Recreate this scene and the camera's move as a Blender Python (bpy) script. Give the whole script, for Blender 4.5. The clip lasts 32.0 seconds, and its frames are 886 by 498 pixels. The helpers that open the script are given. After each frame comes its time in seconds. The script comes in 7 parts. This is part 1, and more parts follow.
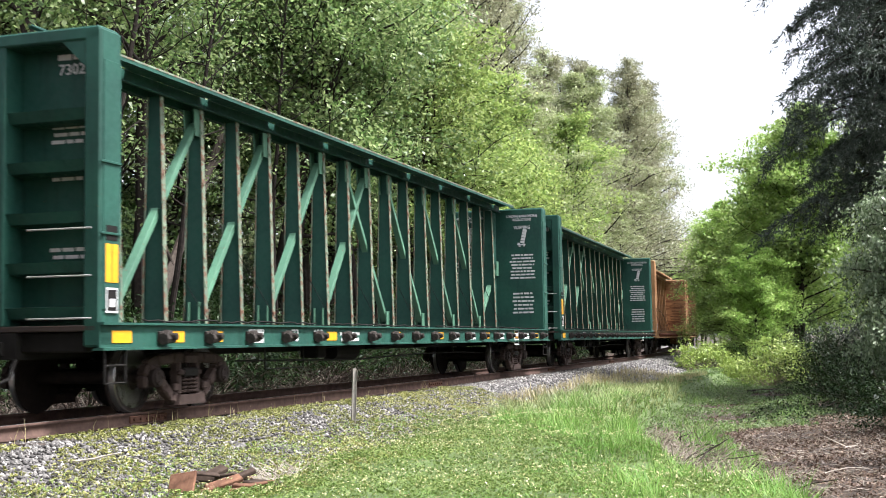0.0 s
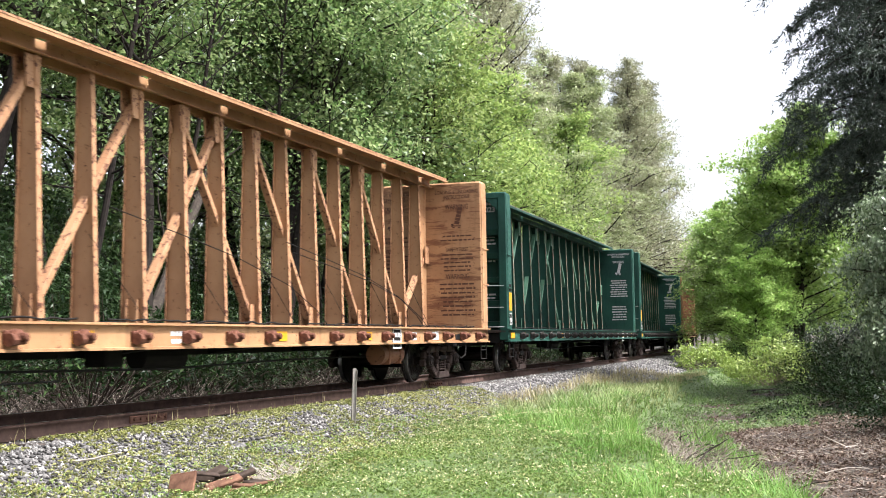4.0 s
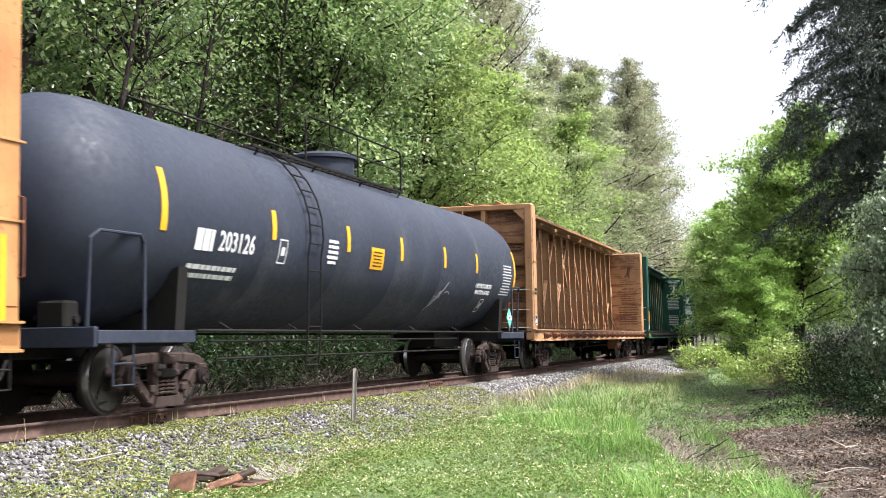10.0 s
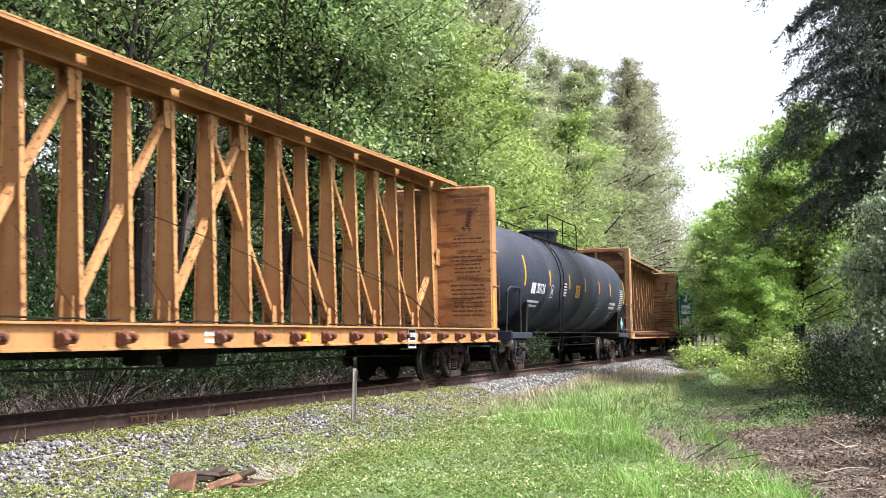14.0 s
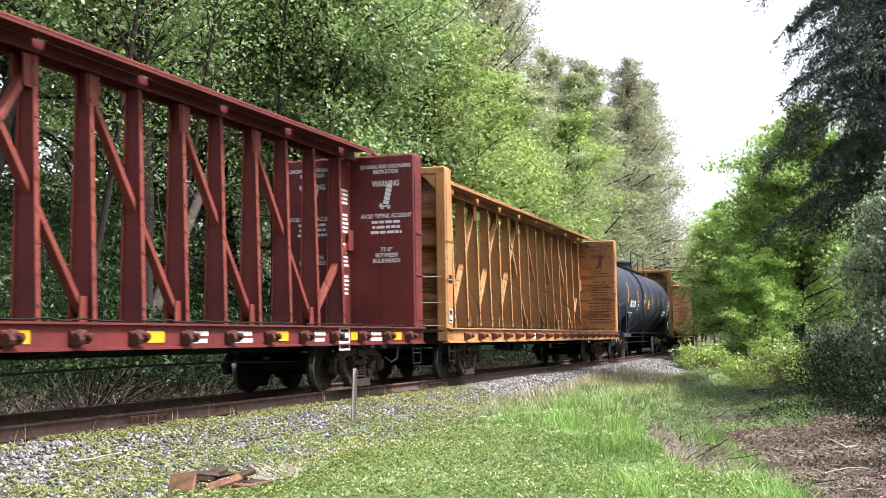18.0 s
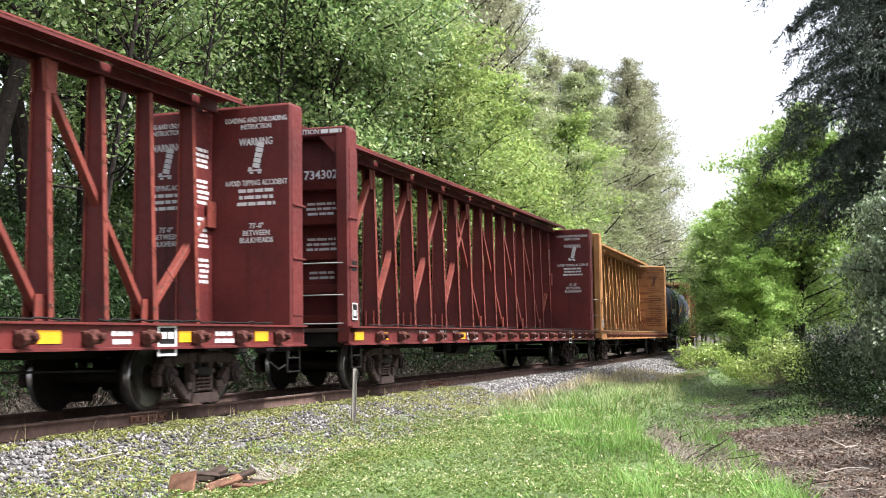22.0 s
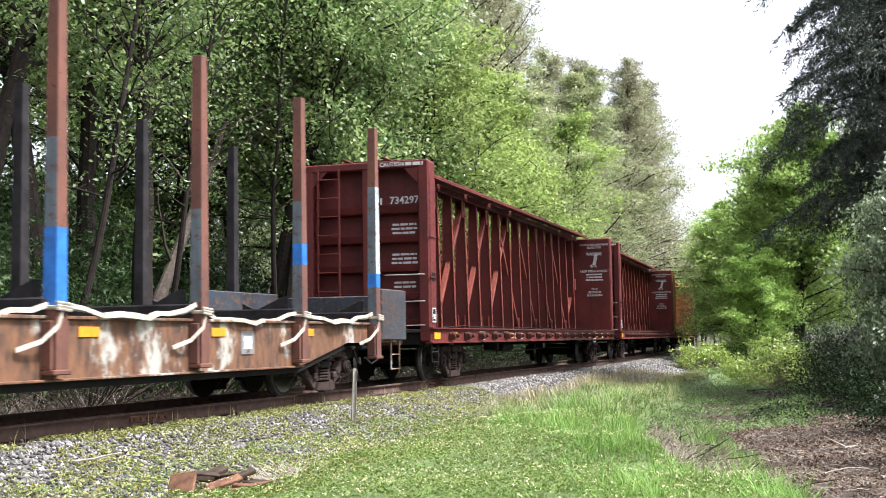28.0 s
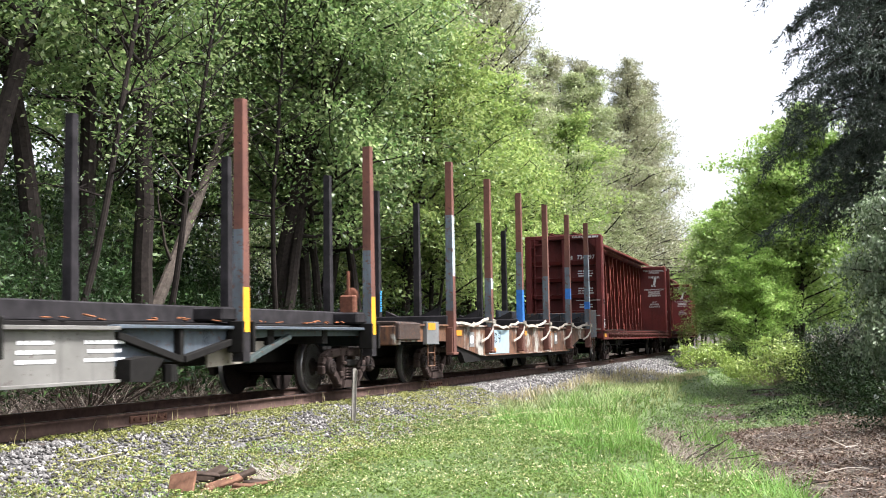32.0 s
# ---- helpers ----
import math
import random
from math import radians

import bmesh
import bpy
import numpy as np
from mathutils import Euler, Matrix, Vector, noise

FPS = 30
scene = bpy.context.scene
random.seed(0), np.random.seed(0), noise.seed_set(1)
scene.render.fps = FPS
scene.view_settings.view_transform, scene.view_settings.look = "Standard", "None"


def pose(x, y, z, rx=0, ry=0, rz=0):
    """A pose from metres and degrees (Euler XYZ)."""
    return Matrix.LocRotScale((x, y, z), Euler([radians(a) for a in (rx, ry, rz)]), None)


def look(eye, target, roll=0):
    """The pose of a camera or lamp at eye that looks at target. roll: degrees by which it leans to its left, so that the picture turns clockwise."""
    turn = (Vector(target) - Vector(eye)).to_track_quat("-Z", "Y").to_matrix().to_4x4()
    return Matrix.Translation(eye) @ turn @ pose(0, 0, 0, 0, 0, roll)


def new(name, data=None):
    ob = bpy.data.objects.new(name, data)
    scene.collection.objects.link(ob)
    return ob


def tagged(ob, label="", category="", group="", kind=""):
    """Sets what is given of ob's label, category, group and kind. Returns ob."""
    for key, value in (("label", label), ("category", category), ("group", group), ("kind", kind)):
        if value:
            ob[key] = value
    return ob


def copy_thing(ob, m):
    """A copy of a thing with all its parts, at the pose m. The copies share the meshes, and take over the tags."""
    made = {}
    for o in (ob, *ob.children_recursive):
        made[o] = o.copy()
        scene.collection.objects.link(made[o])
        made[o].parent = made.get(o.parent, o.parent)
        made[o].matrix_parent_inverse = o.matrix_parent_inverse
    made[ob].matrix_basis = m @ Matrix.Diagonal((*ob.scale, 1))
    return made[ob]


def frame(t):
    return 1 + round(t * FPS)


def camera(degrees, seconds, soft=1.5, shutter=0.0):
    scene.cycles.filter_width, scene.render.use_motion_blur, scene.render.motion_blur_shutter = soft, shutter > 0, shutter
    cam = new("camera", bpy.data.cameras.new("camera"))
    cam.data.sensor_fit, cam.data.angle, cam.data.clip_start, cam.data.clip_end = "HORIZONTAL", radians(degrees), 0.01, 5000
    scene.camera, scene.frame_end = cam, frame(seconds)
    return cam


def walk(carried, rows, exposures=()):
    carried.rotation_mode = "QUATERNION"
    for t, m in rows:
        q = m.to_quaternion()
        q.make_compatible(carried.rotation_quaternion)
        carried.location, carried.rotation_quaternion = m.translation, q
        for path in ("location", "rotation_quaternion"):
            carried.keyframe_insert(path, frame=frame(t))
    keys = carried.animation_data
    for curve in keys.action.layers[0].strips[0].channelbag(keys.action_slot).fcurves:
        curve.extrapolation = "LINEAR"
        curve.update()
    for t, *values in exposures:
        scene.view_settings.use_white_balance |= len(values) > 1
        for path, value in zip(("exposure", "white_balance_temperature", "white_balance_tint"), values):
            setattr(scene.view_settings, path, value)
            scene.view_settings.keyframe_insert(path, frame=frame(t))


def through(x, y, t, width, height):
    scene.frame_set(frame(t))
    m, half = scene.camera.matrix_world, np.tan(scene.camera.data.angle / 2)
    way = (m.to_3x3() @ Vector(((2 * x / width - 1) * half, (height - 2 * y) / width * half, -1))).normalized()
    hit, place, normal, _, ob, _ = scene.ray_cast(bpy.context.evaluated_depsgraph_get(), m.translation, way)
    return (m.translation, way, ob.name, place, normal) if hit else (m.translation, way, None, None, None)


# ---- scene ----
# ---- camera ----
EYE = (0.0, 0.0, 0.8157)
PITCH = 4.2774
cam = camera(39.5915, 32.0, 0.65, 0.4)
AIM = (0.0, 10.0, 0.8157 + 10.0 * math.tan(radians(PITCH)))
walk(cam, [(0, look(EYE, AIM, -0.143)), (32, look(EYE, AIM, -0.143))], [(0, 1.9, 6250, 13), (32, 1.9, 6250, 13)])

# ---- world and light: a bright, thinly overcast sky ----
world = bpy.data.worlds.new("overcast_sky")
scene.world = world
world.use_nodes = True
wn, wl = world.node_tree.nodes, world.node_tree.links
sky = wn.new("ShaderNodeTexSky")
sky.sky_type, sky.sun_disc = "NISHITA", False
sky.sun_elevation, sky.sun_rotation = radians(59.6), radians(107)
sky.dust_density, sky.ozone_density, sky.air_density = 4.0, 1.0, 1.0
grey = wn.new("ShaderNodeRGBToBW")
veil = wn.new("ShaderNodeMix")
veil.data_type = "RGBA"
veil.inputs[0].default_value = 0.80
wl.new(sky.outputs[0], grey.inputs[0])
wl.new(sky.outputs[0], veil.inputs[6])
wl.new(grey.outputs[0], veil.inputs[7])
wl.new(veil.outputs[2], wn["Background"].inputs[0])
wn["Background"].inputs[1].default_value = 0.136
sun = new("sun", bpy.data.lights.new("sun", "SUN"))
sun.data.energy, sun.data.angle, sun.data.color = 2.8, radians(9), (1.0, 0.97, 0.94)
sun.matrix_world = look((8.4, -2.6, 15.0), (0, 0, 0))

# ---- the track's line: s metres along it, w metres to its right ----
X0, Y0, TH0, K0, K1, K2, GRADE, LEAN = 3.0003, 40.6334, 1.271442, 0.00106798, 3.69e-06, 2.04e-07, 0.0045173, 0.011578


def heading(s):
    e = min(s, 110.0)
    th = TH0 + K0 * e + K1 * e * e / 2 + K2 * e ** 3 / 6
    return th + (s - e) * (K0 + K1 * e + K2 * e * e / 2)


LINE = {0.0: (X0, Y0)}
STEP = 0.5
for sign in (1, -1):
    px, py = X0, Y0
    for i in range(1, 1000):
        th = heading(sign * (i - 0.5) * STEP)
        px, py = px + sign * STEP * math.cos(th), py + sign * STEP * math.sin(th)
        LINE[sign * i * STEP] = (px, py)
LS = np.array(sorted(LINE))
LXY = np.array([LINE[s] for s in LS])


def line(s):
    return float(np.interp(s, LS, LXY[:, 0])), float(np.interp(s, LS, LXY[:, 1]))


def plan(s, w, z=0.0):
    """A point s along the track and w to its right, z above the rail head."""
    x, y = line(s)
    th = heading(s)
    return Vector((x + w * math.sin(th), y - w * math.cos(th), z + GRADE * s))


def lift(w):
    return w * math.sin(LEAN)


def run(t):
    """How far the train has rolled at t seconds."""
    q = (t - 16) / 16
    return 4.650315 * t + 1.084983 * q ** 2 + 0.479285 * q ** 3 + 0.939105 * q ** 4 + 0.427713 * q ** 5


def car_pose(u, t, half=9.14):
    """The pose of a car whose centre has the place u in the train."""
    c = u + run(t)
    a, b = plan(c + half, 0), plan(c - half, 0)
    d = (a - b).normalized()
    left = Vector((-d.y, d.x, 0)).normalized()
    up = d.cross(left)
    m = Matrix((d, left, up)).transposed().to_4x4() @ Matrix.Rotation(-LEAN, 4, "X")
    return Matrix.Translation((a + b) / 2) @ m


# ---- materials ----
def material(name, build):
    m = bpy.data.materials.new(name)
    m.use_nodes = True
    t = m.node_tree
    build(t.nodes, t.links, t.nodes["Principled BSDF"])
    return m


def noise_of(n, l, scale, detail=4.0, kind="Object", rough=0.6, stretch=None):
    tc = n.new("ShaderNodeTexCoord")
    out = tc.outputs[kind]
    if stretch:
        mp = n.new("ShaderNodeMapping")
        mp.inputs["Scale"].default_value = stretch
        l.new(out, mp.inputs[0])
        out = mp.outputs[0]
    t = n.new("ShaderNodeTexNoise")
    t.inputs["Scale"].default_value, t.inputs["Detail"].default_value, t.inputs["Roughness"].default_value = scale, detail, rough
    l.new(out, t.inputs["Vector"])
    return t.outputs["Fac"]


def ramp(n, l, fac, stops):
    r = n.new("ShaderNodeValToRGB")
    while len(r.color_ramp.elements) < len(stops):
        r.color_ramp.elements.new(0.5)
    for e, (p, c) in zip(r.color_ramp.elements, stops):
        e.position = p
        e.color = (*c, 1) if len(c) == 3 else c
    l.new(fac, r.inputs[0])
    return r.outputs[0]


def mix(n, l, fac, a, b):
    m = n.new("ShaderNodeMix")
    m.data_type = "RGBA"
    for socket, v in ((m.inputs[0], fac), (m.inputs[6], a), (m.inputs[7], b)):
        if isinstance(v, (int, float)):
            socket.default_value = v
        elif isinstance(v, tuple):
            socket.default_value = (*v, 1)
        else:
            l.new(v, socket)
    return m.outputs[2]


def bump(n, l, bsdf, height, strength, distance):
    b = n.new("ShaderNodeBump")
    b.inputs["Strength"].default_value, b.inputs["Distance"].default_value = strength, distance
    l.new(height, b.inputs["Height"])
    l.new(b.outputs[0], bsdf.inputs["Normal"])


def paint(name, colour, dark, rust=(0.10, 0.045, 0.022), rusting=0.62, rough=0.5, streak=0.55, dust=None, scuff=0.0):
    """Weathered paint on steel: faded patches, streaks of grime down the sides and specks of rust."""
    def build(n, l, b):
        fade = noise_of(n, l, 0.9, 5)
        base = mix(n, l, ramp(n, l, fade, [(0.35, (0, 0, 0)), (0.7, (1, 1, 1))]), dark, colour)
        run_down = noise_of(n, l, 3.0, 5, stretch=(1.6, 1.6, 0.12))
        base = mix(n, l, ramp(n, l, run_down, [(streak, (0, 0, 0)), (streak + 0.2, (0.55, 0.55, 0.55))]), base, tuple(0.45 * c for c in dark))
        if dust:
            smear = noise_of(n, l, 0.8, 4, stretch=(1.0, 1.0, 0.45))
            base = mix(n, l, ramp(n, l, smear, [(0.58, (0, 0, 0)), (0.74, (0.5, 0.5, 0.5))]), base, dust)
        if scuff:
            scrape = noise_of(n, l, 2.2, 8, rough=0.75, stretch=(1.0, 0.35, 2.6))
            base = mix(n, l, ramp(n, l, scrape, [(0.50, (0, 0, 0)), (0.58, (scuff,) * 3)]), base, rust)
        speck = noise_of(n, l, 11.0, 8, rough=0.72)
        mask = ramp(n, l, speck, [(rusting, (0, 0, 0)), (rusting + 0.06, (1, 1, 1))])
        base = mix(n, l, mask, base, rust)
        l.new(base, b.inputs["Base Color"])
        l.new(ramp(n, l, speck, [(0.3, (rough - 0.1,) * 3), (0.75, (0.9,) * 3)]), b.inputs["Roughness"])
        b.inputs["Specular IOR Level"].default_value = 0.28
        bump(n, l, b, speck, 0.15, 0.01)
    return material(name, build)


def plain(name, colour, rough=0.6, metal=0.0, vary=0.25, scale=8.0):
    def build(n, l, b):
        f = noise_of(n, l, scale, 5)
        base = mix(n, l, ramp(n, l, f, [(0.3, (0, 0, 0)), (0.75, (1, 1, 1))]), tuple(c * (1 - vary) for c in colour), tuple(min(1, c * (1 + vary)) for c in colour))
        l.new(base, b.inputs["Base Color"])
        b.inputs["Roughness"].default_value, b.inputs["Metallic"].default_value = rough, metal
        b.inputs["Specular IOR Level"].default_value = 0.12 if rough >= 0.8 else 0.4
        bump(n, l, b, f, 0.1, 0.01)
    return material(name, build)


def leafy(name, a, b_, c, through=0.3, gloss=0.5):
    """Leaves: each one with its own green, and some light through it."""
    def build(n, l, b):
        g = n.new("ShaderNodeNewGeometry")
        col = ramp(n, l, g.outputs["Random Per Island"], [(0.0, a), (0.5, b_), (1.0, c)])
        big = noise_of(n, l, 0.35, 3)
        oi = n.new("ShaderNodeObjectInfo")
        tone = n.new("ShaderNodeHueSaturation")
        vm = n.new("ShaderNodeMapRange")
        vm.inputs["To Min"].default_value, vm.inputs["To Max"].default_value = 0.75, 1.2
        l.new(oi.outputs["Random"], vm.inputs["Value"])
        l.new(vm.outputs[0], tone.inputs["Value"])
        l.new(mix(n, l, ramp(n, l, big, [(0.35, (0.0,) * 3), (0.7, (0.6,) * 3)]), col, a), tone.inputs["Color"])
        b.inputs["Roughness"].default_value = 0.40
        b.inputs["Specular IOR Level"].default_value = gloss
        l.new(tone.outputs[0], b.inputs["Base Color"])
        tr = n.new("ShaderNodeBsdfTranslucent")
        l.new(tone.outputs[0], tr.inputs["Color"])
        mx = n.new("ShaderNodeMixShader")
        mx.inputs[0].default_value = through
        l.new(b.outputs[0], mx.inputs[1])
        l.new(tr.outputs[0], mx.inputs[2])
        l.new(mx.outputs[0], n["Material Output"].inputs["Surface"])
    return material(name, build)


ORANGE = paint("weathered_orange_paint", (0.40, 0.228, 0.112), (0.28, 0.145, 0.068), (0.085, 0.032, 0.02), 0.60)
YELLOW_ORANGE = paint("faded_yellow_orange_paint", (0.39, 0.20, 0.074), (0.275, 0.125, 0.046), (0.085, 0.034, 0.018), 0.605)
ORANGE_WALL = paint("scraped_orange_paint", (0.41, 0.238, 0.12), (0.29, 0.152, 0.074), (0.12, 0.045, 0.025), 0.60, scuff=0.75)
GOLD_WALL = paint("scraped_yellow_orange_paint", (0.39, 0.20, 0.08), (0.275, 0.125, 0.05), (0.12, 0.045, 0.02), 0.60, scuff=0.75)
RED = paint("oxide_red_paint", (0.118, 0.019, 0.016), (0.070, 0.012, 0.011), (0.06, 0.022, 0.016), 0.64)
GREEN = paint("dark_green_paint", (0.016, 0.075, 0.052), (0.010, 0.045, 0.034), (0.10, 0.06, 0.04), 0.655)
BLACK = paint("dull_black_tank_paint", (0.021, 0.026, 0.040), (0.015, 0.019, 0.030), (0.03, 0.03, 0.034), 0.78, 0.56, 0.66, (0.085, 0.085, 0.088))


def rusted(name, colour, rust, rust_dark, share, scale=0.9):
    """Steel whose paint has gone in big patches: paint, bright rust and dark rust, streaked downwards."""
    def build(n, l, b):
        big = noise_of(n, l, scale, 6, rough=0.68, stretch=(1, 1, 0.6))
        fine = noise_of(n, l, 9.0, 7, rough=0.7, stretch=(1, 1, 0.35))
        rusty = mix(n, l, ramp(n, l, fine, [(0.38, (0, 0, 0)), (0.62, (1, 1, 1))]), rust_dark, rust)
        pale = mix(n, l, ramp(n, l, fine, [(0.55, (0, 0, 0)), (0.7, (0.8, 0.8, 0.8))]), colour, rust)
        l.new(mix(n, l, ramp(n, l, big, [(share, (0, 0, 0)), (share + 0.05, (1, 1, 1))]), rusty, pale), b.inputs["Base Color"])
        b.inputs["Roughness"].default_value = 0.75
        bump(n, l, b, fine, 0.2, 0.01)
    return material(name, build)


GREY_BLUE = rusted("rusty_pale_blue_paint", (0.30, 0.295, 0.26), (0.155, 0.07, 0.030), (0.042, 0.021, 0.014), 0.565)
GREY_PAINT = paint("worn_grey_paint", (0.20, 0.205, 0.20), (0.11, 0.113, 0.112), (0.07, 0.038, 0.025), 0.58, 0.6)
# deck colour kept dark to weaken light bounced onto the top chord's underside
DECK_DARK = paint("dark_rusty_deck_steel", (0.045, 0.032, 0.026), (0.025, 0.019, 0.016), (0.08, 0.04, 0.025), 0.58)
STEEL_DARK = plain("grimy_dark_steel", (0.012, 0.011, 0.010), 0.8, 0.1)
TRUCK = plain("dusty_brown_cast_steel", (0.04, 0.028, 0.024), 0.85, 0.0, 0.4, 10)
WHEEL = plain("rusty_wheel_steel", (0.024, 0.018, 0.016), 0.82, 0.2, 0.3, 12)
TREAD = plain("polished_tread_steel", (0.45, 0.44, 0.43), 0.28, 0.9, 0.1)
RAIL_SIDE = plain("rusted_rail_steel", (0.08, 0.051, 0.041), 0.85, 0.1, 0.4, 6)
RAIL_TOP = plain("polished_rail_head", (0.28, 0.26, 0.25), 0.35, 0.8, 0.15)
WHITE = plain("white_lettering", (0.55, 0.55, 0.54), 0.6, 0, 0.12, 14)
INK = plain("dark_brown_lettering", (0.085, 0.035, 0.018), 0.7, 0, 0.3, 14)
YELLOW = plain("yellow_reflector", (0.60, 0.29, 0.01), 0.45, 0, 0.1)
WOOD_DARK = plain("tarred_tie_wood", (0.055, 0.045, 0.038), 0.9, 0, 0.4, 10)
BARK = plain("grey_brown_bark", (0.055, 0.045, 0.037), 0.95, 0, 0.45, 9)
BARK_DARK = plain("dark_bark", (0.026, 0.021, 0.018), 0.95, 0, 0.4, 9)
HERB = leafy("small_weed_leaves", (0.095, 0.16, 0.036), (0.19, 0.27, 0.066), (0.33, 0.39, 0.14), 0.35, 0.22)
FLOWER = leafy("tiny_cream_flowers", (0.46, 0.43, 0.20), (0.56, 0.53, 0.29), (0.64, 0.61, 0.40), 0.2)
DEAD_LEAF = leafy("dead_brown_leaves", (0.065, 0.04, 0.027), (0.125, 0.082, 0.057), (0.27, 0.20, 0.145), 0.1, 0.25)
TWIG_PALE = plain("bleached_dead_twigs", (0.34, 0.30, 0.25), 0.9, 0, 0.35, 12)
TWIG = plain("dry_grey_twigs", (0.20, 0.165, 0.13), 0.9, 0, 0.4, 12)
LEAF_MAPLE = leafy("maple_leaves", (0.068, 0.135, 0.037), (0.205, 0.305, 0.095), (0.46, 0.54, 0.24), 0.5, 0.6)
LEAF_PALE = leafy("pale_spring_leaves", (0.19, 0.24, 0.10), (0.33, 0.38, 0.18), (0.50, 0.53, 0.32), 0.45)
LEAF_BUD = leafy("brownish_opening_leaves", (0.17, 0.175, 0.10), (0.29, 0.295, 0.175), (0.46, 0.465, 0.31), 0.4)
LEAF_LIME = leafy("lime_green_leaves", (0.11, 0.18, 0.045), (0.26, 0.35, 0.09), (0.45, 0.52, 0.19), 0.52)
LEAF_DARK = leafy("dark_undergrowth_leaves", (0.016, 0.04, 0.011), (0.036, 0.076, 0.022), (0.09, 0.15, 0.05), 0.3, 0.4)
LEAF_BUSH = leafy("yellow_green_bush_leaves", (0.14, 0.21, 0.04), (0.26, 0.35, 0.08), (0.42, 0.50, 0.15), 0.4)
LEAF_SILVER = leafy("grey_green_leaves", (0.10, 0.155, 0.07), (0.22, 0.285, 0.16), (0.44, 0.49, 0.36), 0.3, 0.6)
# near-black leaf greens: the shade of train, canopy and firs is in the colour
LEAF_SHADED = leafy("shade_darkened_leaves", (0.006, 0.017, 0.005), (0.014, 0.032, 0.009), (0.045, 0.075, 0.022), 0.2, 0.12)
# darker copy of the dead leaves, with the shade behind the track painted in
LITTER_SHADED = leafy("shade_darkened_dead_leaves", (0.025, 0.017, 0.012), (0.05, 0.035, 0.025), (0.12, 0.09, 0.065), 0.1, 0.15)
# cane brown lowered to carry the shade behind the track
CANE_SHADED = plain("shade_darkened_canes", (0.05, 0.038, 0.03), 0.9, 0, 0.5, 12)
DITCH_LEAF = leafy("dull_green_weed_leaves", (0.05, 0.09, 0.025), (0.10, 0.155, 0.045), (0.19, 0.24, 0.09))
LEAF_VINE = leafy("bright_vine_maple_leaves", (0.19, 0.32, 0.07), (0.365, 0.53, 0.13), (0.54, 0.66, 0.25), 0.5, 0.5)
NEEDLES = leafy("fir_needles", (0.032, 0.047, 0.034), (0.058, 0.078, 0.056), (0.11, 0.135, 0.10), 0.2, 0.3)
GRASS = leafy("grass_blades", (0.085, 0.19, 0.033), (0.165, 0.30, 0.058), (0.29, 0.40, 0.13), 0.4, 0.22)
DRY_GRASS = leafy("dry_grass_blades", (0.30, 0.25, 0.11), (0.38, 0.33, 0.16), (0.48, 0.42, 0.24), 0.2)
OLIVE = leafy("olive_grass_blades", (0.10, 0.14, 0.04), (0.19, 0.235, 0.08), (0.33, 0.33, 0.15), 0.25)
MOSS = leafy("yellow_stonecrop", (0.15, 0.17, 0.05), (0.26, 0.27, 0.07), (0.40, 0.38, 0.11), 0.2)


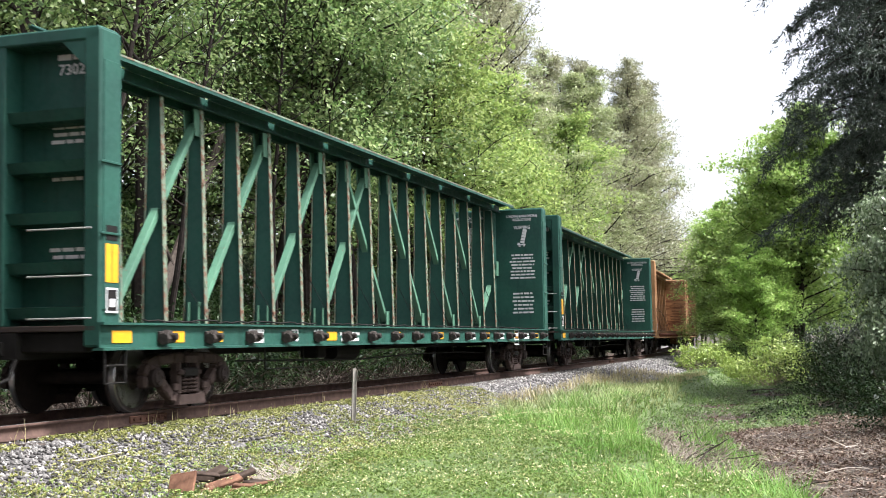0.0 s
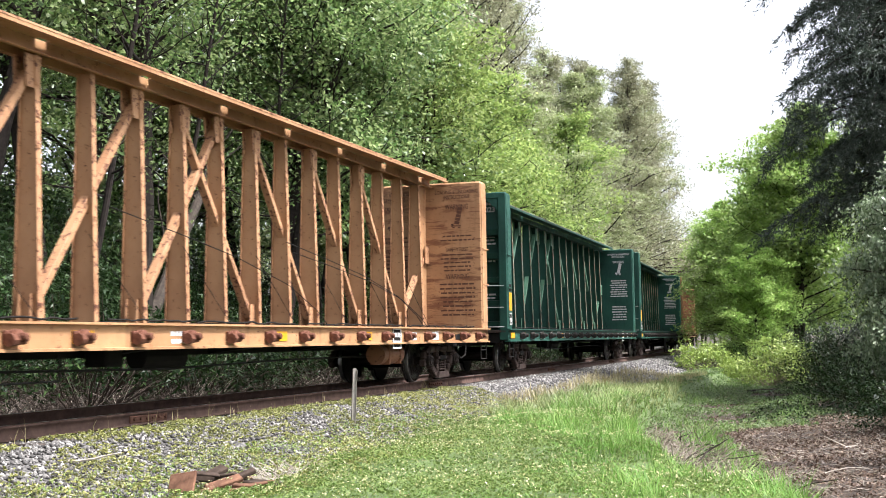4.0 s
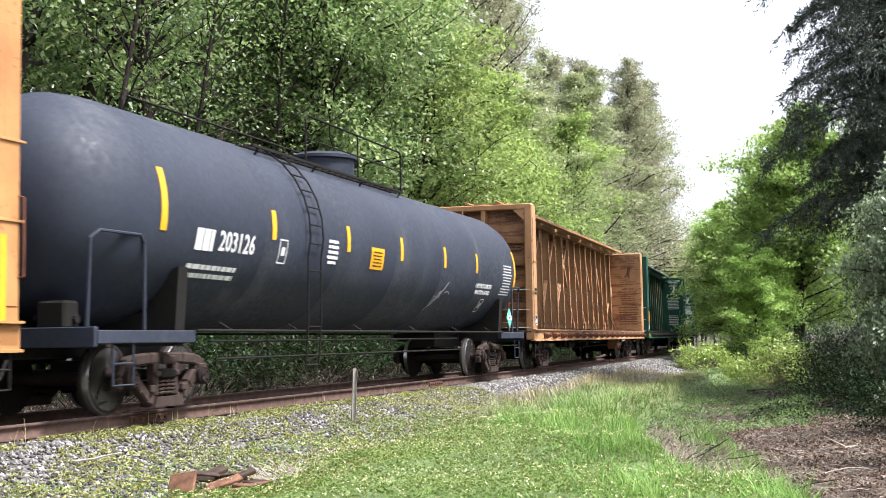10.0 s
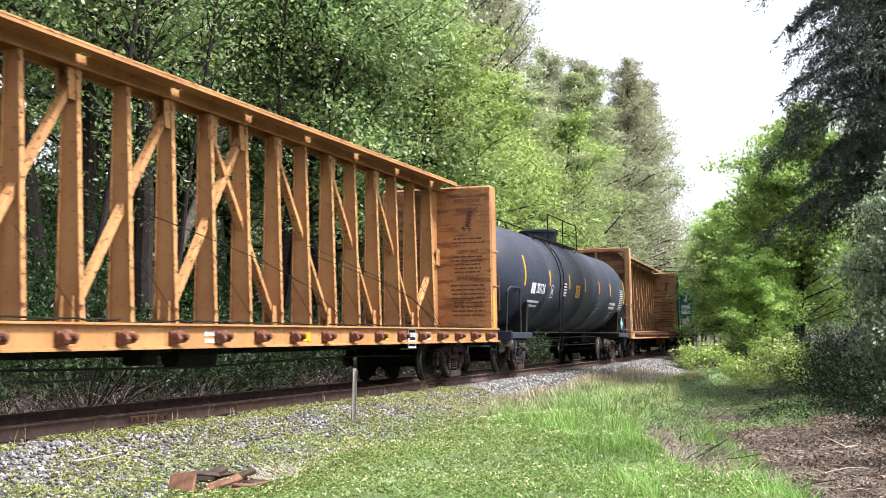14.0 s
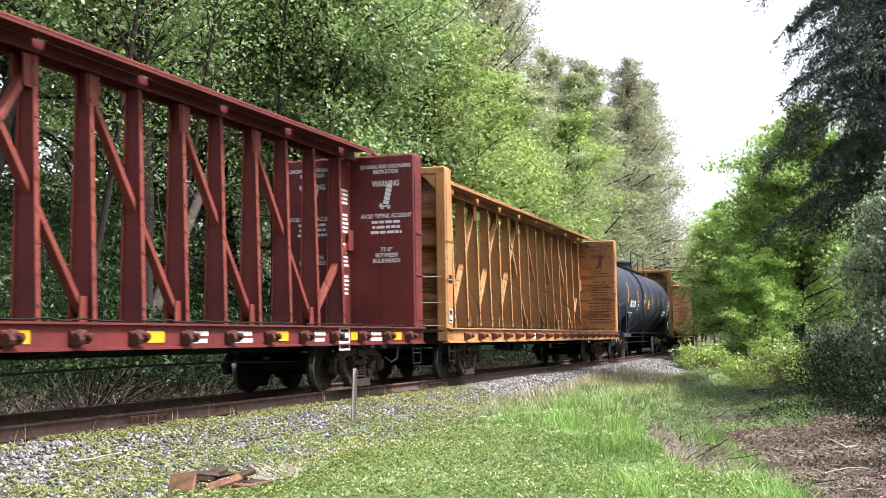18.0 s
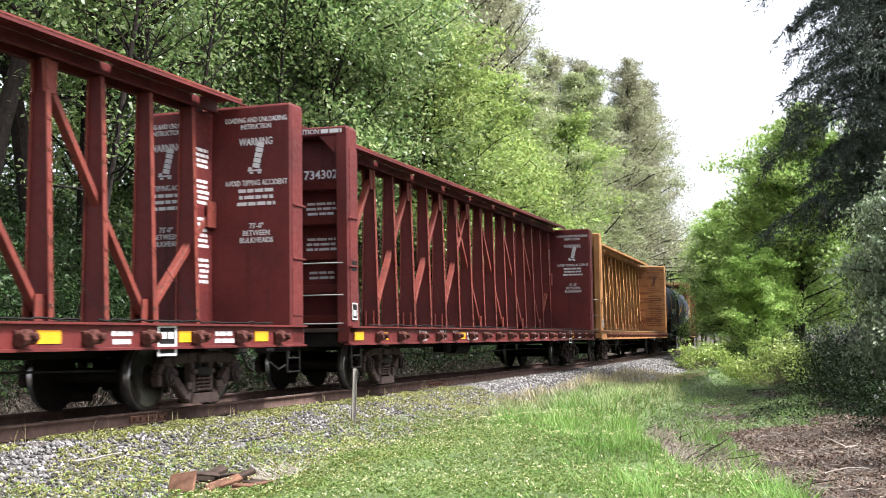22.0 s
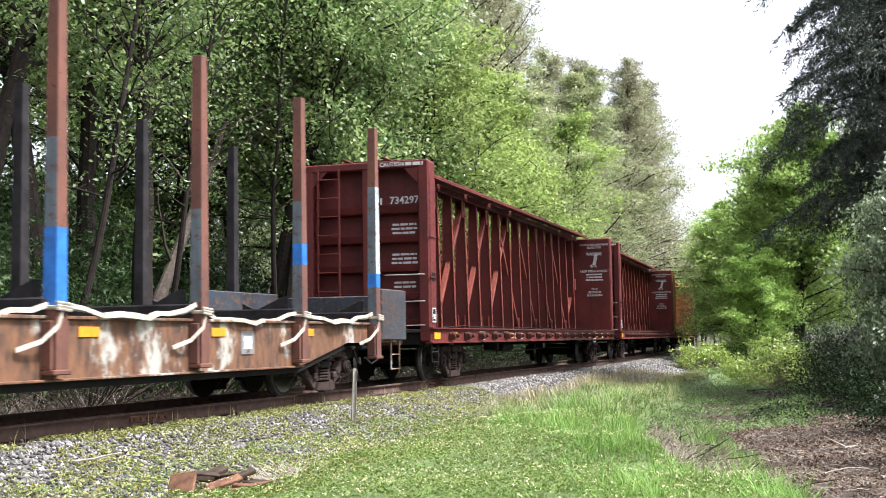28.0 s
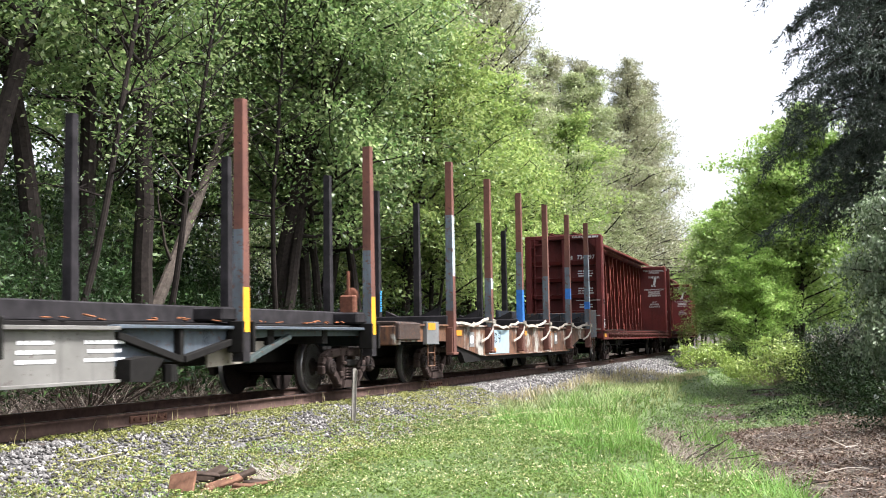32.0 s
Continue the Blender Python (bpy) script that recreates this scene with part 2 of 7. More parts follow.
# ---- geometry helpers ----
class Geo:
    """Vertices and faces of one part, put together from simple solids."""

    def __init__(self):
        self.v, self.f = [], []

    def add(self, verts, faces):
        o = len(self.v)
        self.v += [tuple(p) for p in verts]
        self.f += [tuple(i + o for i in f) for f in faces]
        return self

    def box(self, x0, x1, y0, y1, z0, z1, c=0.008, m=None):
        """A box with chamfered edges."""
        c = min(c, 0.3 * min(abs(x1 - x0), abs(y1 - y0), abs(z1 - z0)))
        X, Y, Z = (min(x0, x1), max(x0, x1)), (min(y0, y1), max(y0, y1)), (min(z0, z1), max(z0, z1))
        vs, ix = [], {}
        for a in (0, 1):
            for b in (0, 1):
                for d in (0, 1):
                    sa, sb, sd = 1 - 2 * a, 1 - 2 * b, 1 - 2 * d
                    for k in range(3):
                        ix[a, b, d, k] = len(vs)
                        vs.append(Vector((X[a] + sa * c * (k != 0), Y[b] + sb * c * (k != 1), Z[d] + sd * c * (k != 2))))
        fs = []
        for k in range(3):
            for e in (0, 1):
                q = []
                for p, r in ((0, 0), (1, 0), (1, 1), (0, 1)):
                    key = [p, r]
                    key.insert(k, e)
                    q.append(ix[(*key, k)])
                odd = (k == 1) ^ (e == 0)
                fs.append(tuple(reversed(q)) if odd else tuple(q))
        for k in range(3):
            i, j = [n for n in range(3) if n != k]
            for p in (0, 1):
                for r in (0, 1):
                    c0, c1 = [0, 0, 0], [0, 0, 0]
                    c0[i] = c1[i] = p
                    c0[j] = c1[j] = r
                    c1[k] = 1
                    fs.append((ix[(*c0, i)], ix[(*c1, i)], ix[(*c1, j)], ix[(*c0, j)]))
        for a in (0, 1):
            for b in (0, 1):
                for d in (0, 1):
                    fs.append((ix[a, b, d, 0], ix[a, b, d, 1], ix[a, b, d, 2]))
        if m is not None:
            vs = [m @ p for p in vs]
        return self.add(vs, fs)

    def beam(self, p, q, wide, high, up=(0, 0, 1), c=0.006):
        p, q = Vector(p), Vector(q)
        d = q - p
        n = d.length
        d.normalize()
        side = Vector(up).cross(d)
        if side.length < 1e-4:
            side = Vector((1, 0, 0)).cross(d)
        side.normalize()
        top = d.cross(side)
        m = Matrix.Translation(p) @ Matrix((d, side, top)).transposed().to_4x4()
        return self.box(0, n, -wide / 2, wide / 2, -high / 2, high / 2, c, m)

    def rod(self, p, q, r, r2=None, n=8, caps=True):
        p, q = Vector(p), Vector(q)
        d = (q - p).normalized()
        a = d.orthogonal().normalized()
        b = d.cross(a)
        r2 = r if r2 is None else r2
        ring = [(math.cos(2 * math.pi * i / n), math.sin(2 * math.pi * i / n)) for i in range(n)]
        vs = [p + r * (x * a + y * b) for x, y in ring] + [q + r2 * (x * a + y * b) for x, y in ring]
        fs = [(i, (i + 1) % n, n + (i + 1) % n, n + i) for i in range(n)]
        if caps:
            fs += [tuple(reversed(range(n))), tuple(range(n, 2 * n))]
        return self.add(vs, fs)

    def pipe(self, points, r, n=8):
        """One round tube through the points, mitred at the bends."""
        pts = [Vector(q) for q in points]
        legs = [(q - p).normalized() for p, q in zip(pts, pts[1:])]
        side = legs[0].orthogonal().normalized()
        vs, fs = [], []
        for k, p in enumerate(pts):
            d0, d1 = legs[max(k - 1, 0)], legs[min(k, len(legs) - 1)]
            d = (d0 + d1).normalized() if (d0 + d1).length > 1e-4 else d1
            side = (side - d * side.dot(d)).normalized()
            other = d.cross(side)
            for i in range(n):
                a = 2 * math.pi * i / n
                vs.append(p + (side * math.cos(a) + other * math.sin(a)) * r)
        for k in range(len(pts) - 1):
            for i in range(n):
                j = (i + 1) % n
                fs.append((k * n + i, k * n + j, (k + 1) * n + j, (k + 1) * n + i))
        fs.append(tuple(reversed(range(n))))
        fs.append(tuple(range((len(pts) - 1) * n, len(pts) * n)))
        return self.add(vs, fs)

    def lathe(self, rings, axis="y", n=20, centre=(0, 0, 0)):
        """rings: (place along the axis, radius)."""
        vs, fs = [], []
        for a, r in rings:
            for i in range(n):
                c, s = r * math.cos(2 * math.pi * i / n), r * math.sin(2 * math.pi * i / n)
                p = (a, c, s) if axis == "x" else (s, a, c) if axis == "y" else (c, s, a)
                vs.append((p[0] + centre[0], p[1] + centre[1], p[2] + centre[2]))
        for k in range(len(rings) - 1):
            for i in range(n):
                j = (i + 1) % n
                fs.append((k * n + i, k * n + j, (k + 1) * n + j, (k + 1) * n + i))
        fs.append(tuple(reversed(range(n))))
        fs.append(tuple(range((len(rings) - 1) * n, len(rings) * n)))
        return self.add(vs, fs)

    def slab(self, outline, y0, y1):
        """A plate with the outline (x, z), from y0 to y1."""
        n = len(outline)
        vs = [(x, y0, z) for x, z in outline] + [(x, y1, z) for x, z in outline]
        fs = [tuple(range(n)), tuple(reversed(range(n, 2 * n)))]
        fs += [(i, n + i, n + (i + 1) % n, (i + 1) % n) for i in range(n)]
        return self.add(vs, fs)

    def sheet(self, outline, x0, x1):
        """A plate across, with the outline (y, z), from x0 to x1."""
        n = len(outline)
        vs = [(x0, y, z) for y, z in outline] + [(x1, y, z) for y, z in outline]
        fs = [tuple(reversed(range(n))), tuple(range(n, 2 * n))]
        fs += [(i, (i + 1) % n, n + (i + 1) % n, n + i) for i in range(n)]
        return self.add(vs, fs)

    def mesh(self, name, mat, smooth=False):
        me = bpy.data.meshes.new(name)
        me.from_pydata(self.v, [], self.f)
        me.materials.append(mat)
        bm = bmesh.new()
        bm.from_mesh(me)
        bmesh.ops.recalc_face_normals(bm, faces=bm.faces)
        bm.to_mesh(me)
        bm.free()
        if smooth:
            me.shade_smooth()
            me.set_sharp_from_angle(angle=radians(35))
        return me


def part(name, geo, mat, parent, label="", smooth=False, at=None):
    """One mesh under a thing or under a part of it."""
    me = geo if isinstance(geo, bpy.types.Mesh) else geo.mesh(name, mat, smooth)
    ob = new(name, me)
    ob.parent = parent
    if at is not None:
        ob.matrix_basis = at
    if label:
        ob["label"] = label
    return ob


def thing(name, label, category, group="", m=None):
    ob = new(name)
    ob.empty_display_size = 0.2
    if m is not None:
        ob.matrix_basis = m
    return tagged(ob, label, category, group)


def lettering(text, size, mat, name="lettering", squeeze=1.0, align="CENTER"):
    """Flat letters in the built-in font, as a mesh in the xy plane."""
    cu = bpy.data.curves.new("letters", "FONT")
    cu.body, cu.size, cu.align_x, cu.align_y, cu.space_line = text, size, align, "CENTER", 0.95
    cu.extrude, cu.resolution_u, cu.offset = 0.002, 2, 0.012 * size
    ob = bpy.data.objects.new("letters", cu)
    scene.collection.objects.link(ob)
    me = bpy.data.meshes.new_from_object(ob.evaluated_get(bpy.context.evaluated_depsgraph_get()))
    bpy.data.objects.remove(ob)
    me.name = name
    me.transform(Matrix.Diagonal((squeeze, 1, 1, 1)))
    me.materials.clear()
    me.materials.append(mat)
    return me


# ---- ground ----
PROFILE_W = [-400, -60, -25, -12, -8, -6.2, -4.8, -3.4, -2.5, -1.75, 1.75, 2.45, 3.5, 4.6, 6.4, 6.8, 8.3, 10, 14, 30, 70, 400]
PROFILE_Z = [1.2, 1.0, 0.8, 0.6, 0.25, -0.15, -0.62, -0.66, -0.42, -0.20, -0.20, -0.40, -0.64, -0.62, -0.62, -1.02, -1.12, -1.0, -0.75, -0.2, 0.6, 3]


def track_place(x, y):
    """s and w of many points of the plan."""
    cs, cxy = LS[::2], LXY[::2]
    out_s, out_w = np.empty(len(x)), np.empty(len(x))
    for a in range(0, len(x), 4000):
        d = (x[a:a + 4000, None] - cxy[None, :, 0]) ** 2 + (y[a:a + 4000, None] - cxy[None, :, 1]) ** 2
        i = d.argmin(1)
        th = np.array([heading(s) for s in cs[i]])
        dx, dy = x[a:a + 4000] - cxy[i, 0], y[a:a + 4000] - cxy[i, 1]
        out_s[a:a + 4000] = cs[i] + dx * np.cos(th) + dy * np.sin(th)
        out_w[a:a + 4000] = dx * np.sin(th) - dy * np.cos(th)
    return out_s, out_w


def bank_edge(y):
    """How far from the track the grassy bank reaches, by y."""
    return np.interp(y, [11, 12.6, 13.3, 14.4, 18, 25.2, 28, 36], [9.9, 9.3, 8.66, 7.9, 6.93, 5.3, 4.9, 5.0])


def bank(w, y):
    """Distance from the track, drawn in or out so that the bank's edge lies at 6.6."""
    far = bank_edge(y)
    return np.where(w < 4.6, w, np.where(w < far, 4.6 + (w - 4.6) * 2.0 / (far - 4.6), w - far + 6.6))


def heights(x, y, rough=True):
    x, y = np.asarray(x, float), np.asarray(y, float)
    s, w = track_place(x, y)
    z = np.interp(bank(w, y), PROFILE_W, PROFILE_Z) + GRADE * np.clip(s, -60, 200)
    if rough:
        amp = np.where(np.abs(w) < 2.3, 0.012, 0.07)
        hump = np.clip((w - 3.2) / 1.2, 0, 1) * np.clip((bank_edge(y) + 0.1 - w) / 0.5, 0, 1) * np.clip((31 - y) / 5, 0, 1)
        z = z + hump * np.array([0.10 + 0.16 * noise.noise((a * 0.42, b * 0.42, 13.0)) for a, b in zip(x, y)])
        z = z + amp * np.array([noise.noise((a * 0.6, b * 0.6, 3.0)) + 0.5 * noise.noise((a * 2.1, b * 2.1, 7.0)) for a, b in zip(x, y)])
    return z, s, w


def ground_z(x, y):
    return float(heights([x], [y])[0][0])


def steps(*spans):
    out = []
    for a, b, d in spans:
        out += list(np.arange(a, b, d))
    return np.array(out + [spans[-1][1]])


gx = steps((-1500, -200, 260), (-200, -60, 28), (-60, -20, 4), (-20, -9, 0.8), (-9, 12, 0.22), (12, 30, 0.9), (30, 60, 4), (60, 200, 28), (200, 1500, 260))
gy = steps((-1500, -200, 260), (-200, -20, 30), (-20, 8, 2.5), (8, 40, 0.3), (40, 80, 0.8), (80, 200, 3), (200, 400, 40), (400, 2000, 320))
GX, GY = np.meshgrid(gx, gy)
gz, gs, gw = heights(GX.ravel(), GY.ravel())
nx, ny = len(gx), len(gy)
idx = np.arange(nx * ny).reshape(ny, nx)
quads = np.stack([idx[:-1, :-1], idx[:-1, 1:], idx[1:, 1:], idx[1:, :-1]], -1).reshape(-1, 4)


def fast_mesh(name, verts, faces, mats, smooth=False, mat_ids=None):
    """A mesh from arrays; all faces have the same number of corners."""
    verts, faces = np.asarray(verts, np.float32), np.asarray(faces, np.int32)
    me = bpy.data.meshes.new(name)
    me.vertices.add(len(verts))
    me.vertices.foreach_set("co", verts.ravel())
    k = faces.shape[1]
    me.loops.add(faces.size)
    me.loops.foreach_set("vertex_index", faces.ravel())
    me.polygons.add(len(faces))
    me.polygons.foreach_set("loop_start", np.arange(0, faces.size, k, dtype=np.int32))
    for m in mats:
        me.materials.append(m)
    if mat_ids is not None:
        me.polygons.foreach_set("material_index", np.asarray(mat_ids, np.int32))
    me.update(calc_edges=True)
    if smooth:
        me.shade_smooth()
    return me


def ground_material():
    """Gravel by the track, soil and litter under the trees, thin green on the verge."""
    def build(n, l, b):
        at = n.new("ShaderNodeAttribute")
        at.attribute_name = "across"
        fine = noise_of(n, l, 22, 6, rough=0.7)
        mid = noise_of(n, l, 2.2, 5)
        vor = n.new("ShaderNodeTexVoronoi")
        vor.inputs["Scale"].default_value = 19
        tc = n.new("ShaderNodeTexCoord")
        l.new(tc.outputs["Object"], vor.inputs["Vector"])
        stone = ramp(n, l, vor.outputs["Color"], [(0.2, (0.04, 0.037, 0.035)), (0.55, (0.10, 0.094, 0.088)), (0.9, (0.19, 0.18, 0.168))])
        soil = mix(n, l, ramp(n, l, fine, [(0.35, (0, 0, 0)), (0.7, (1, 1, 1))]), (0.022, 0.016, 0.012), (0.068, 0.048, 0.035))
        # turf coloured dark to stand in for shade between the grass clumps
        turf = mix(n, l, ramp(n, l, fine, [(0.35, (0, 0, 0)), (0.65, (1, 1, 1))]), (0.035, 0.06, 0.018), (0.10, 0.14, 0.04))
        wob = n.new("ShaderNodeMath")
        wob.operation = "MULTIPLY_ADD"
        wob.inputs[1].default_value, wob.inputs[2].default_value = 1.6, -0.8
        l.new(mid, wob.inputs[0])
        add = n.new("ShaderNodeMath")
        l.new(at.outputs["Fac"], add.inputs[0])
        l.new(wob.outputs[0], add.inputs[1])

        def band(lo, hi):
            r = n.new("ShaderNodeMapRange")
            r.inputs["From Min"].default_value, r.inputs["From Max"].default_value = lo, hi
            l.new(add.outputs[0], r.inputs["Value"])
            return r.outputs[0]
        c = mix(n, l, band(2.9, 3.7), stone, turf)
        c = mix(n, l, band(6.6, 7.4), c, soil)
        c = mix(n, l, band(-2.2, -3.2), c, soil)
        l.new(c, b.inputs["Base Color"])
        b.inputs["Roughness"].default_value = 0.95
        bump(n, l, b, fine, 0.5, 0.03)
    return material("gravel_soil_and_turf", build)


me = fast_mesh("ground", np.stack([GX.ravel(), GY.ravel(), gz], 1), quads, [ground_material()], True)
across = me.attributes.new("across", "FLOAT", "POINT")
across.data.foreach_set("value", np.clip(bank(gw, GY.ravel()), -60, 60).astype(np.float32))
ground = tagged(new("ground", me), "gravel track bed, grassy verge and bare woodland soil", "ground", kind="structure")

# ---- track ----
track = tagged(new("track"), "single railway track of rusty rails on ballast", "railway track", kind="structure")
RAIL_SHAPE = [(-0.070, -0.172), (0.070, -0.172), (0.070, -0.160), (0.012, -0.138), (0.009, -0.045), (0.036, -0.034), (0.036, -0.004), (0.028, 0.0), (-0.028, 0.0), (-0.036, -0.004), (-0.036, -0.034), (-0.009, -0.045), (-0.012, -0.138), (-0.070, -0.160)]
for off in (0.754, -0.754):
    vs, fs, mi = [], [], []
    stations = np.arange(-60, 200.1, 1.0)
    n = len(RAIL_SHAPE)
    for s in stations:
        for dw, dz in RAIL_SHAPE:
            vs.append(plan(s, off + dw, dz + lift(off)))
    for k in range(len(stations) - 1):
        for i in range(n):
            j = (i + 1) % n
            fs.append((k * n + i, k * n + j, (k + 1) * n + j, (k + 1) * n + i))
            mi.append(1 if i == 7 else 0)
    part("rail", fast_mesh("rail", vs, fs, [RAIL_SIDE, RAIL_TOP], False, mi), None, track)
tie = Geo().box(-0.11, 0.11, -1.3, 1.3, -0.09, 0.09, 0.012).mesh("tie", WOOD_DARK)
for k in range(130):
    s = -42 + 0.52 * k
    p = plan(s, 0, -0.262)
    part("tie", tie, None, track, at=Matrix.Translation(p) @ Matrix.Rotation(heading(s) + random.uniform(-0.02, 0.02), 4, "Z"))
jb = Geo()
jb.box(-0.45, 0.45, -0.03, 0.0, -0.145, -0.05, 0.008)
for k in range(6):
    jb.lathe([(-0.03, 0.018), (-0.05, 0.018), (-0.055, 0.01)], "y", 6, (-0.38 + 0.152 * k, 0, -0.095))
jb = jb.mesh("joint_bar", RUSTY_BAR := plain("rusty_joint_bar", (0.10, 0.052, 0.036), 0.85, 0.1, 0.4, 12))
for s in (-25.0, -13.0, -1.0, 11.0, 23.0):
    p = plan(s, 0.766, lift(0.76))
    part("joint_bar", jb, None, track, at=Matrix.Translation(p) @ Matrix.Rotation(heading(s), 4, "Z"))


def stones(name, count, s0, s1, w0, w1, low, high, seed, mat=None):
    """Loose ballast stones, rough little solids lying on the bed."""
    r = np.random.RandomState(seed)
    s, w = r.uniform(s0, s1, count), r.uniform(w0, w1, count)
    th = np.array([heading(a) for a in s])
    cx = np.interp(s, LS, LXY[:, 0]) + w * np.sin(th)
    cy = np.interp(s, LS, LXY[:, 1]) - w * np.cos(th)
    cz = heights(cx, cy)[0]
    base = np.array([(1, 0, 0), (-1, 0, 0), (0, 1, 0), (0, -1, 0), (0, 0, 1), (0, 0, -1)], float)
    faces = np.array([(0, 2, 4), (2, 1, 4), (1, 3, 4), (3, 0, 4), (2, 0, 5), (1, 2, 5), (3, 1, 5), (0, 3, 5)])
    size = r.uniform(low, high, count)
    pts = base[None] * (size[:, None, None] * r.uniform(0.6, 1.25, (count, 6, 1))) + size[:, None, None] * r.uniform(-0.3, 0.3, (count, 6, 3))
    a = r.uniform(0, 6.28, count)
    c, sn = np.cos(a)[:, None], np.sin(a)[:, None]
    x = pts[:, :, 0] * c - pts[:, :, 1] * sn
    y = pts[:, :, 0] * sn + pts[:, :, 1] * c
    v = np.stack([x + cx[:, None], y + cy[:, None], pts[:, :, 2] * 0.8 + (cz + size * 0.3)[:, None]], -1).reshape(-1, 3)
    f = (faces[None] + (np.arange(count) * 6)[:, None, None]).reshape(-1, 3)
    return new(name, fast_mesh(name, v, f, [mat or STONE]))


def stone_material(n, l, b):
    g = n.new("ShaderNodeNewGeometry")
    col = ramp(n, l, g.outputs["Random Per Island"], [(0.0, (0.022, 0.021, 0.020)), (0.4, (0.068, 0.064, 0.060)), (0.75, (0.155, 0.148, 0.138)), (1.0, (0.37, 0.355, 0.325))])
    fine = noise_of(n, l, 60, 3)
    l.new(mix(n, l, ramp(n, l, fine, [(0.4, (0,) * 3), (0.8, (0.5,) * 3)]), col, (0.12, 0.11, 0.10)), b.inputs["Base Color"])
    b.inputs["Roughness"].default_value = 0.9


STONE = material("crushed_basalt", stone_material)
tagged(stones("ballast_stones", 36000, -32, -8, 0.86, 4.0, 0.017, 0.038, 1), "loose grey crushed-rock ballast beside the rails", "ballast", kind="stuff")
tagged(stones("ballast_stones", 15000, -8, 45, 0.86, 3.4, 0.026, 0.052, 2), "loose grey crushed-rock ballast beside the rails", "ballast", kind="stuff")
tagged(stones("ballast_stones", 12000, -32, 40, -3.2, 0.65, 0.03, 0.06, 3, plain('dark_crushed_rock', (0.035, 0.032, 0.03), 0.9, 0, 0.5, 15)), "dark ballast between and behind the rails", "ballast", kind="stuff")


def blades(name, mat, places, high, wide, lean, seed, label, category, per=1):
    """Grass: bent, pointed blades at the places given (x, y, z, height factor)."""
    r = np.random.RandomState(seed)
    p = np.repeat(np.asarray(places, float), per, 0)
    n = len(p)
    p[:, :2] += r.normal(0, 0.03, (n, 2))
    a = r.uniform(0, 6.28, n)
    h = high * p[:, 3] * r.uniform(0.55, 1.25, n)
    w = wide * r.uniform(0.6, 1.3, n)
    side = np.stack([np.cos(a), np.sin(a), 0 * a], 1) * w[:, None]
    b = a + 1.57 + r.uniform(-0.5, 0.5, n)
    tilt = np.stack([np.cos(b), np.sin(b), 0 * b], 1) * (lean * h * r.uniform(0.3, 1.4, n))[:, None]
    root = p[:, :3] - np.array([0, 0, 0.02])
    mid = root + tilt * 0.35 + np.stack([0 * h, 0 * h, 0.6 * h], 1)
    tip = root + tilt + np.stack([0 * h, 0 * h, h], 1)
    v = np.stack([root - side / 2, root + side / 2, mid + side / 2.4, mid - side / 2.4, tip - side / 12, tip + side / 12], 1).reshape(-1, 3)
    f = np.array([(0, 1, 2, 3), (3, 2, 5, 4)])
    f = (f[None] + (np.arange(n) * 6)[:, None, None]).reshape(-1, 4)
    return tagged(new(name, fast_mesh(name, v, f, [mat])), label, category, kind="stuff")


def scatter(n, s0, s1, w0, w1, seed, keep=None):
    """Places on the ground within a stretch of the plan: x, y, z, and a factor that keep() may thin or shorten."""
    r = np.random.RandomState(seed)
    s, w = r.uniform(s0, s1, n), r.uniform(w0, w1, n)
    th = np.array([heading(a) for a in s])
    x = np.interp(s, LS, LXY[:, 0]) + w * np.sin(th)
    y = np.interp(s, LS, LXY[:, 1]) - w * np.cos(th)
    z = heights(x, y)[0]
    k = np.ones(n)
    if keep:
        k = np.array([keep(a, b, c, d) for a, b, c, d in zip(s, w, x, y)])
    m = k > 0.05
    return np.stack([x, y, z, k], 1)[m]


def clump(a, b, f, seed):
    return noise.noise((a * f, b * f, seed))


def lush(s, w, x, y):
    edge = 3.0 + 0.45 * clump(x, y, 0.8, 1.0) + max(0.0, min(1.0, (-20.5 - s) * 0.16))
    far = min(float(bank_edge(y)), 10.6 - (y - 14) * 0.34 if y > 24 else 99) + 0.35 * clump(x, y, 0.9, 2.0)
    if w < edge or w > far:
        return 0.0
    return max(0.0, 0.75 + 0.55 * clump(x, y, 0.45, 4.0)) * min(1.0, 0.35 + (w - edge) * 0.8)


# ---- trees and undergrowth ----
def branch(g, p, d, length, r0, r1, rnd, bend=0.12, segs=4, sides=6, rise=0.0):
    """A tapered, crooked branch. Returns the points along it."""
    pts = [Vector(p)]
    d = Vector(d).normalized()
    for k in range(segs):
        d = (d + Vector((rnd.uniform(-bend, bend), rnd.uniform(-bend, bend), rnd.uniform(-bend, bend) + rise))).normalized()
        q = pts[-1] + d * (length / segs)
        ra, rb = r0 + (r1 - r0) * k / segs, r0 + (r1 - r0) * (k + 1) / segs
        g.rod(pts[-1], q, ra, rb, sides, False)
        pts.append(q)
    return pts


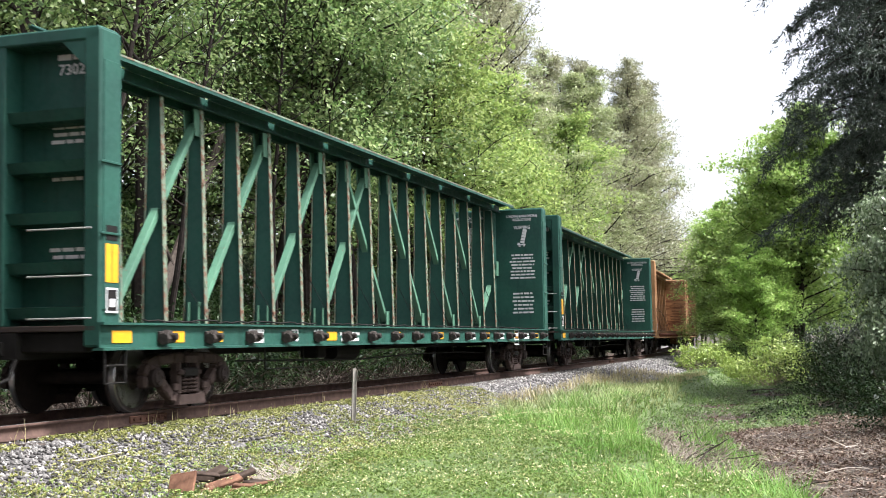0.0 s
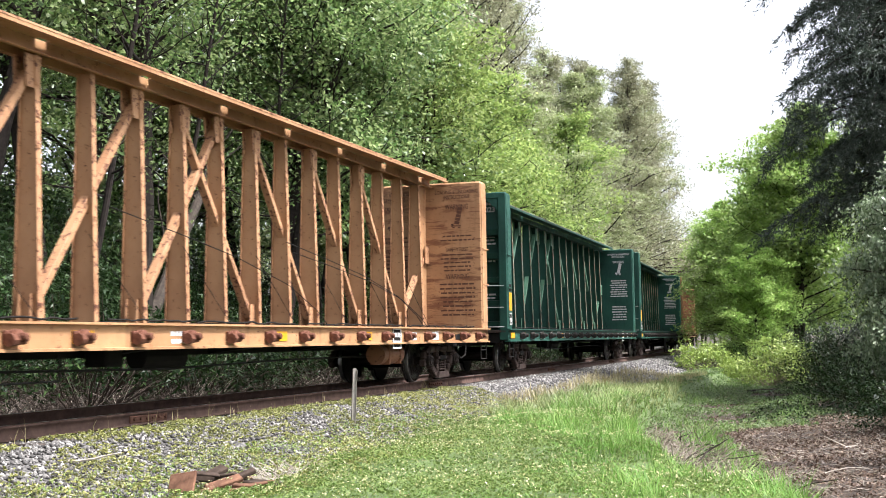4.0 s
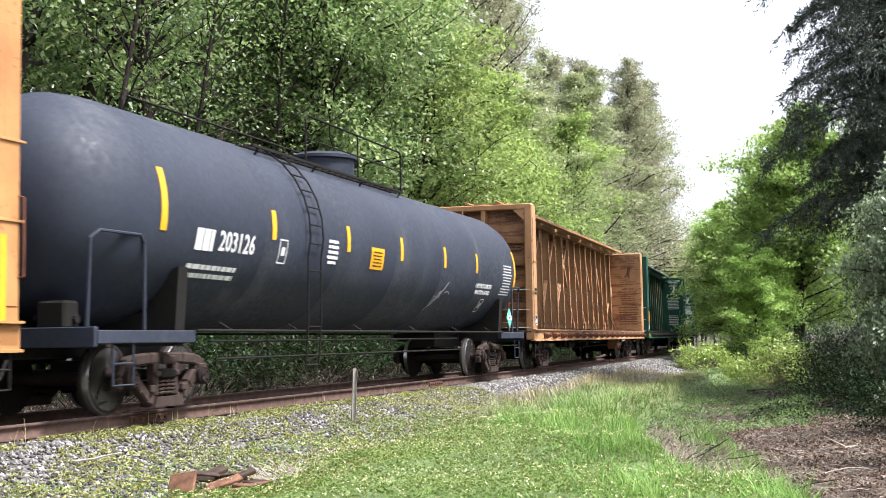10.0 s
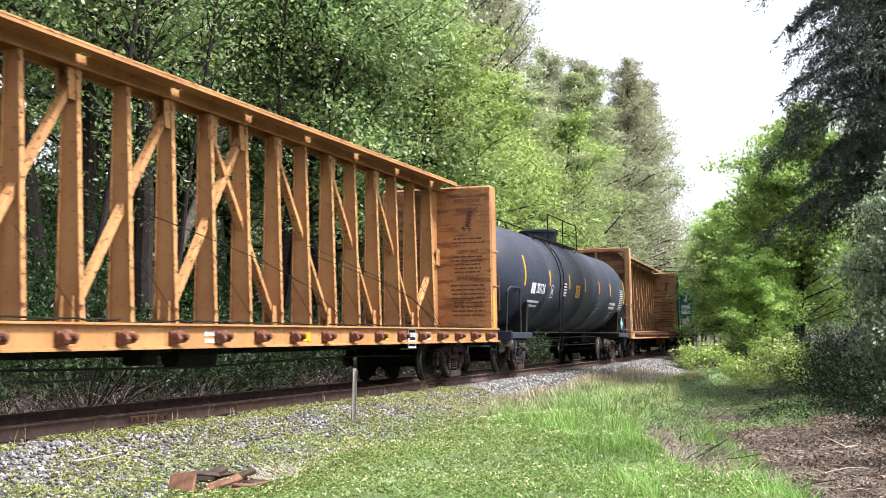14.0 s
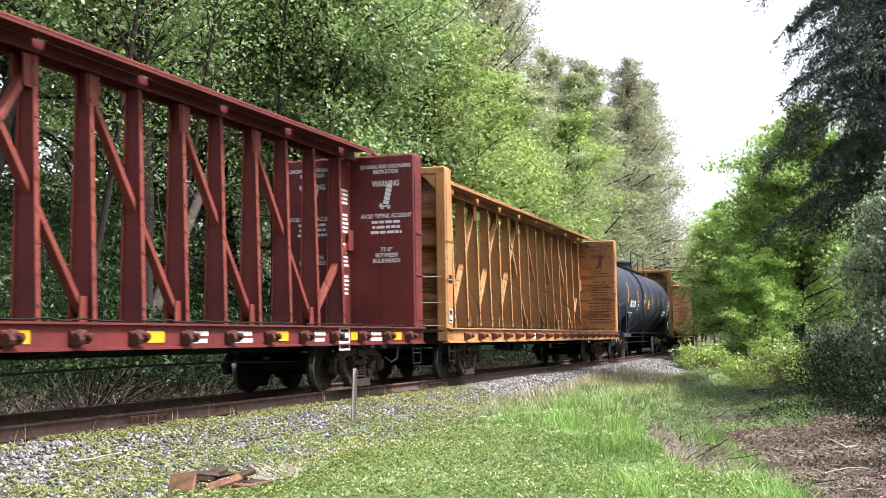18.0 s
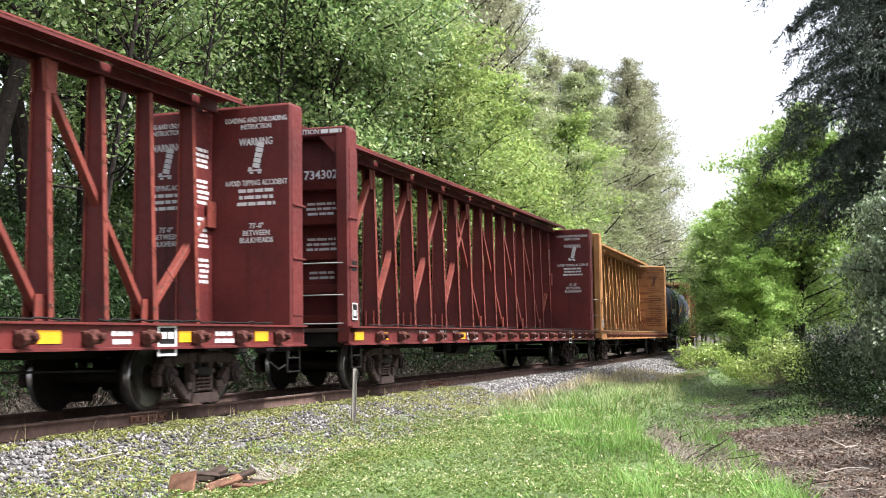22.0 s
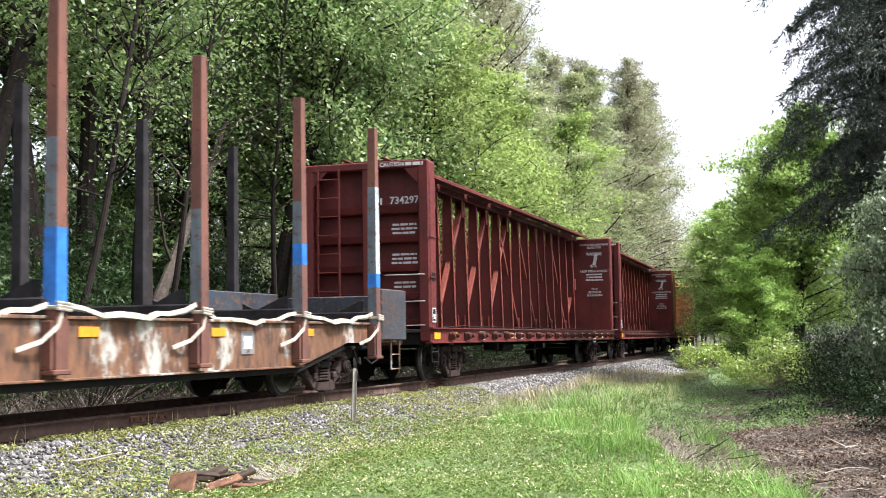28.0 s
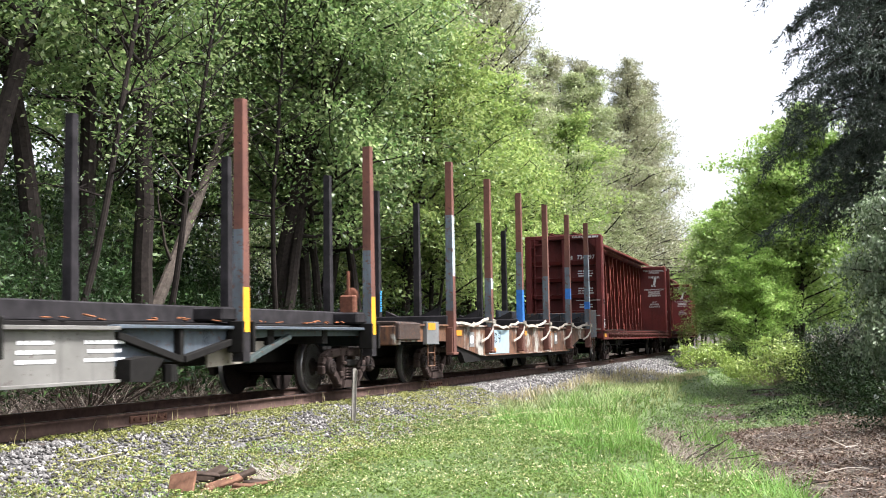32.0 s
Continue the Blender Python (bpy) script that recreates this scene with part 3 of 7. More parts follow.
def leaf_mesh(name, centres, spread, per, size, mat, seed, flat=0.5, droop=0.3, slim=0.52, corners=4):
    """Many small leaves round clump centres; each leaf is a bent blade of four corners."""
    r = np.random.RandomState(seed)
    c = np.repeat(np.asarray(centres, float), per, 0)
    n = len(c)
    sp = np.repeat(np.asarray(spread, float), per)
    off = r.normal(0, 1, (n, 3))
    off /= np.maximum(1.0, np.linalg.norm(off, axis=1) / 1.5)[:, None]
    c = c + off * sp[:, None] * np.array([1, 1, flat])
    a, e = r.uniform(0, 6.283, n), r.normal(-droop, 0.5, n)
    axis = np.stack([np.cos(a) * np.cos(e), np.sin(a) * np.cos(e), np.sin(e)], 1)
    up = r.normal(0, 0.55, (n, 3)) + np.array([0, 0, 1.0])
    side = np.cross(axis, up)
    side /= np.linalg.norm(side, axis=1)[:, None] + 1e-9
    nor = np.cross(side, axis)
    s = size * r.uniform(0.6, 1.35, n)[:, None]
    v = np.stack([c - axis * s * 0.5, c + side * s * slim * 0.5 + nor * s * 0.08, c + axis * s * 0.5, c - side * s * slim * 0.5 + nor * s * 0.08], 1).reshape(-1, 3)
    if corners == 3:
        v = np.stack([c - axis * s * 0.5 - side * s * slim * 0.45, c - axis * s * 0.5 + side * s * slim * 0.45 + nor * s * 0.1, c + axis * s * 0.6], 1).reshape(-1, 3)
    f = np.arange(n * corners).reshape(-1, corners)
    return fast_mesh(name, v, f, [mat])


def broadleaf(seed, H, R, r0, base, limbs, per, leaf, mat, bark, spread=0.55, shape=0.9, stems=1, twist=0.25, corners=4, droop=0.3, slim=0.52):
    """Trunk and crown meshes of a broadleaved tree, H high."""
    rnd = random.Random(seed)
    g = Geo()
    centres, spr = [], []
    for st in range(stems):
        lean = Vector((rnd.uniform(-twist, twist), rnd.uniform(-twist, twist), 1)) * 1.0
        top = H * (1 if st == 0 else rnd.uniform(0.7, 0.95))
        o = Vector((0, 0, -0.3)) if st == 0 else Vector((rnd.uniform(-0.5, 0.5), rnd.uniform(-0.5, 0.5), -0.3))
        trunk = branch(g, o, lean, top * 0.97, r0 * (1 if st == 0 else 0.7), 0.03, rnd, 0.07, 12, 9, 0.06)
        k_n = limbs if st == 0 else limbs // 2
        for k in range(k_n):
            f = base + (0.97 - base) * ((k + rnd.random()) / k_n)
            i = f * 12
            a = min(int(i), 11)
            p = trunk[a].lerp(trunk[a + 1], i - a)
            rel = (f - base) / (1 - base)
            prof = math.sin(math.pi * min(1.0, 0.22 + 0.78 * rel) ** shape) * 0.85 + 0.15 if shape > 0 else 1.2 - 0.97 * rel
            n = R * prof * rnd.uniform(0.65, 1.15)
            az = k * 2.399 + rnd.uniform(-0.5, 0.5)
            tilt = rnd.uniform(0.1, 0.75) + 0.35 * rel
            d = (math.cos(az) * math.cos(tilt), math.sin(az) * math.cos(tilt), math.sin(tilt))
            rad = max(0.018, r0 * 0.42 * (1 - 0.75 * f))
            pts = branch(g, p, d, n, rad, 0.012, rnd, 0.28, 5, 6, 0.02)
            for q in pts[2:]:
                for _ in range(2):
                    dd = Vector((rnd.uniform(-1, 1), rnd.uniform(-1, 1), rnd.uniform(-0.35, 0.8)))
                    tw = branch(g, q, dd, n * rnd.uniform(0.2, 0.42), 0.014, 0.005, rnd, 0.35, 2, 4)
                    centres.append(tw[-1])
                    centres.append(tw[1])
                    thin = 1.1 - 0.6 * rel ** 2
                    spr += [spread * thin * rnd.uniform(0.6, 1.2), spread * thin * 0.7]
            centres.append(pts[-1])
            spr.append(spread * (1.1 - 0.6 * rel ** 2))
    return g.mesh("trunk", bark), leaf_mesh("crown", [tuple(c) for c in centres], spr, per, leaf, mat, seed, droop=droop, corners=corners, slim=slim)


def conifer(seed, H, R, r0, base, whorls, mat, bark, fine=0.13, strands=6, needles=26):
    """Trunk and crown meshes of a fir: drooping boughs hung with needle sprays."""
    rnd = random.Random(seed)
    g = Geo()
    trunk = branch(g, (0, 0, -0.3), (0, 0, 1), H, r0, 0.02, rnd, 0.02, 14, 9, 0.05)
    V = []
    for k in range(whorls):
        f = base + (0.99 - base) * (k + rnd.random() * 0.6) / whorls
        z = H * f
        for j in range(6):
            az = j * 1.047 + k * 0.5 + rnd.uniform(-0.35, 0.35)
            n = (R * (1.02 - f) / (1 - base) * rnd.uniform(0.7, 1.2) + 0.35) if f > 0.25 else R * rnd.uniform(0.55, 1.1)
            p = Vector((0, 0, z - 0.3))
            out = Vector((math.cos(az), math.sin(az), 0))
            pts, d = [p], out + Vector((0, 0, 0.25))
            for i in range(6):
                d = (d + Vector((rnd.uniform(-0.08, 0.08), rnd.uniform(-0.08, 0.08), -0.17))).normalized()
                q = pts[-1] + d * n / 6
                g.rod(pts[-1], q, 0.035 * (1 - i / 6) + 0.006, 0.035 * (1 - (i + 1) / 6) + 0.006, 5, False)
                pts.append(q)
            side = out.cross(Vector((0, 0, 1)))
            for i in range(1, 7):
                for _ in range(strands):
                    c = pts[i].lerp(pts[i - 1], rnd.random())
                    w = n * 0.34 * (1.15 - i / 8) * rnd.uniform(-1, 1)
                    a = c + side * w + out * abs(w) * 0.35 - Vector((0, 0, abs(w) * 0.15))
                    down = Vector((side.x * rnd.uniform(-0.5, 0.5), side.y * rnd.uniform(-0.5, 0.5), -1)) + out * rnd.uniform(0.0, 0.9)
                    V.append((c, (a - c) * 1.1, 0.5))
                    V.append((a, down.normalized() * rnd.uniform(0.25, 0.9) * (0.5 + n / 6), 1.0))
    A = np.array([tuple(a) for a, d, k in V])
    D = np.array([tuple(d) for a, d, k in V])
    r = np.random.RandomState(seed)
    A, D = np.repeat(A, needles, 0), np.repeat(D, needles, 0)
    n = len(A)
    A = A + D * r.uniform(0, 1, n)[:, None] + r.normal(0, 0.05, (n, 3))
    D = D / (np.linalg.norm(D, axis=1)[:, None] + 1e-6) + r.normal(0, 0.8, (n, 3))
    D /= np.linalg.norm(D, axis=1)[:, None]
    S = np.cross(D, r.normal(0, 1, (n, 3)))
    S /= np.linalg.norm(S, axis=1)[:, None]
    ln = fine * r.uniform(0.6, 1.4, n)[:, None]
    v = np.stack([A + S * ln * 0.13, A + D * ln, A - S * ln * 0.13], 1).reshape(-1, 3)
    return g.mesh("trunk", bark), fast_mesh("crown", v, np.arange(n * 3).reshape(-1, 3), [mat])


def tree(name, meshes, x, y, scale, turn, label, group="", z=None, squash=1.0):
    t = thing(name, label, "tree", group)
    t.location = (x, y, (ground_z(x, y) if z is None else z) - 0.05)
    t.rotation_euler = (0, 0, turn)
    t.scale = (scale * squash, scale * squash, scale)
    part("trunk", meshes[0], None, t)
    part("crown", meshes[1], None, t)
    return t


MAPLES = [broadleaf(21 + i, 17, 4.8, 0.22, 0.28, 36, 34, 0.178, LEAF_MAPLE, BARK_DARK, 0.66, stems=1 + i % 2, droop=0.45, slim=0.56) for i in range(3)]
DEEP = [broadleaf(31 + i, 17, 4.8, 0.24, 0.22, 34, 15, 0.26, LEAF_MAPLE, BARK_DARK, 0.66, corners=3) for i in range(2)]
SPARSE = broadleaf(37, 17, 4.2, 0.2, 0.25, 44, 5, 0.17, LEAF_MAPLE, BARK_DARK, 0.6, stems=2, twist=0.35, corners=3)
LIMES = [broadleaf(41 + i, 12, 3.4, 0.16, 0.20, 36, 34, 0.16, LEAF_LIME, BARK_DARK, 0.5, stems=2) for i in range(2)]
PALES = [broadleaf(61 + i, 24, 4.9, 0.32, 0.08, 54, 44, 0.18, LEAF_PALE, BARK_DARK, 0.62, 0.8, twist=0.05, corners=3) for i in range(2)]
THIN = broadleaf(71, 15, 3.0, 0.12, 0.35, 24, 5, 0.15, LEAF_MAPLE, BARK_DARK, 0.55, twist=0.5)
SILVER = broadleaf(81, 8, 2.6, 0.12, 0.05, 30, 34, 0.125, LEAF_SILVER, BARK_DARK, 0.42, stems=3, droop=0.85)
VINES = [broadleaf(45 + i, 12, 3.9, 0.12, 0.20, 54, 40, 0.18, LEAF_VINE, BARK_DARK, 0.5, 0.72, stems=2, twist=0.1) for i in range(2)]
BUDS = [broadleaf(65, 24, 5.4, 0.3, 0.16, 84, 28, 0.17, LEAF_BUD, BARK, 0.62, -1, twist=0.04, corners=3), broadleaf(68, 24, 5.2, 0.34, 0.2, 56, 22, 0.18, LEAF_BUD, BARK_DARK, 0.55, 0.85, twist=0.08, corners=3)]
FIRS = [conifer(91, 34, 4.8, 0.42, 0.19, 44, NEEDLES, BARK_DARK), conifer(92, 16, 2.9, 0.22, 0.05, 26, NEEDLES, BARK_DARK, 0.12, 3, 16)]
rt = random.Random(7)


def along(name, meshes, s, w, high, label, group, own, squash=1.0):
    """A tree beside the track; high: its height in metres, own: that of its meshes."""
    p = plan(s, w)
    return tree(name, meshes, p.x, p.y, high / own, rt.uniform(0, 6.28), label, group, squash=squash)


MAPLE_LABEL = "tall broadleaved maple in fresh green leaf behind the track"
BIGS = [broadleaf(77 + i, 20, 4.6, 0.34, 0.40, 36, 32, 0.18, LEAF_MAPLE, BARK_DARK, 0.66, twist=0.12, droop=0.45, slim=0.56) for i in range(2)]
# near wood behind the track
for s, w, h, k in ((-21, -10.5, 20, 0), (-17.5, -8.8, 18, 1), (-10.5, -8.3, 19, 0), (-2.5, -8.5, 18, 1), (-12.6, -9.8, 20, 1), (-9.1, -11.0, 20, 0), (4.2, -9.5, 20, 1), (-15.6, -10.0, 19, 0)):
    along("maple_tree", BIGS[k], s, w, h, "old maple with a thick dark trunk behind the track", "old maples", 20)
for s, w, h, k in ((2, -11.5, 20, 0), (0.5, -8.2, 19, 1), (3.5, -7.2, 15.5, 0), (-3.5, -7.6, 17, 2)):
    along("maple_tree", MAPLES[k], s, w, h, MAPLE_LABEL, "maples behind the track", 17)
for s, w, h, k in ((20, -7.5, 15, 0), (26, -8, 16, 1), (33, -7.2, 14, 0), (38, -8.5, 16, 1), (12, -7.2, 14, 1), (15, -9.5, 17.5, 0), (9.0, -7.6, 15, 0), (12.5, -9.6, 19, 1)):
    along("young_tree", LIMES[k], s, w, h, "young tree with lime green leaves beside the track", "young trees beside the track", 12)
for s, w, h, k, q in ((30, -13, 24, 0, 1.1), (47, -13, 31, 0, 0.9), (53, -7.5, 22, 0, 1.35), (76, -10, 27, 0, 1.1), (84, -5.6, 28, 1, 1.15), (62, -5.2, 13, 1, 1.2),
                      (110, -5, 21, 1, 1.1), (24, -18, 26, 1, 1.2), (34, -7.5, 17, 0, 1.3), (74, -4.8, 12, 0, 1.3), (90, -4.6, 13, 1, 1.2)):
    along("cottonwood_tree", PALES[k], s, w, h, "tall cottonwood with pale yellow-green spring leaves", "cottonwoods along the curve", 24, q)
for s, w, h, k, q in ((40, -9.6, 30, 1, 0.75), (66, -6.8, 26.5, 0, 1.1), (80, -6.0, 29, 0, 1.0), (98, -4.5, 31, 0, 1.0), (112, -4.0, 27, 0, 1.0), (58, -8.5, 25, 0, 1.0), (36, -11.5, 31, 1, 0.9), (44, -10.6, 31, 1, 0.85)):
    along("cottonwood_tree", BUDS[k], s, w, h, "tall sparse cottonwood with brownish opening leaves", "budding cottonwoods", 24, q)
for s, w, h in ((-16, -7.0, 13), (-12, -6.8, 12), (-4, -7.2, 13), (3.5, -7.0, 12), (10, -6.8, 11), (18, -9.5, 15), (36, -6.5, 14)):
    along("thin_tree", THIN, s, w, h, "thin leaning tree with sparse new leaves", "thin trees behind the track", 15)
p = plan(150, -1)
tree("fir_tree", FIRS[1], p.x + 6, p.y, 1.1, 0.3, "small dark fir far down the track", "firs")
for s, w, h in ((-2.5, -14.0, 15), (1.0, -15.0, 16), (-6.0, -13.0, 15), (4.0, -18.0, 17)):
    along("maple_tree", DEEP[0], s, w, h, "broadleaved maple in the shade of the wood", "maples deep in the wood", 17, 1.1)
# deeper wood behind, which closes the view between the trunks
for k in range(34):
    if 9 <= k < 13:
        continue
    s, w = -30 + 4.6 * k + rt.uniform(-1.5, 1.5), -21 - 6 * (k % 3) + rt.uniform(-2, 2)
    along("maple_tree", SPARSE if 12 < s < 48 else DEEP[k % 2], s, w, rt.uniform(17, 24), "broadleaved maple deeper in the wood", "maples deep in the wood", 17, 1.15)
# right of the track
tree("vine_maple", VINES[0], 18.1, 62, 1.15, 1.0, "bushy tree with bright lime green leaves", "bright trees by the clearing")
tree("vine_maple", VINES[1], 15.2, 60, 0.58, 4.4, "low bushy tree with bright lime green leaves", "bright trees by the clearing")
tree("vine_maple", VINES[1], 17.0, 72, 0.82, 3.0, "low bushy tree with bright lime green leaves", "bright trees by the clearing")
tree("vine_maple", VINES[1], 19.4, 67, 1.2, 2.2, "bushy tree with bright lime green leaves", "bright trees by the clearing")
tree("vine_maple", VINES[0], 21.0, 76, 1.15, 4.0, "bushy tree with bright lime green leaves", "bright trees by the clearing")
tree("vine_maple", VINES[1], 23.5, 92, 1.0, 5.0, "bushy tree with bright lime green leaves", "bright trees by the clearing")
tree("vine_maple", VINES[0], 28.5, 112, 1.1, 0.6, "bushy tree with bright lime green leaves", "bright trees by the clearing")
tree("vine_maple", VINES[1], 33, 135, 1.3, 0.1, "bushy tree with bright lime green leaves", "bright trees by the clearing")
for x, y, k, s in ((31.8, 150, 1, 1.2), (33.6, 161, 0, 1.3), (36, 178, 1, 1.4), (30.5, 138, 0, 1.1), (26.5, 104, 1, 0.9), (21.5, 80, 0, 0.95), (40, 200, 0, 1.6)):
    tree("vine_maple", VINES[k], x, y, s, x, "bushy tree with bright lime green leaves", "bright trees by the clearing")
tree("fir_tree", FIRS[1], 15.6, 41.5, 0.8, 4.1, "dark fir beside the clearing", "firs")
tree("fir_tree", FIRS[0], 14.15, 38, 1.0, 0.4, "tall dark fir with drooping boughs", "firs")
tree("fir_tree", FIRS[0], 17.6, 43.0, 0.7, 1.3, "dark fir beside the clearing", "firs")
# three firs out of view, added to cast shade over the clearing
tree("fir_tree", FIRS[1], 12.8, 22, 0.8, 0.9, "dark fir beside the clearing", "firs")
tree("fir_tree", FIRS[1], 10.4, 12.5, 0.8, 2.0, "dark fir beside the clearing", "firs")
tree("fir_tree", FIRS[1], 12.0, 17.5, 0.75, 5.0, "dark fir beside the clearing", "firs")
tree("hazel_bush", SILVER, 12.0, 30.0, 0.86, 0.0, "tall hazel with pale grey-green leaves", "hazels")
tree("hazel_bush", SILVER, 12.6, 31.0, 0.85, 2.0, "tall hazel with pale grey-green leaves", "hazels")
for x, y, k, s in ((26, 75, 0, 0.75), (32, 90, 1, 0.8), (33, 52, 1, 0.6), (38, 110, 1, 1.0), (44, 140, 0, 1.1), (20, 34, 0, 0.5), (27, 44, 1, 0.6), (21, 26, 1, 0.5)):
    tree("maple_tree", DEEP[k], x, y, s, 1.7 * k, "broadleaved maple in the wood beyond the clearing", "maples of the far wood")


def bush(name, x, y, R, H, n, per, leaf, mat, seed, label, group, stems=True):
    """A shrub: thin stems from one foot and leaves in uneven clumps."""
    rnd = random.Random(seed)
    g = Geo()
    cs, sp = [], []
    for k in range(n):
        a, rr = rnd.uniform(0, 6.283), R * math.sqrt(rnd.random())
        d = Vector((math.cos(a) * rr, math.sin(a) * rr, H * (0.35 + 0.65 * rnd.random()) * (1.15 - 0.55 * rr / R)))
        pts = branch(g, (d.x * 0.25, d.y * 0.25, -0.1), d, d.length, 0.015, 0.004, rnd, 0.2, 3, 4)
        cs += [tuple(pts[-1]), tuple(pts[-2])]
        sp += [0.22 * R ** 0.5, 0.25 * R ** 0.5]
    t = thing(name, label, "bush", group)
    t.location = (x, y, ground_z(x, y))
    part("stem", g, CANE_SHADED, t)
    part("foliage", leaf_mesh("foliage", cs, sp, per, leaf, mat, seed, corners=3), None, t)
    return t


# dark-leaved filler: the dimness under the canopy is put into its leaf colour
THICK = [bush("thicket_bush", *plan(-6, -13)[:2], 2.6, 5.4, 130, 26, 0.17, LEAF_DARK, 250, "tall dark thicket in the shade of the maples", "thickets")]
UNDER = []
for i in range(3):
    UNDER.append(bush("undergrowth_bush", *plan(-14 + 3.2 * i, -6.0)[:2], 1.7, 1.9, 60, 18, 0.10, LEAF_SHADED, 200 + i, "dense dark green undergrowth behind the track", "undergrowth bushes"))
for k in range(96):
    s, w = -26 + 0.8 * k + rt.uniform(-0.5, 0.5), (-5.3, -6.4, -7.6, -9.4, -12)[k % 5] + rt.uniform(-0.4, 0.4)
    p = plan(s, w)
    b = copy_thing(UNDER[k % 3], Matrix.Translation((p.x, p.y, ground_z(p.x, p.y) - 0.05)) @ Matrix.Rotation(rt.uniform(0, 6.28), 4, "Z") )
    b.scale = (rt.uniform(0.7, 1.4),) * 3
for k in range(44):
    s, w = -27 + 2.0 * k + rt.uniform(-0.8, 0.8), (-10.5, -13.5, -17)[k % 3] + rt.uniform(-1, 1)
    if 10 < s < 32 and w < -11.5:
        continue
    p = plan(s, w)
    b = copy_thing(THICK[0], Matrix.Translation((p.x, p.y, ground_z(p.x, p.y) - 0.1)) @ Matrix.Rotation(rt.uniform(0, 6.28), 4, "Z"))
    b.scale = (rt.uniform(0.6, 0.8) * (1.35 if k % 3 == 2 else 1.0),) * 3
# more thickets, added to darken the gaps between the trunks
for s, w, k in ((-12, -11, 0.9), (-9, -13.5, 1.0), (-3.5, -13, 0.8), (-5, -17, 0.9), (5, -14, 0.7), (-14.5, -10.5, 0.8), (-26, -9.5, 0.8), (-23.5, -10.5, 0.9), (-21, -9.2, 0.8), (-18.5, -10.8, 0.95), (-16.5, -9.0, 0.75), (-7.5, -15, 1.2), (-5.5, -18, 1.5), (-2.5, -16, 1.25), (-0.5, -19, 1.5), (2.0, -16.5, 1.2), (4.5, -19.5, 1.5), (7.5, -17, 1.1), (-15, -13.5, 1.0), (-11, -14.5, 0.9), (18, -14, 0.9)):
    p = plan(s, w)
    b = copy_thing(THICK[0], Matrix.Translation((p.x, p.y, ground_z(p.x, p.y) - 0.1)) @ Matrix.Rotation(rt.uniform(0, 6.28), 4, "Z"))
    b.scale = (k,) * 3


def mound(x, y, rx, ry, H, n, per, leaf, mat, seed, label, group):
    """A rounded shrub: stems from one foot to leaf clumps on a domed, lumpy outside."""
    rnd = random.Random(seed)
    g = Geo()
    cs, sp = [], []
    for k in range(n):
        a, e = rnd.uniform(0, 6.283), math.asin(rnd.random())
        q = rnd.uniform(0.75, 1.08) * (1 + 0.18 * math.sin(3 * a + seed))
        tip = Vector((math.cos(a) * math.cos(e) * rx * q, math.sin(a) * math.cos(e) * ry * q, math.sin(e) * H * q))
        branch(g, (tip.x * 0.2, tip.y * 0.2, -0.1), tip, tip.length * 0.95, 0.012, 0.004, rnd, 0.12, 3, 4)
        cs.append(tuple(tip))
        sp.append(0.2)
    t = thing("bramble_bush", label, "bush", group)
    t.location = (x, y, ground_z(x, y))
    part("stem", g, TWIG, t)
    part("foliage", leaf_mesh("foliage", cs, sp, per, leaf, mat, seed), None, t)


for x, y, rx, ry, H, sd in ((12.0, 56.5, 1.4, 1.3, 1.25, 331), (13.0, 54, 0.9, 1.0, 0.75, 332), (13.3, 50, 1.4, 1.3, 1.7, 333), (14.6, 51.5, 1.0, 1.1, 1.7, 334)):
    mound(x, y, rx, ry, H, 110, 26, 0.13, LEAF_BUSH, sd, "rounded bush with yellow-green leaves by the ballast", "bushes by the clearing")
for x, y, R, H, sd in ((15.5, 66, 1.8, 1.6, 305), (18, 74, 2.0, 1.6, 306)):
    bush("bramble_bush", x, y, R, H, 75, 26, 0.15, LEAF_BUSH, sd, "rounded bush with yellow-green leaves by the ballast", "bushes by the clearing")
# bushes whose leaf colour holds the dark under the firs
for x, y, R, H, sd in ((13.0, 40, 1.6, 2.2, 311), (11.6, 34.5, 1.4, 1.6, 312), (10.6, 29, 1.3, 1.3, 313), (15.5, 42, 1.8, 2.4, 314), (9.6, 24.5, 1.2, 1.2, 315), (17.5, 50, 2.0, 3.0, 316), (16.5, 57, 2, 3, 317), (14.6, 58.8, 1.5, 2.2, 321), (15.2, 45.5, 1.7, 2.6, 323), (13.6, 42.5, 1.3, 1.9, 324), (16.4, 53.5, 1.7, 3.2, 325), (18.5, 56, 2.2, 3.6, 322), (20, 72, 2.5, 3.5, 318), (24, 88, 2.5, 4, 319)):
    bush("undergrowth_bush", x, y, R, H, 70, 34, 0.085, LEAF_SHADED, sd, "bush under the firs, its leaves coloured dark for shade", "shady bushes")


def herbs(name, mat, places, spread, per, leaf, seed, label, category, up=0.04, flat=0.5):
    """Low weeds: small leaves in clumps on the ground."""
    c = np.asarray(places)
    me = leaf_mesh(name, c[:, :3] + np.array([0, 0, up]), spread * c[:, 3], per, leaf, mat, seed, flat, -0.2, 0.8, 3)
    return tagged(new(name, me), label, category, kind="stuff")


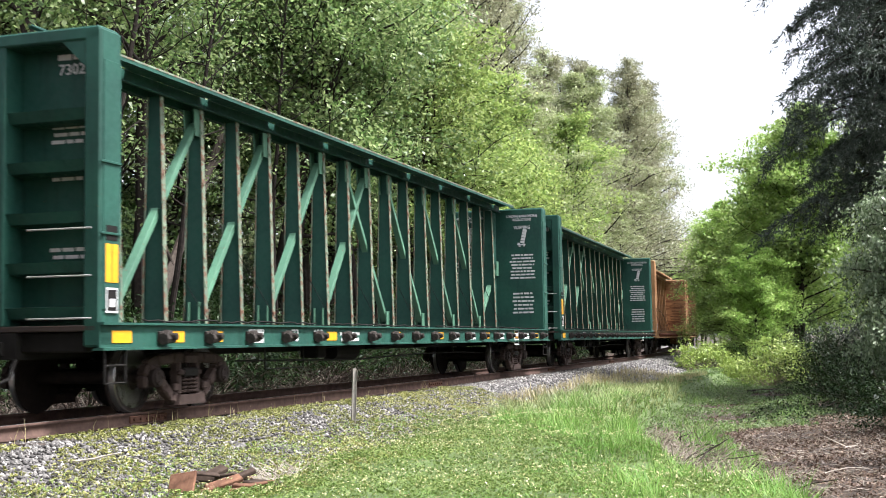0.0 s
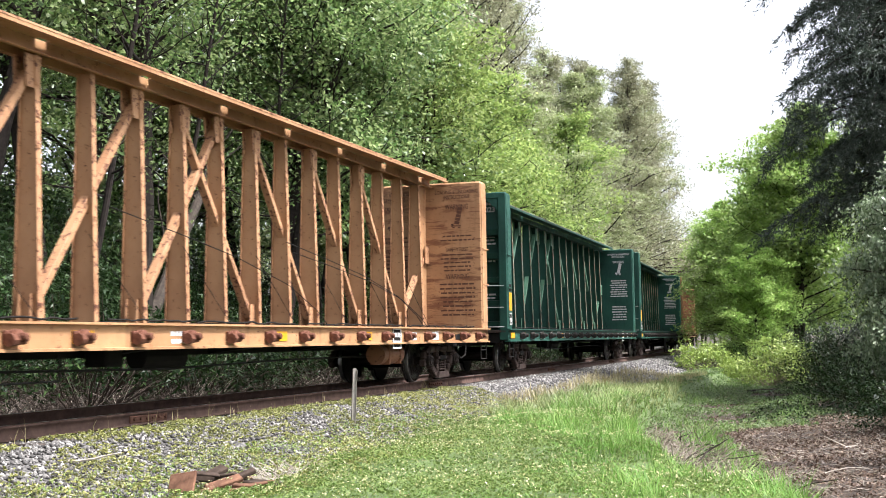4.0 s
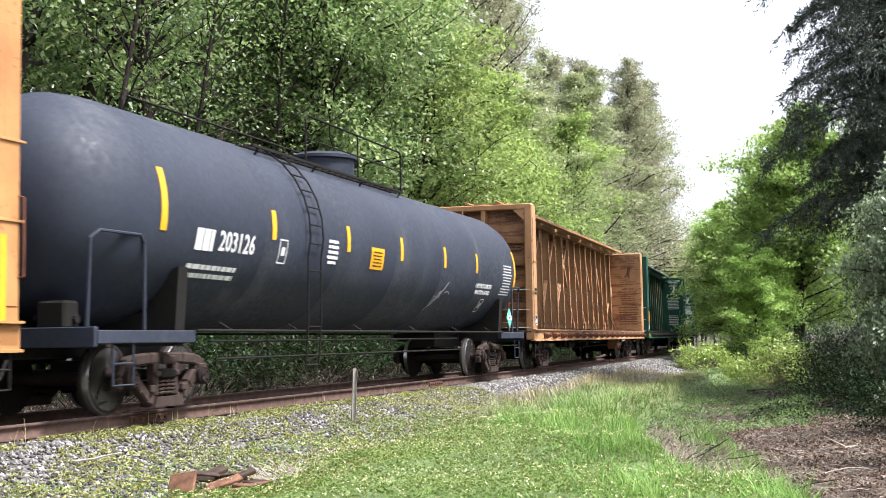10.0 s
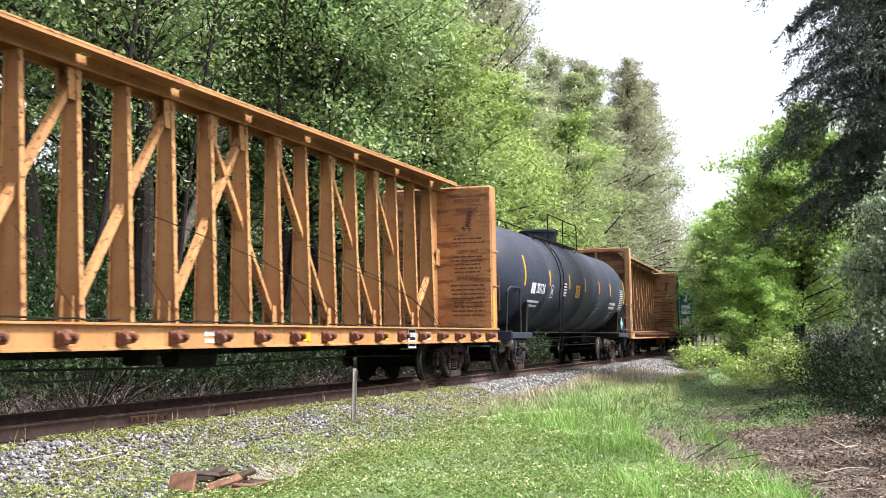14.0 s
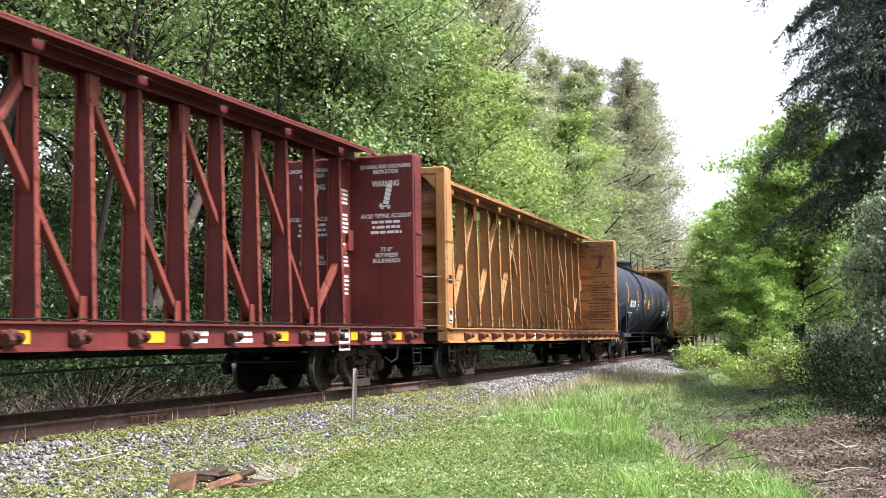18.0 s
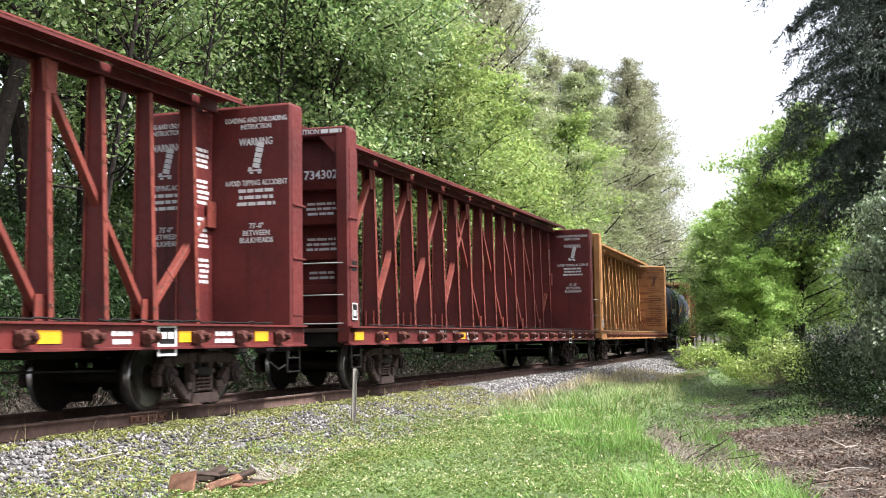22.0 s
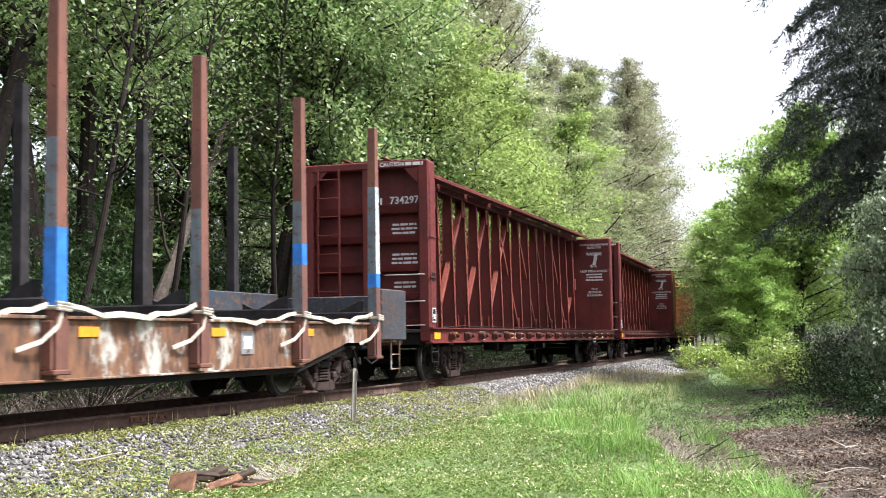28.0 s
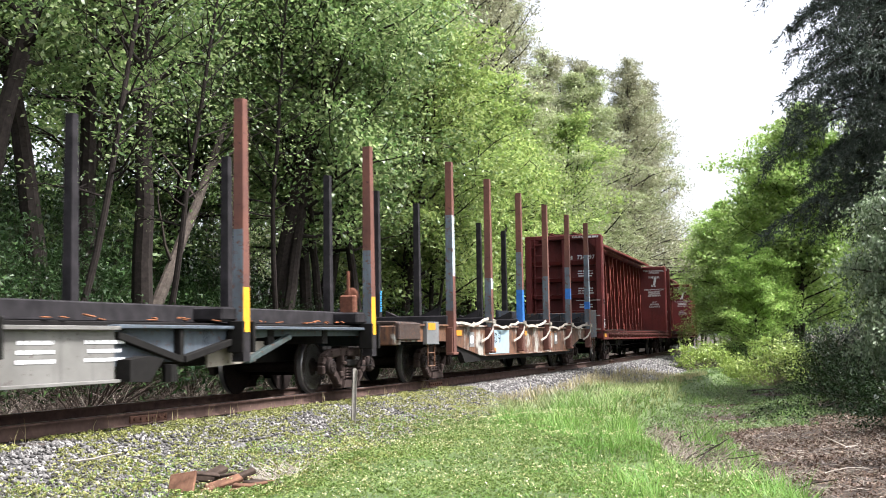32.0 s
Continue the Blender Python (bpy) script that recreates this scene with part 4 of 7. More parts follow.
def litter(name, n, s0, s1, w0, w1, length, r, mat, seed, label, category, tilt=0.2, keep=None):
    """Dead twigs lying about."""
    rnd = random.Random(seed)
    places = scatter(n, s0, s1, w0, w1, seed, keep)
    g = Geo()
    for x, y, z, k in places:
        a = rnd.uniform(0, 6.283)
        n_ = length * rnd.uniform(0.4, 1.3)
        branch(g, (x, y, z + 0.02), (math.cos(a), math.sin(a), rnd.uniform(-0.05, tilt)), n_, r * rnd.uniform(0.6, 1.4), r * 0.4, rnd, 0.25, 3, 3)
    me = bpy.data.meshes.new(name)
    me.from_pydata(g.v, [], g.f)
    me.materials.append(mat)
    return tagged(new(name, me), label, category, kind="stuff")


def soil_zone(s, w, x, y):
    return 1.0 if w > float(bank_edge(y)) + 0.1 + 0.3 * clump(x, y, 0.9, 2.0) else 0.0


def green_side(s, w, x, y):
    """Tall bright grass towards the clearing, in tufts; little of it where the flowering weeds grow."""
    k = min(1.0, max(0.0, (x - 2.0 + 0.06 * y + 0.9 * clump(x, y, 0.5, 35.0)) * 1.2 + 0.5))
    return lush(s, w, x, y) * (0.25 + 0.75 * k) * max(0.0, 0.75 + 1.5 * clump(x, y, 1.5, 31.0))


def flower_side(s, w, x, y):
    k = min(1.0, max(0.0, (2.0 - 0.06 * y - x - 0.9 * clump(x, y, 0.5, 35.0)) * 1.2 + 0.5))
    return lush(s, w, x, y) * (0.4 + 0.6 * k)


def weedy(s, w, x, y):
    """Weeds of the ditch: away from the camera, fewer towards the firs."""
    if w < float(bank_edge(y)) + (0.9 if y < 26 else -1.2) or y < 19:
        return 0.0
    return max(0.0, 0.45 + 1.3 * clump(x, y, 0.5, 21.0) - max(0.0, x - (0.225 if y < 26 else 0.29) * y) * 1.1) * min(1.0, (y - 18) / 5)


blades("grass", GRASS, scatter(34000, -33, -3, 2.4, 10.0, 11, green_side), 0.28, 0.010, 1.0, 12, "lush bright green spring grass on the verge", "grass", 3)
blades("grass_tufts", GRASS, scatter(900, -29, -8, 5.5, 9.6, 71, lambda s, w, x, y: green_side(s, w, x, y) if clump(x, y, 1.6, 41.0) > 0.3 else 0.0), 0.46, 0.013, 0.7, 72, "tall dark green tufts of grass", "grass", 14)
herbs("verge_weeds", HERB, scatter(21000, -33, -1, 2.5, 9.8, 51, flower_side), 0.085, 13, 0.028, 52, "low leafy weeds among the grass", "weeds", 0.11)
herbs("verge_flowers", FLOWER, scatter(6500, -33, -6, 2.6, 9.0, 53, lambda s, w, x, y: flower_side(s, w, x, y) * max(0, 0.5 + 0.7 * clump(x, y, 0.7, 33.0))), 0.10, 3, 0.018, 54, "tiny cream flowers on the weeds", "flowers", 0.20)
def ditch_patch(s, w, x, y):
    """A patch of taller grass on the slope of the ditch."""
    d = math.hypot((x - 4.75) / 0.75, (y - 22.3) / 2.6) + 0.5 * clump(x, y, 1.1, 45.0)
    return max(0.0, 1.15 - d)


blades("grass", GRASS, scatter(5200, -22, -11, 4.5, 10.0, 85, ditch_patch), 0.34, 0.013, 0.7, 86, "patch of taller grass in the ditch", "grass", 3)
blades("grass", OLIVE, scatter(9000, -17, -2, 2.9, 6.0, 83, lambda s, w, x, y: 0.9 if w < float(bank_edge(y)) + 0.1 and w > 3.0 + 0.5 * clump(x, y, 0.8, 1.0) else 0.0), 0.27, 0.014, 0.8, 84, "olive green grass at the far end of the verge", "grass", 2)
blades("grass", GRASS, scatter(8000, -16, 24, 3.6, 11.0, 13, lambda s, w, x, y: weedy(s, w, x, y) * 1.1), 0.26, 0.016, 0.7, 14, "patchy green grass by the ditch", "grass", 2)
herbs("ditch_weeds", DITCH_LEAF, scatter(19000, -22, 22, 3.6, 13, 55, weedy), 0.12, 8, 0.045, 56, "scattered green weeds on the bare soil", "weeds", 0.10)
herbs("shade_weeds", LEAF_SHADED, scatter(6000, -12, 45, 7.5, 16.0, 57), 0.2, 9, 0.055, 58, "low undergrowth at the wood's edge, coloured dark for shade", "weeds", 0.1)
blades("dry_grass", DRY_GRASS, scatter(4200, -14, 9, 2.4, 4.8, 15, lambda s, w, x, y: 0.0 if lush(s, w, x, y) > 0.3 else max(0, 0.55 + 1.0 * clump(x, y, 0.6, 3.0))), 0.36, 0.012, 0.4, 16, "tufts of tan dry grass beside the ballast", "dry grass", 2)
herbs("stonecrop", MOSS, scatter(11500, -33, -13, 0.95, 4.6, 17, lambda s, w, x, y: max(0, 0.4 + 0.9 * clump(x, y, 1.3, 6.0) + 0.08 * (w - 2.2))), 0.05, 7, 0.03, 18, "low yellow-green stonecrop among the stones", "ground plant", 0.055, 0.35)
herbs("stonecrop", HERB, scatter(3500, -33, -16, 2.4, 4.8, 19), 0.05, 5, 0.03, 20, "small green weeds among the stones", "ground plant", 0.05, 0.4)
herbs("leaf_litter", DEAD_LEAF, scatter(12000, -30, 30, 5.6, 15.0, 59, soil_zone), 0.12, 4, 0.06, 60, "dead brown leaves on the bare soil", "leaf litter", 0.015, 0.1)
herbs("leaf_litter", LITTER_SHADED, scatter(9000, -28, 40, -9.0, -2.6, 61), 0.14, 4, 0.07, 62, "dead brown leaves behind the track, coloured dark for shade", "leaf litter", 0.02, 0.15)
def bank_zone(s, w, x, y):
    """The raw edge of the grassy bank."""
    d = w - float(bank_edge(y))
    return 1.0 if 0.0 < d < 1.3 and 13.0 < y < 25 else 0.0


litter("root_tangle", 3000, -26, -12, 5.5, 10.5, 0.5, 0.011, TWIG, 406, "exposed roots and dead stalks along the ditch bank", "roots", 0.6, bank_zone)
litter("root_tangle", 330, -26, -12, 5.5, 10.5, 0.7, 0.017, BARK, 410, "thick exposed roots along the ditch bank", "roots", 0.5, bank_zone)
herbs("leaf_litter", DEAD_LEAF, scatter(11000, -27, -8, 6.2, 12.5, 63, soil_zone), 0.10, 5, 0.045, 64, "small dead leaves and bark scraps on the soil", "leaf litter", 0.02, 0.15)
litter("dead_stalks", 3400, -26, -12, 5.5, 10.5, 0.4, 0.006, TWIG_PALE, 409, "bleached dead stalks along the ditch bank", "stalks", 0.6, bank_zone)
litter("dead_twigs", 3800, -30, 10, 6.0, 13.5, 0.34, 0.005, TWIG, 401, "dead twigs scattered on the bare soil", "twigs", 0.25, soil_zone)
litter("dead_twigs", 2600, -29, -6, 6.0, 12.5, 0.30, 0.005, TWIG_PALE, 404, "bleached dead twigs on the bare soil", "twigs", 0.3, soil_zone)
litter("fallen_branches", 26, -28, -10, 7.2, 12.5, 1.0, 0.016, TWIG_PALE, 403, "fallen dead branches in the ditch", "branches", 0.02, soil_zone)
litter("dead_brambles", 4200, -27, 16, -6.2, -3.0, 0.9, 0.007, CANE_SHADED, 402, "tangle of dead brambles behind the track", "brambles", 1.4)
blades("rail_weeds", DRY_GRASS, scatter(34, -31, -13, 0.86, 1.25, 81), 0.24, 0.007, 0.35, 82, "thin dry weed stalks beside the rail", "weeds", 2)
litter("dead_brambles", 700, -27, 16, -6.0, -3.2, 0.9, 0.006, TWIG_PALE, 405, "bleached bramble canes behind the track", "brambles", 1.2)

for x, y, n, turn in ((11.7, 54.6, 1.6, 6), (12.9, 47.6, 2.4, -8), (11.6, 44.5, 1.6, 25)):
    lg = Geo()
    branch(lg, (-n / 2, 0, 0), (1, 0, 0), n, 0.075, 0.05, random.Random(int(x * 10)), 0.06, 4, 8)
    o = new("fallen_log", lg.mesh("fallen_log", BARK_DARK))
    o.matrix_basis = Matrix.Translation((x, y, ground_z(x, y) + 0.06)) @ Matrix.Rotation(radians(turn), 4, "Z")
    tagged(o, "short dark fallen log by the bushes", "log", "fallen logs")

# ---- marker post and scrap wood ----
p = plan(-21.86, 2.42)
marker = thing("marker_post", "thin weathered grey steel marker post in the ballast", "post")
marker.location = (p.x, p.y, ground_z(p.x, p.y))
marker.rotation_euler = (0, 0.03, 0.4)
g = Geo()
g.slab([(-0.03, -0.2), (0.03, -0.2), (0.03, 0.84), (0.02, 0.86), (-0.02, 0.86), (-0.03, 0.84)], -0.004, 0.004)
g.box(-0.034, -0.026, -0.03, 0.004, -0.2, 0.84, 0.002)
g.box(0.026, 0.034, -0.03, 0.004, -0.2, 0.84, 0.002)
part("flanged_bar", g, plain("weathered_zinc", (0.26, 0.24, 0.21), 0.7, 0.3, 0.3, 10), marker)
OLD_WOOD = plain("rotten_reddish_wood", (0.125, 0.066, 0.042), 0.95, 0, 0.5, 9)
DARK_WOOD = plain("rotten_dark_wood", (0.05, 0.036, 0.028), 0.95, 0, 0.5, 9)
# place, height over the ground, size, turns about z, y and x
scrap_rows = ((-2.93, 13.35, 0.13, 0.32, 0.26, 0.035, -16, -10, 55, 0), (-2.42, 13.62, 0.13, 0.42, 0.13, 0.05, 30, -14, 22, 0), (-2.22, 13.75, 0.17, 0.36, 0.11, 0.05, 24, -20, 10, 1), (-2.0, 13.75, 0.10, 0.52, 0.12, 0.06, -10, 3, 12, 1), (-2.75, 13.95, 0.13, 0.38, 0.16, 0.07, 12, 6, -10, 1), (-2.62, 14.05, 0.20, 0.22, 0.14, 0.06, 50, -18, 14, 1), (-2.1, 13.5, 0.07, 0.26, 0.10, 0.07, -8, 2, 6, 0), (-2.55, 13.5, 0.06, 0.24, 0.16, 0.05, 70, 6, 8, 1), (-2.3, 13.4, 0.05, 0.3, 0.09, 0.05, 8, -4, 0, 0),
              (-2.7, 13.75, 0.22, 0.30, 0.08, 0.03, 34, 8, 20, 1), (-2.45, 13.85, 0.19, 0.26, 0.07, 0.035, -20, -9, 8, 1), (-1.9, 13.55, 0.10, 0.34, 0.06, 0.03, 18, -6, 10, 0), (-1.78, 13.8, 0.06, 0.40, 0.07, 0.03, -14, 2, 4, 1), (-2.6, 13.35, 0.08, 0.20, 0.06, 0.04, 48, -10, 12, 0), (-2.15, 13.9, 0.16, 0.22, 0.05, 0.03, 62, 12, 10, 0), (-2.85, 13.6, 0.16, 0.18, 0.09, 0.03, 80, 16, 20, 1))
for x, y, up, a, b, c, turn, nod, tip, dark in scrap_rows:
    x, y = -2.30 + 0.72 * (x + 2.5), y - 0.92
    ob = Geo().box(-a / 2, a / 2, -b / 2, b / 2, -c / 2, c / 2, 0.010).mesh("scrap_wood", DARK_WOOD if dark else OLD_WOOD)
    o = new("scrap_wood", ob)
    o.matrix_basis = Matrix.Translation((x, y, ground_z(x, y) + up)) @ Matrix.Scale(0.92, 4) @ Euler((radians(tip), radians(nod), radians(turn))).to_matrix().to_4x4()
    tagged(o, "rotten dark board on the stones" if dark else "broken piece of rotten reddish wood on the stones", "wood", "scrap wood pieces")
lg = Geo()
branch(lg, (0, 0, 0), (1, 0.1, 0), 0.55, 0.014, 0.008, random.Random(5), 0.1, 4, 6)
o = new("dead_stick", lg.mesh("dead_stick", TWIG_PALE))
o.location = (-3.85, 12.7, ground_z(-3.85, 12.7) + 0.03)
tagged(o, "bleached dead stick lying on the stones", "stick")
litter("grey_sticks", 150, -27.7, -26.7, 3.45, 3.95, 0.30, 0.009, TWIG_PALE, 407, "heap of grey sticks beside the scrap wood", "sticks", 0.8)
# leaning trunk behind the track
leaning = thing("leaning_tree", "leaning bare maple trunk behind the track", "tree", "old maples")
leaning.location = (-8.2, 31.8, 0.3)
g = Geo()
lr = random.Random(3)
trunk_pts = branch(g, (0, 0, -0.5), (1.57, 5.0, 6.8), 11.0, 0.20, 0.10, lr, 0.05, 8, 9)
for k in (3, 5, 6, 7):
    branch(g, trunk_pts[k], (lr.uniform(-1, 1), lr.uniform(-0.5, 1), 0.8), 2.5, 0.06, 0.012, lr, 0.2, 4, 6)
part("trunk", g, BARK, leaning)

# ---- running gear ----
def wheelset_mesh():
    """An axle with two flanged wheels, and one with their polished treads."""
    body, tread = Geo(), Geo()
    for s in (1, -1):
        body.lathe([(s * 0.665, 0.10), (s * 0.665, 0.478), (s * 0.70, 0.478), (s * 0.712, 0.452)], "y", 28)
        body.lathe([(s * 0.80, 0.448), (s * 0.805, 0.40), (s * 0.775, 0.385), (s * 0.76, 0.20), (s * 0.80, 0.16), (s * 0.81, 0.10)], "y", 28)
        body.rod((0, s * 0.78, 0), (0, s * 1.10, 0), 0.085, 0.08, 12)
        body.lathe([(s * 1.0, 0.085), (s * 1.0, 0.13), (s * 1.16, 0.13), (s * 1.18, 0.105), (s * 1.20, 0.10), (s * 1.205, 0.02)], "y", 16)
        for k in range(3):
            a = 2 * math.pi * k / 3
            body.box(-0.018, 0.018, s * 1.20, s * 1.22, -0.018, 0.018, 0.004, Matrix.Translation((0.06 * math.cos(a), 0, 0.06 * math.sin(a))))
        tread.lathe([(s * 0.712, 0.452), (s * 0.72, 0.457), (s * 0.795, 0.452), (s * 0.80, 0.446)], "y", 28)
    body.rod((0, -0.68, 0), (0, 0.68, 0), 0.085, n=12)
    return body.mesh("wheelset", WHEEL, True), tread.mesh("tread", TREAD, True)


def side_frame_mesh(s):
    """A cast side frame: bowed top member, sloping tension members round two windows, spring seat and journal jaws."""
    g = Geo()
    y0, y1 = s * 0.98, s * 1.12

    def limb(points, wide, grow=0.0):
        """A bowed member of rounded section along the points (x, z)."""
        for (xa, za), (xb, zb) in zip(points, points[1:]):
            g.beam((xa, (y0 + y1) / 2, za), (xb, (y0 + y1) / 2, zb), wide, abs(y1 - y0) + grow, (0, 1, 0), 0.025)
    limb([(-1.0, 0.60), (-0.78, 0.675), (-0.4, 0.70), (0.0, 0.705), (0.4, 0.70), (0.78, 0.675), (1.0, 0.60)], 0.15)
    for e in (1, -1):
        limb([(e * 0.97, 0.62), (e * 0.80, 0.50), (e * 0.60, 0.33), (e * 0.42, 0.19), (e * 0.26, 0.13)], 0.15)
        limb([(e * 0.25, 0.66), (e * 0.24, 0.20)], 0.11)
        limb([(e * 1.02, 0.62), (e * 1.09, 0.48), (e * 1.07, 0.32)], 0.09)
        limb([(e * 0.76, 0.52), (e * 0.73, 0.34)], 0.08)
        g.box(e * 0.80, e * 0.98, s * 0.97, s * 1.15, 0.53, 0.62, 0.02)
        g.box(e * 0.33, e * 0.45, s * 1.10, s * 1.16, 0.26, 0.36, 0.015)
    g.slab([(-0.36, 0.07), (0.36, 0.07), (0.32, 0.20), (-0.32, 0.20)], s * 0.93, s * 1.17)
    g.box(-0.30, 0.30, s * 0.97, s * 1.15, 0.46, 0.54, 0.02)
    g.box(-0.16, 0.16, s * 1.10, s * 1.17, 0.62, 0.74, 0.02)
    return g.mesh("side_frame", TRUCK)


def spring_mesh(s):
    """Coil springs of one side, as wound rods."""
    g = Geo()
    for cx in (-0.14, 0.0, 0.14):
        pts = []
        for i in range(37):
            a = 2 * math.pi * i / 8
            pts.append((cx + 0.062 * math.cos(a), s * 1.08 + 0.062 * math.sin(a), 0.215 + 0.225 * i / 36))
        g.pipe(pts, 0.017, 5)
    return g.mesh("coil_spring", TRUCK)


def bolster_mesh():
    g = Geo()
    g.box(-0.19, 0.19, -1.16, 1.16, 0.44, 0.56, 0.02)
    g.box(-0.17, 0.17, -0.6, 0.6, 0.50, 0.68, 0.02)
    for e in (1, -1):
        g.box(e * 0.42 - 0.03, e * 0.42 + 0.03, -0.72, 0.72, 0.30, 0.40, 0.01)
        for s in (1, -1):
            g.box(e * 0.36, e * 0.44, s * 0.66, s * 0.80, 0.22, 0.52, 0.02)
    return g.mesh("bolster", STEEL_DARK)


WHEELSET, TREADS = wheelset_mesh()
SIDE_FRAMES = {s: side_frame_mesh(s) for s in (1, -1)}
SPRINGS = {s: spring_mesh(s) for s in (1, -1)}
BOLSTER = bolster_mesh()
AXLES = []          # every rolling wheelset with its car's place in the train
TRAIN = []          # every car with its place and half its truck spacing


def truck(car, x):
    t = part("truck", BOLSTER, None, car, at=pose(x, 0, 0))
    for s in (1, -1):
        part("side_frame", SIDE_FRAMES[s], None, t)
        part("coil_spring", SPRINGS[s], None, t)
    for e in (1, -1):
        a = part("wheelset", WHEELSET, None, t, at=pose(e * 0.89, 0, 0.457))
        a.data = AXLE_MESH
    return t


def axle_mesh():
    """The wheelset and its treads as one mesh with two materials."""
    bm = bmesh.new()
    bm.from_mesh(WHEELSET)
    n = len(bm.faces)
    bm.from_mesh(TREADS)
    bm.faces.ensure_lookup_table()
    for f in bm.faces[n:]:
        f.material_index = 1
    me = bpy.data.meshes.new("wheelset")
    bm.to_mesh(me)
    bm.free()
    me.materials.append(WHEEL)
    me.materials.append(TREAD)
    return me


AXLE_MESH = axle_mesh()


def coupler(car, x, e):
    g = Geo()
    g.box(x - e * 0.55, x - e * 0.02, -0.12, 0.12, 0.74, 0.96, 0.03)
    g.box(x - e * 0.05, x + e * 0.30, -0.075, 0.075, 0.78, 0.92, 0.02)
    g.box(x + e * 0.26, x + e * 0.52, -0.15, 0.13, 0.70, 0.98, 0.04)
    part("coupler", g, STEEL_DARK, car)
    h = Geo()
    h.pipe([(x, -0.3, 0.72), (x + e * 0.15, -0.32, 0.5), (x + e * 0.42, -0.28, 0.42), (x + e * 0.58, -0.2, 0.55)], 0.022)
    part("air_hose", h, STEEL_DARK, car)


def sill_step(car, x, y, mat, z=0.85, drop=0.5):
    g = Geo()
    s = 1 if y > 0 else -1
    g.pipe([(x - 0.22, y, z), (x - 0.22, y, z - drop), (x + 0.22, y, z - drop), (x + 0.22, y, z)], 0.017, 6)
    g.rod((x - 0.22, y, z - drop * 0.5), (x + 0.22, y, z - drop * 0.5), 0.013, n=6)
    part("sill_step", g, mat, car)


# ---- centre-beam lumber cars ----
POSTS = [e * (0.6 + 1.2 * i) for i in range(9) for e in (-1, 1)]
INNER, OUTER, HALF = 10.92, 11.36, 1.43      # faces of the end walls, half the width
TOP, DECK = 4.68, 1.12


def post_mesh(mat, edge):
    """A tapered web across the car with a flange and bolts on either edge."""
    b, t = 0.185, 0.10
    web, rim = Geo(), Geo()
    web.sheet([(-b, DECK), (b, DECK), (t, TOP - 0.1), (-t, TOP - 0.1)], -0.012, 0.012)
    for s in (1, -1):
        rim.add([(x, s * (y + d), z) for y, z in ((b, DECK), (t, TOP - 0.1)) for x, d in ((-0.05, 0), (0.05, 0), (0.05, 0.012), (-0.05, 0.012))],
                [(0, 1, 2, 3), (7, 6, 5, 4), (0, 4, 5, 1), (1, 5, 6, 2), (2, 6, 7, 3), (3, 7, 4, 0)])
        for k in range(8):
            z = DECK + 0.25 + k * 0.4
            y = b + (t - b) * (z - DECK) / (TOP - 0.1 - DECK) + 0.012
            rim.box(-0.03, 0.03, s * y, s * (y + 0.014), z, z + 0.05, 0.003)
    n = len(web.f)
    web.add(rim.v, rim.f)
    me = web.mesh("post", mat)
    me.materials.append(edge)
    for p in me.polygons:
        p.material_index = 0 if p.index < n else 1
    return me


def brace_mesh(x0, z0, x1, z1, mat):
    """A channel-shaped diagonal between two posts, with gusset plates."""
    g = Geo()
    g.beam((x0, 0, z0), (x1, 0, z1), 0.10, 0.13, (0, 1, 0))
    for x, z in ((x0, z0), (x1, z1)):
        u = 1 if z > 3 else -1
        g.slab([(x - 0.16, z + u * 0.22), (x + 0.16, z + u * 0.22), (x + 0.13, z - u * 0.2), (x - 0.13, z - u * 0.2)], -0.10, -0.08)
        g.slab([(x - 0.16, z + u * 0.22), (x + 0.16, z + u * 0.22), (x + 0.13, z - u * 0.2), (x - 0.13, z - u * 0.2)], 0.08, 0.10)
    return g.mesh("diagonal_brace", mat)


def chord_mesh(mat):
    """The wide top chord: a plate with turned-down lips over a box, with slots beside the posts."""
    g = Geo()
    L, T = INNER - 0.02, TOP + 0.09
    for s in (1, -1):
        g.sheet([(s * 0.22, T - 0.012), (s * 0.58, T - 0.012), (s * 0.58, T), (s * 0.22, T)], -L, L)
        g.sheet([(s * 0.56, T - 0.075), (s * 0.58, T - 0.075), (s * 0.58, T - 0.012), (s * 0.56, T - 0.012)], -L, L)
        g.box(-L, L, s * 0.13, s * 0.15, T - 0.20, T - 0.012, 0.004)
        g.box(-L, L, s * 0.13, s * 0.20, T - 0.20, T - 0.18, 0.006)
        edges = [-L]
        for p in sorted(POSTS)[1::2]:
            edges += [p - 0.10, p + 0.12]
        edges.append(L)
        for a, b in zip(edges[::2], edges[1::2]):
            g.sheet([(s * 0.15, T - 0.012), (s * 0.22, T - 0.012), (s * 0.22, T), (s * 0.15, T)], a, b)
    g.box(-L, L, -0.13, 0.13, T - 0.05, T - 0.01, 0.004)
    return g.mesh("top_chord", mat)


def winch_mesh(mat):
    g = Geo()
    g.box(-0.16, 0.12, -0.05, 0.0, -0.07, 0.07, 0.01)
    g.lathe([(-0.02, 0.09), (-0.10, 0.085), (-0.12, 0.05), (-0.20, 0.045), (-0.21, 0.03)], "y", 10)
    g.lathe([(-0.16, 0.03), (-0.16, 0.075), (0.02, 0.05), (0.10, 0.05), (0.10, 0.02)], "x", 8, (0, -0.09, -0.03))
    return g.mesh("winch", mat)


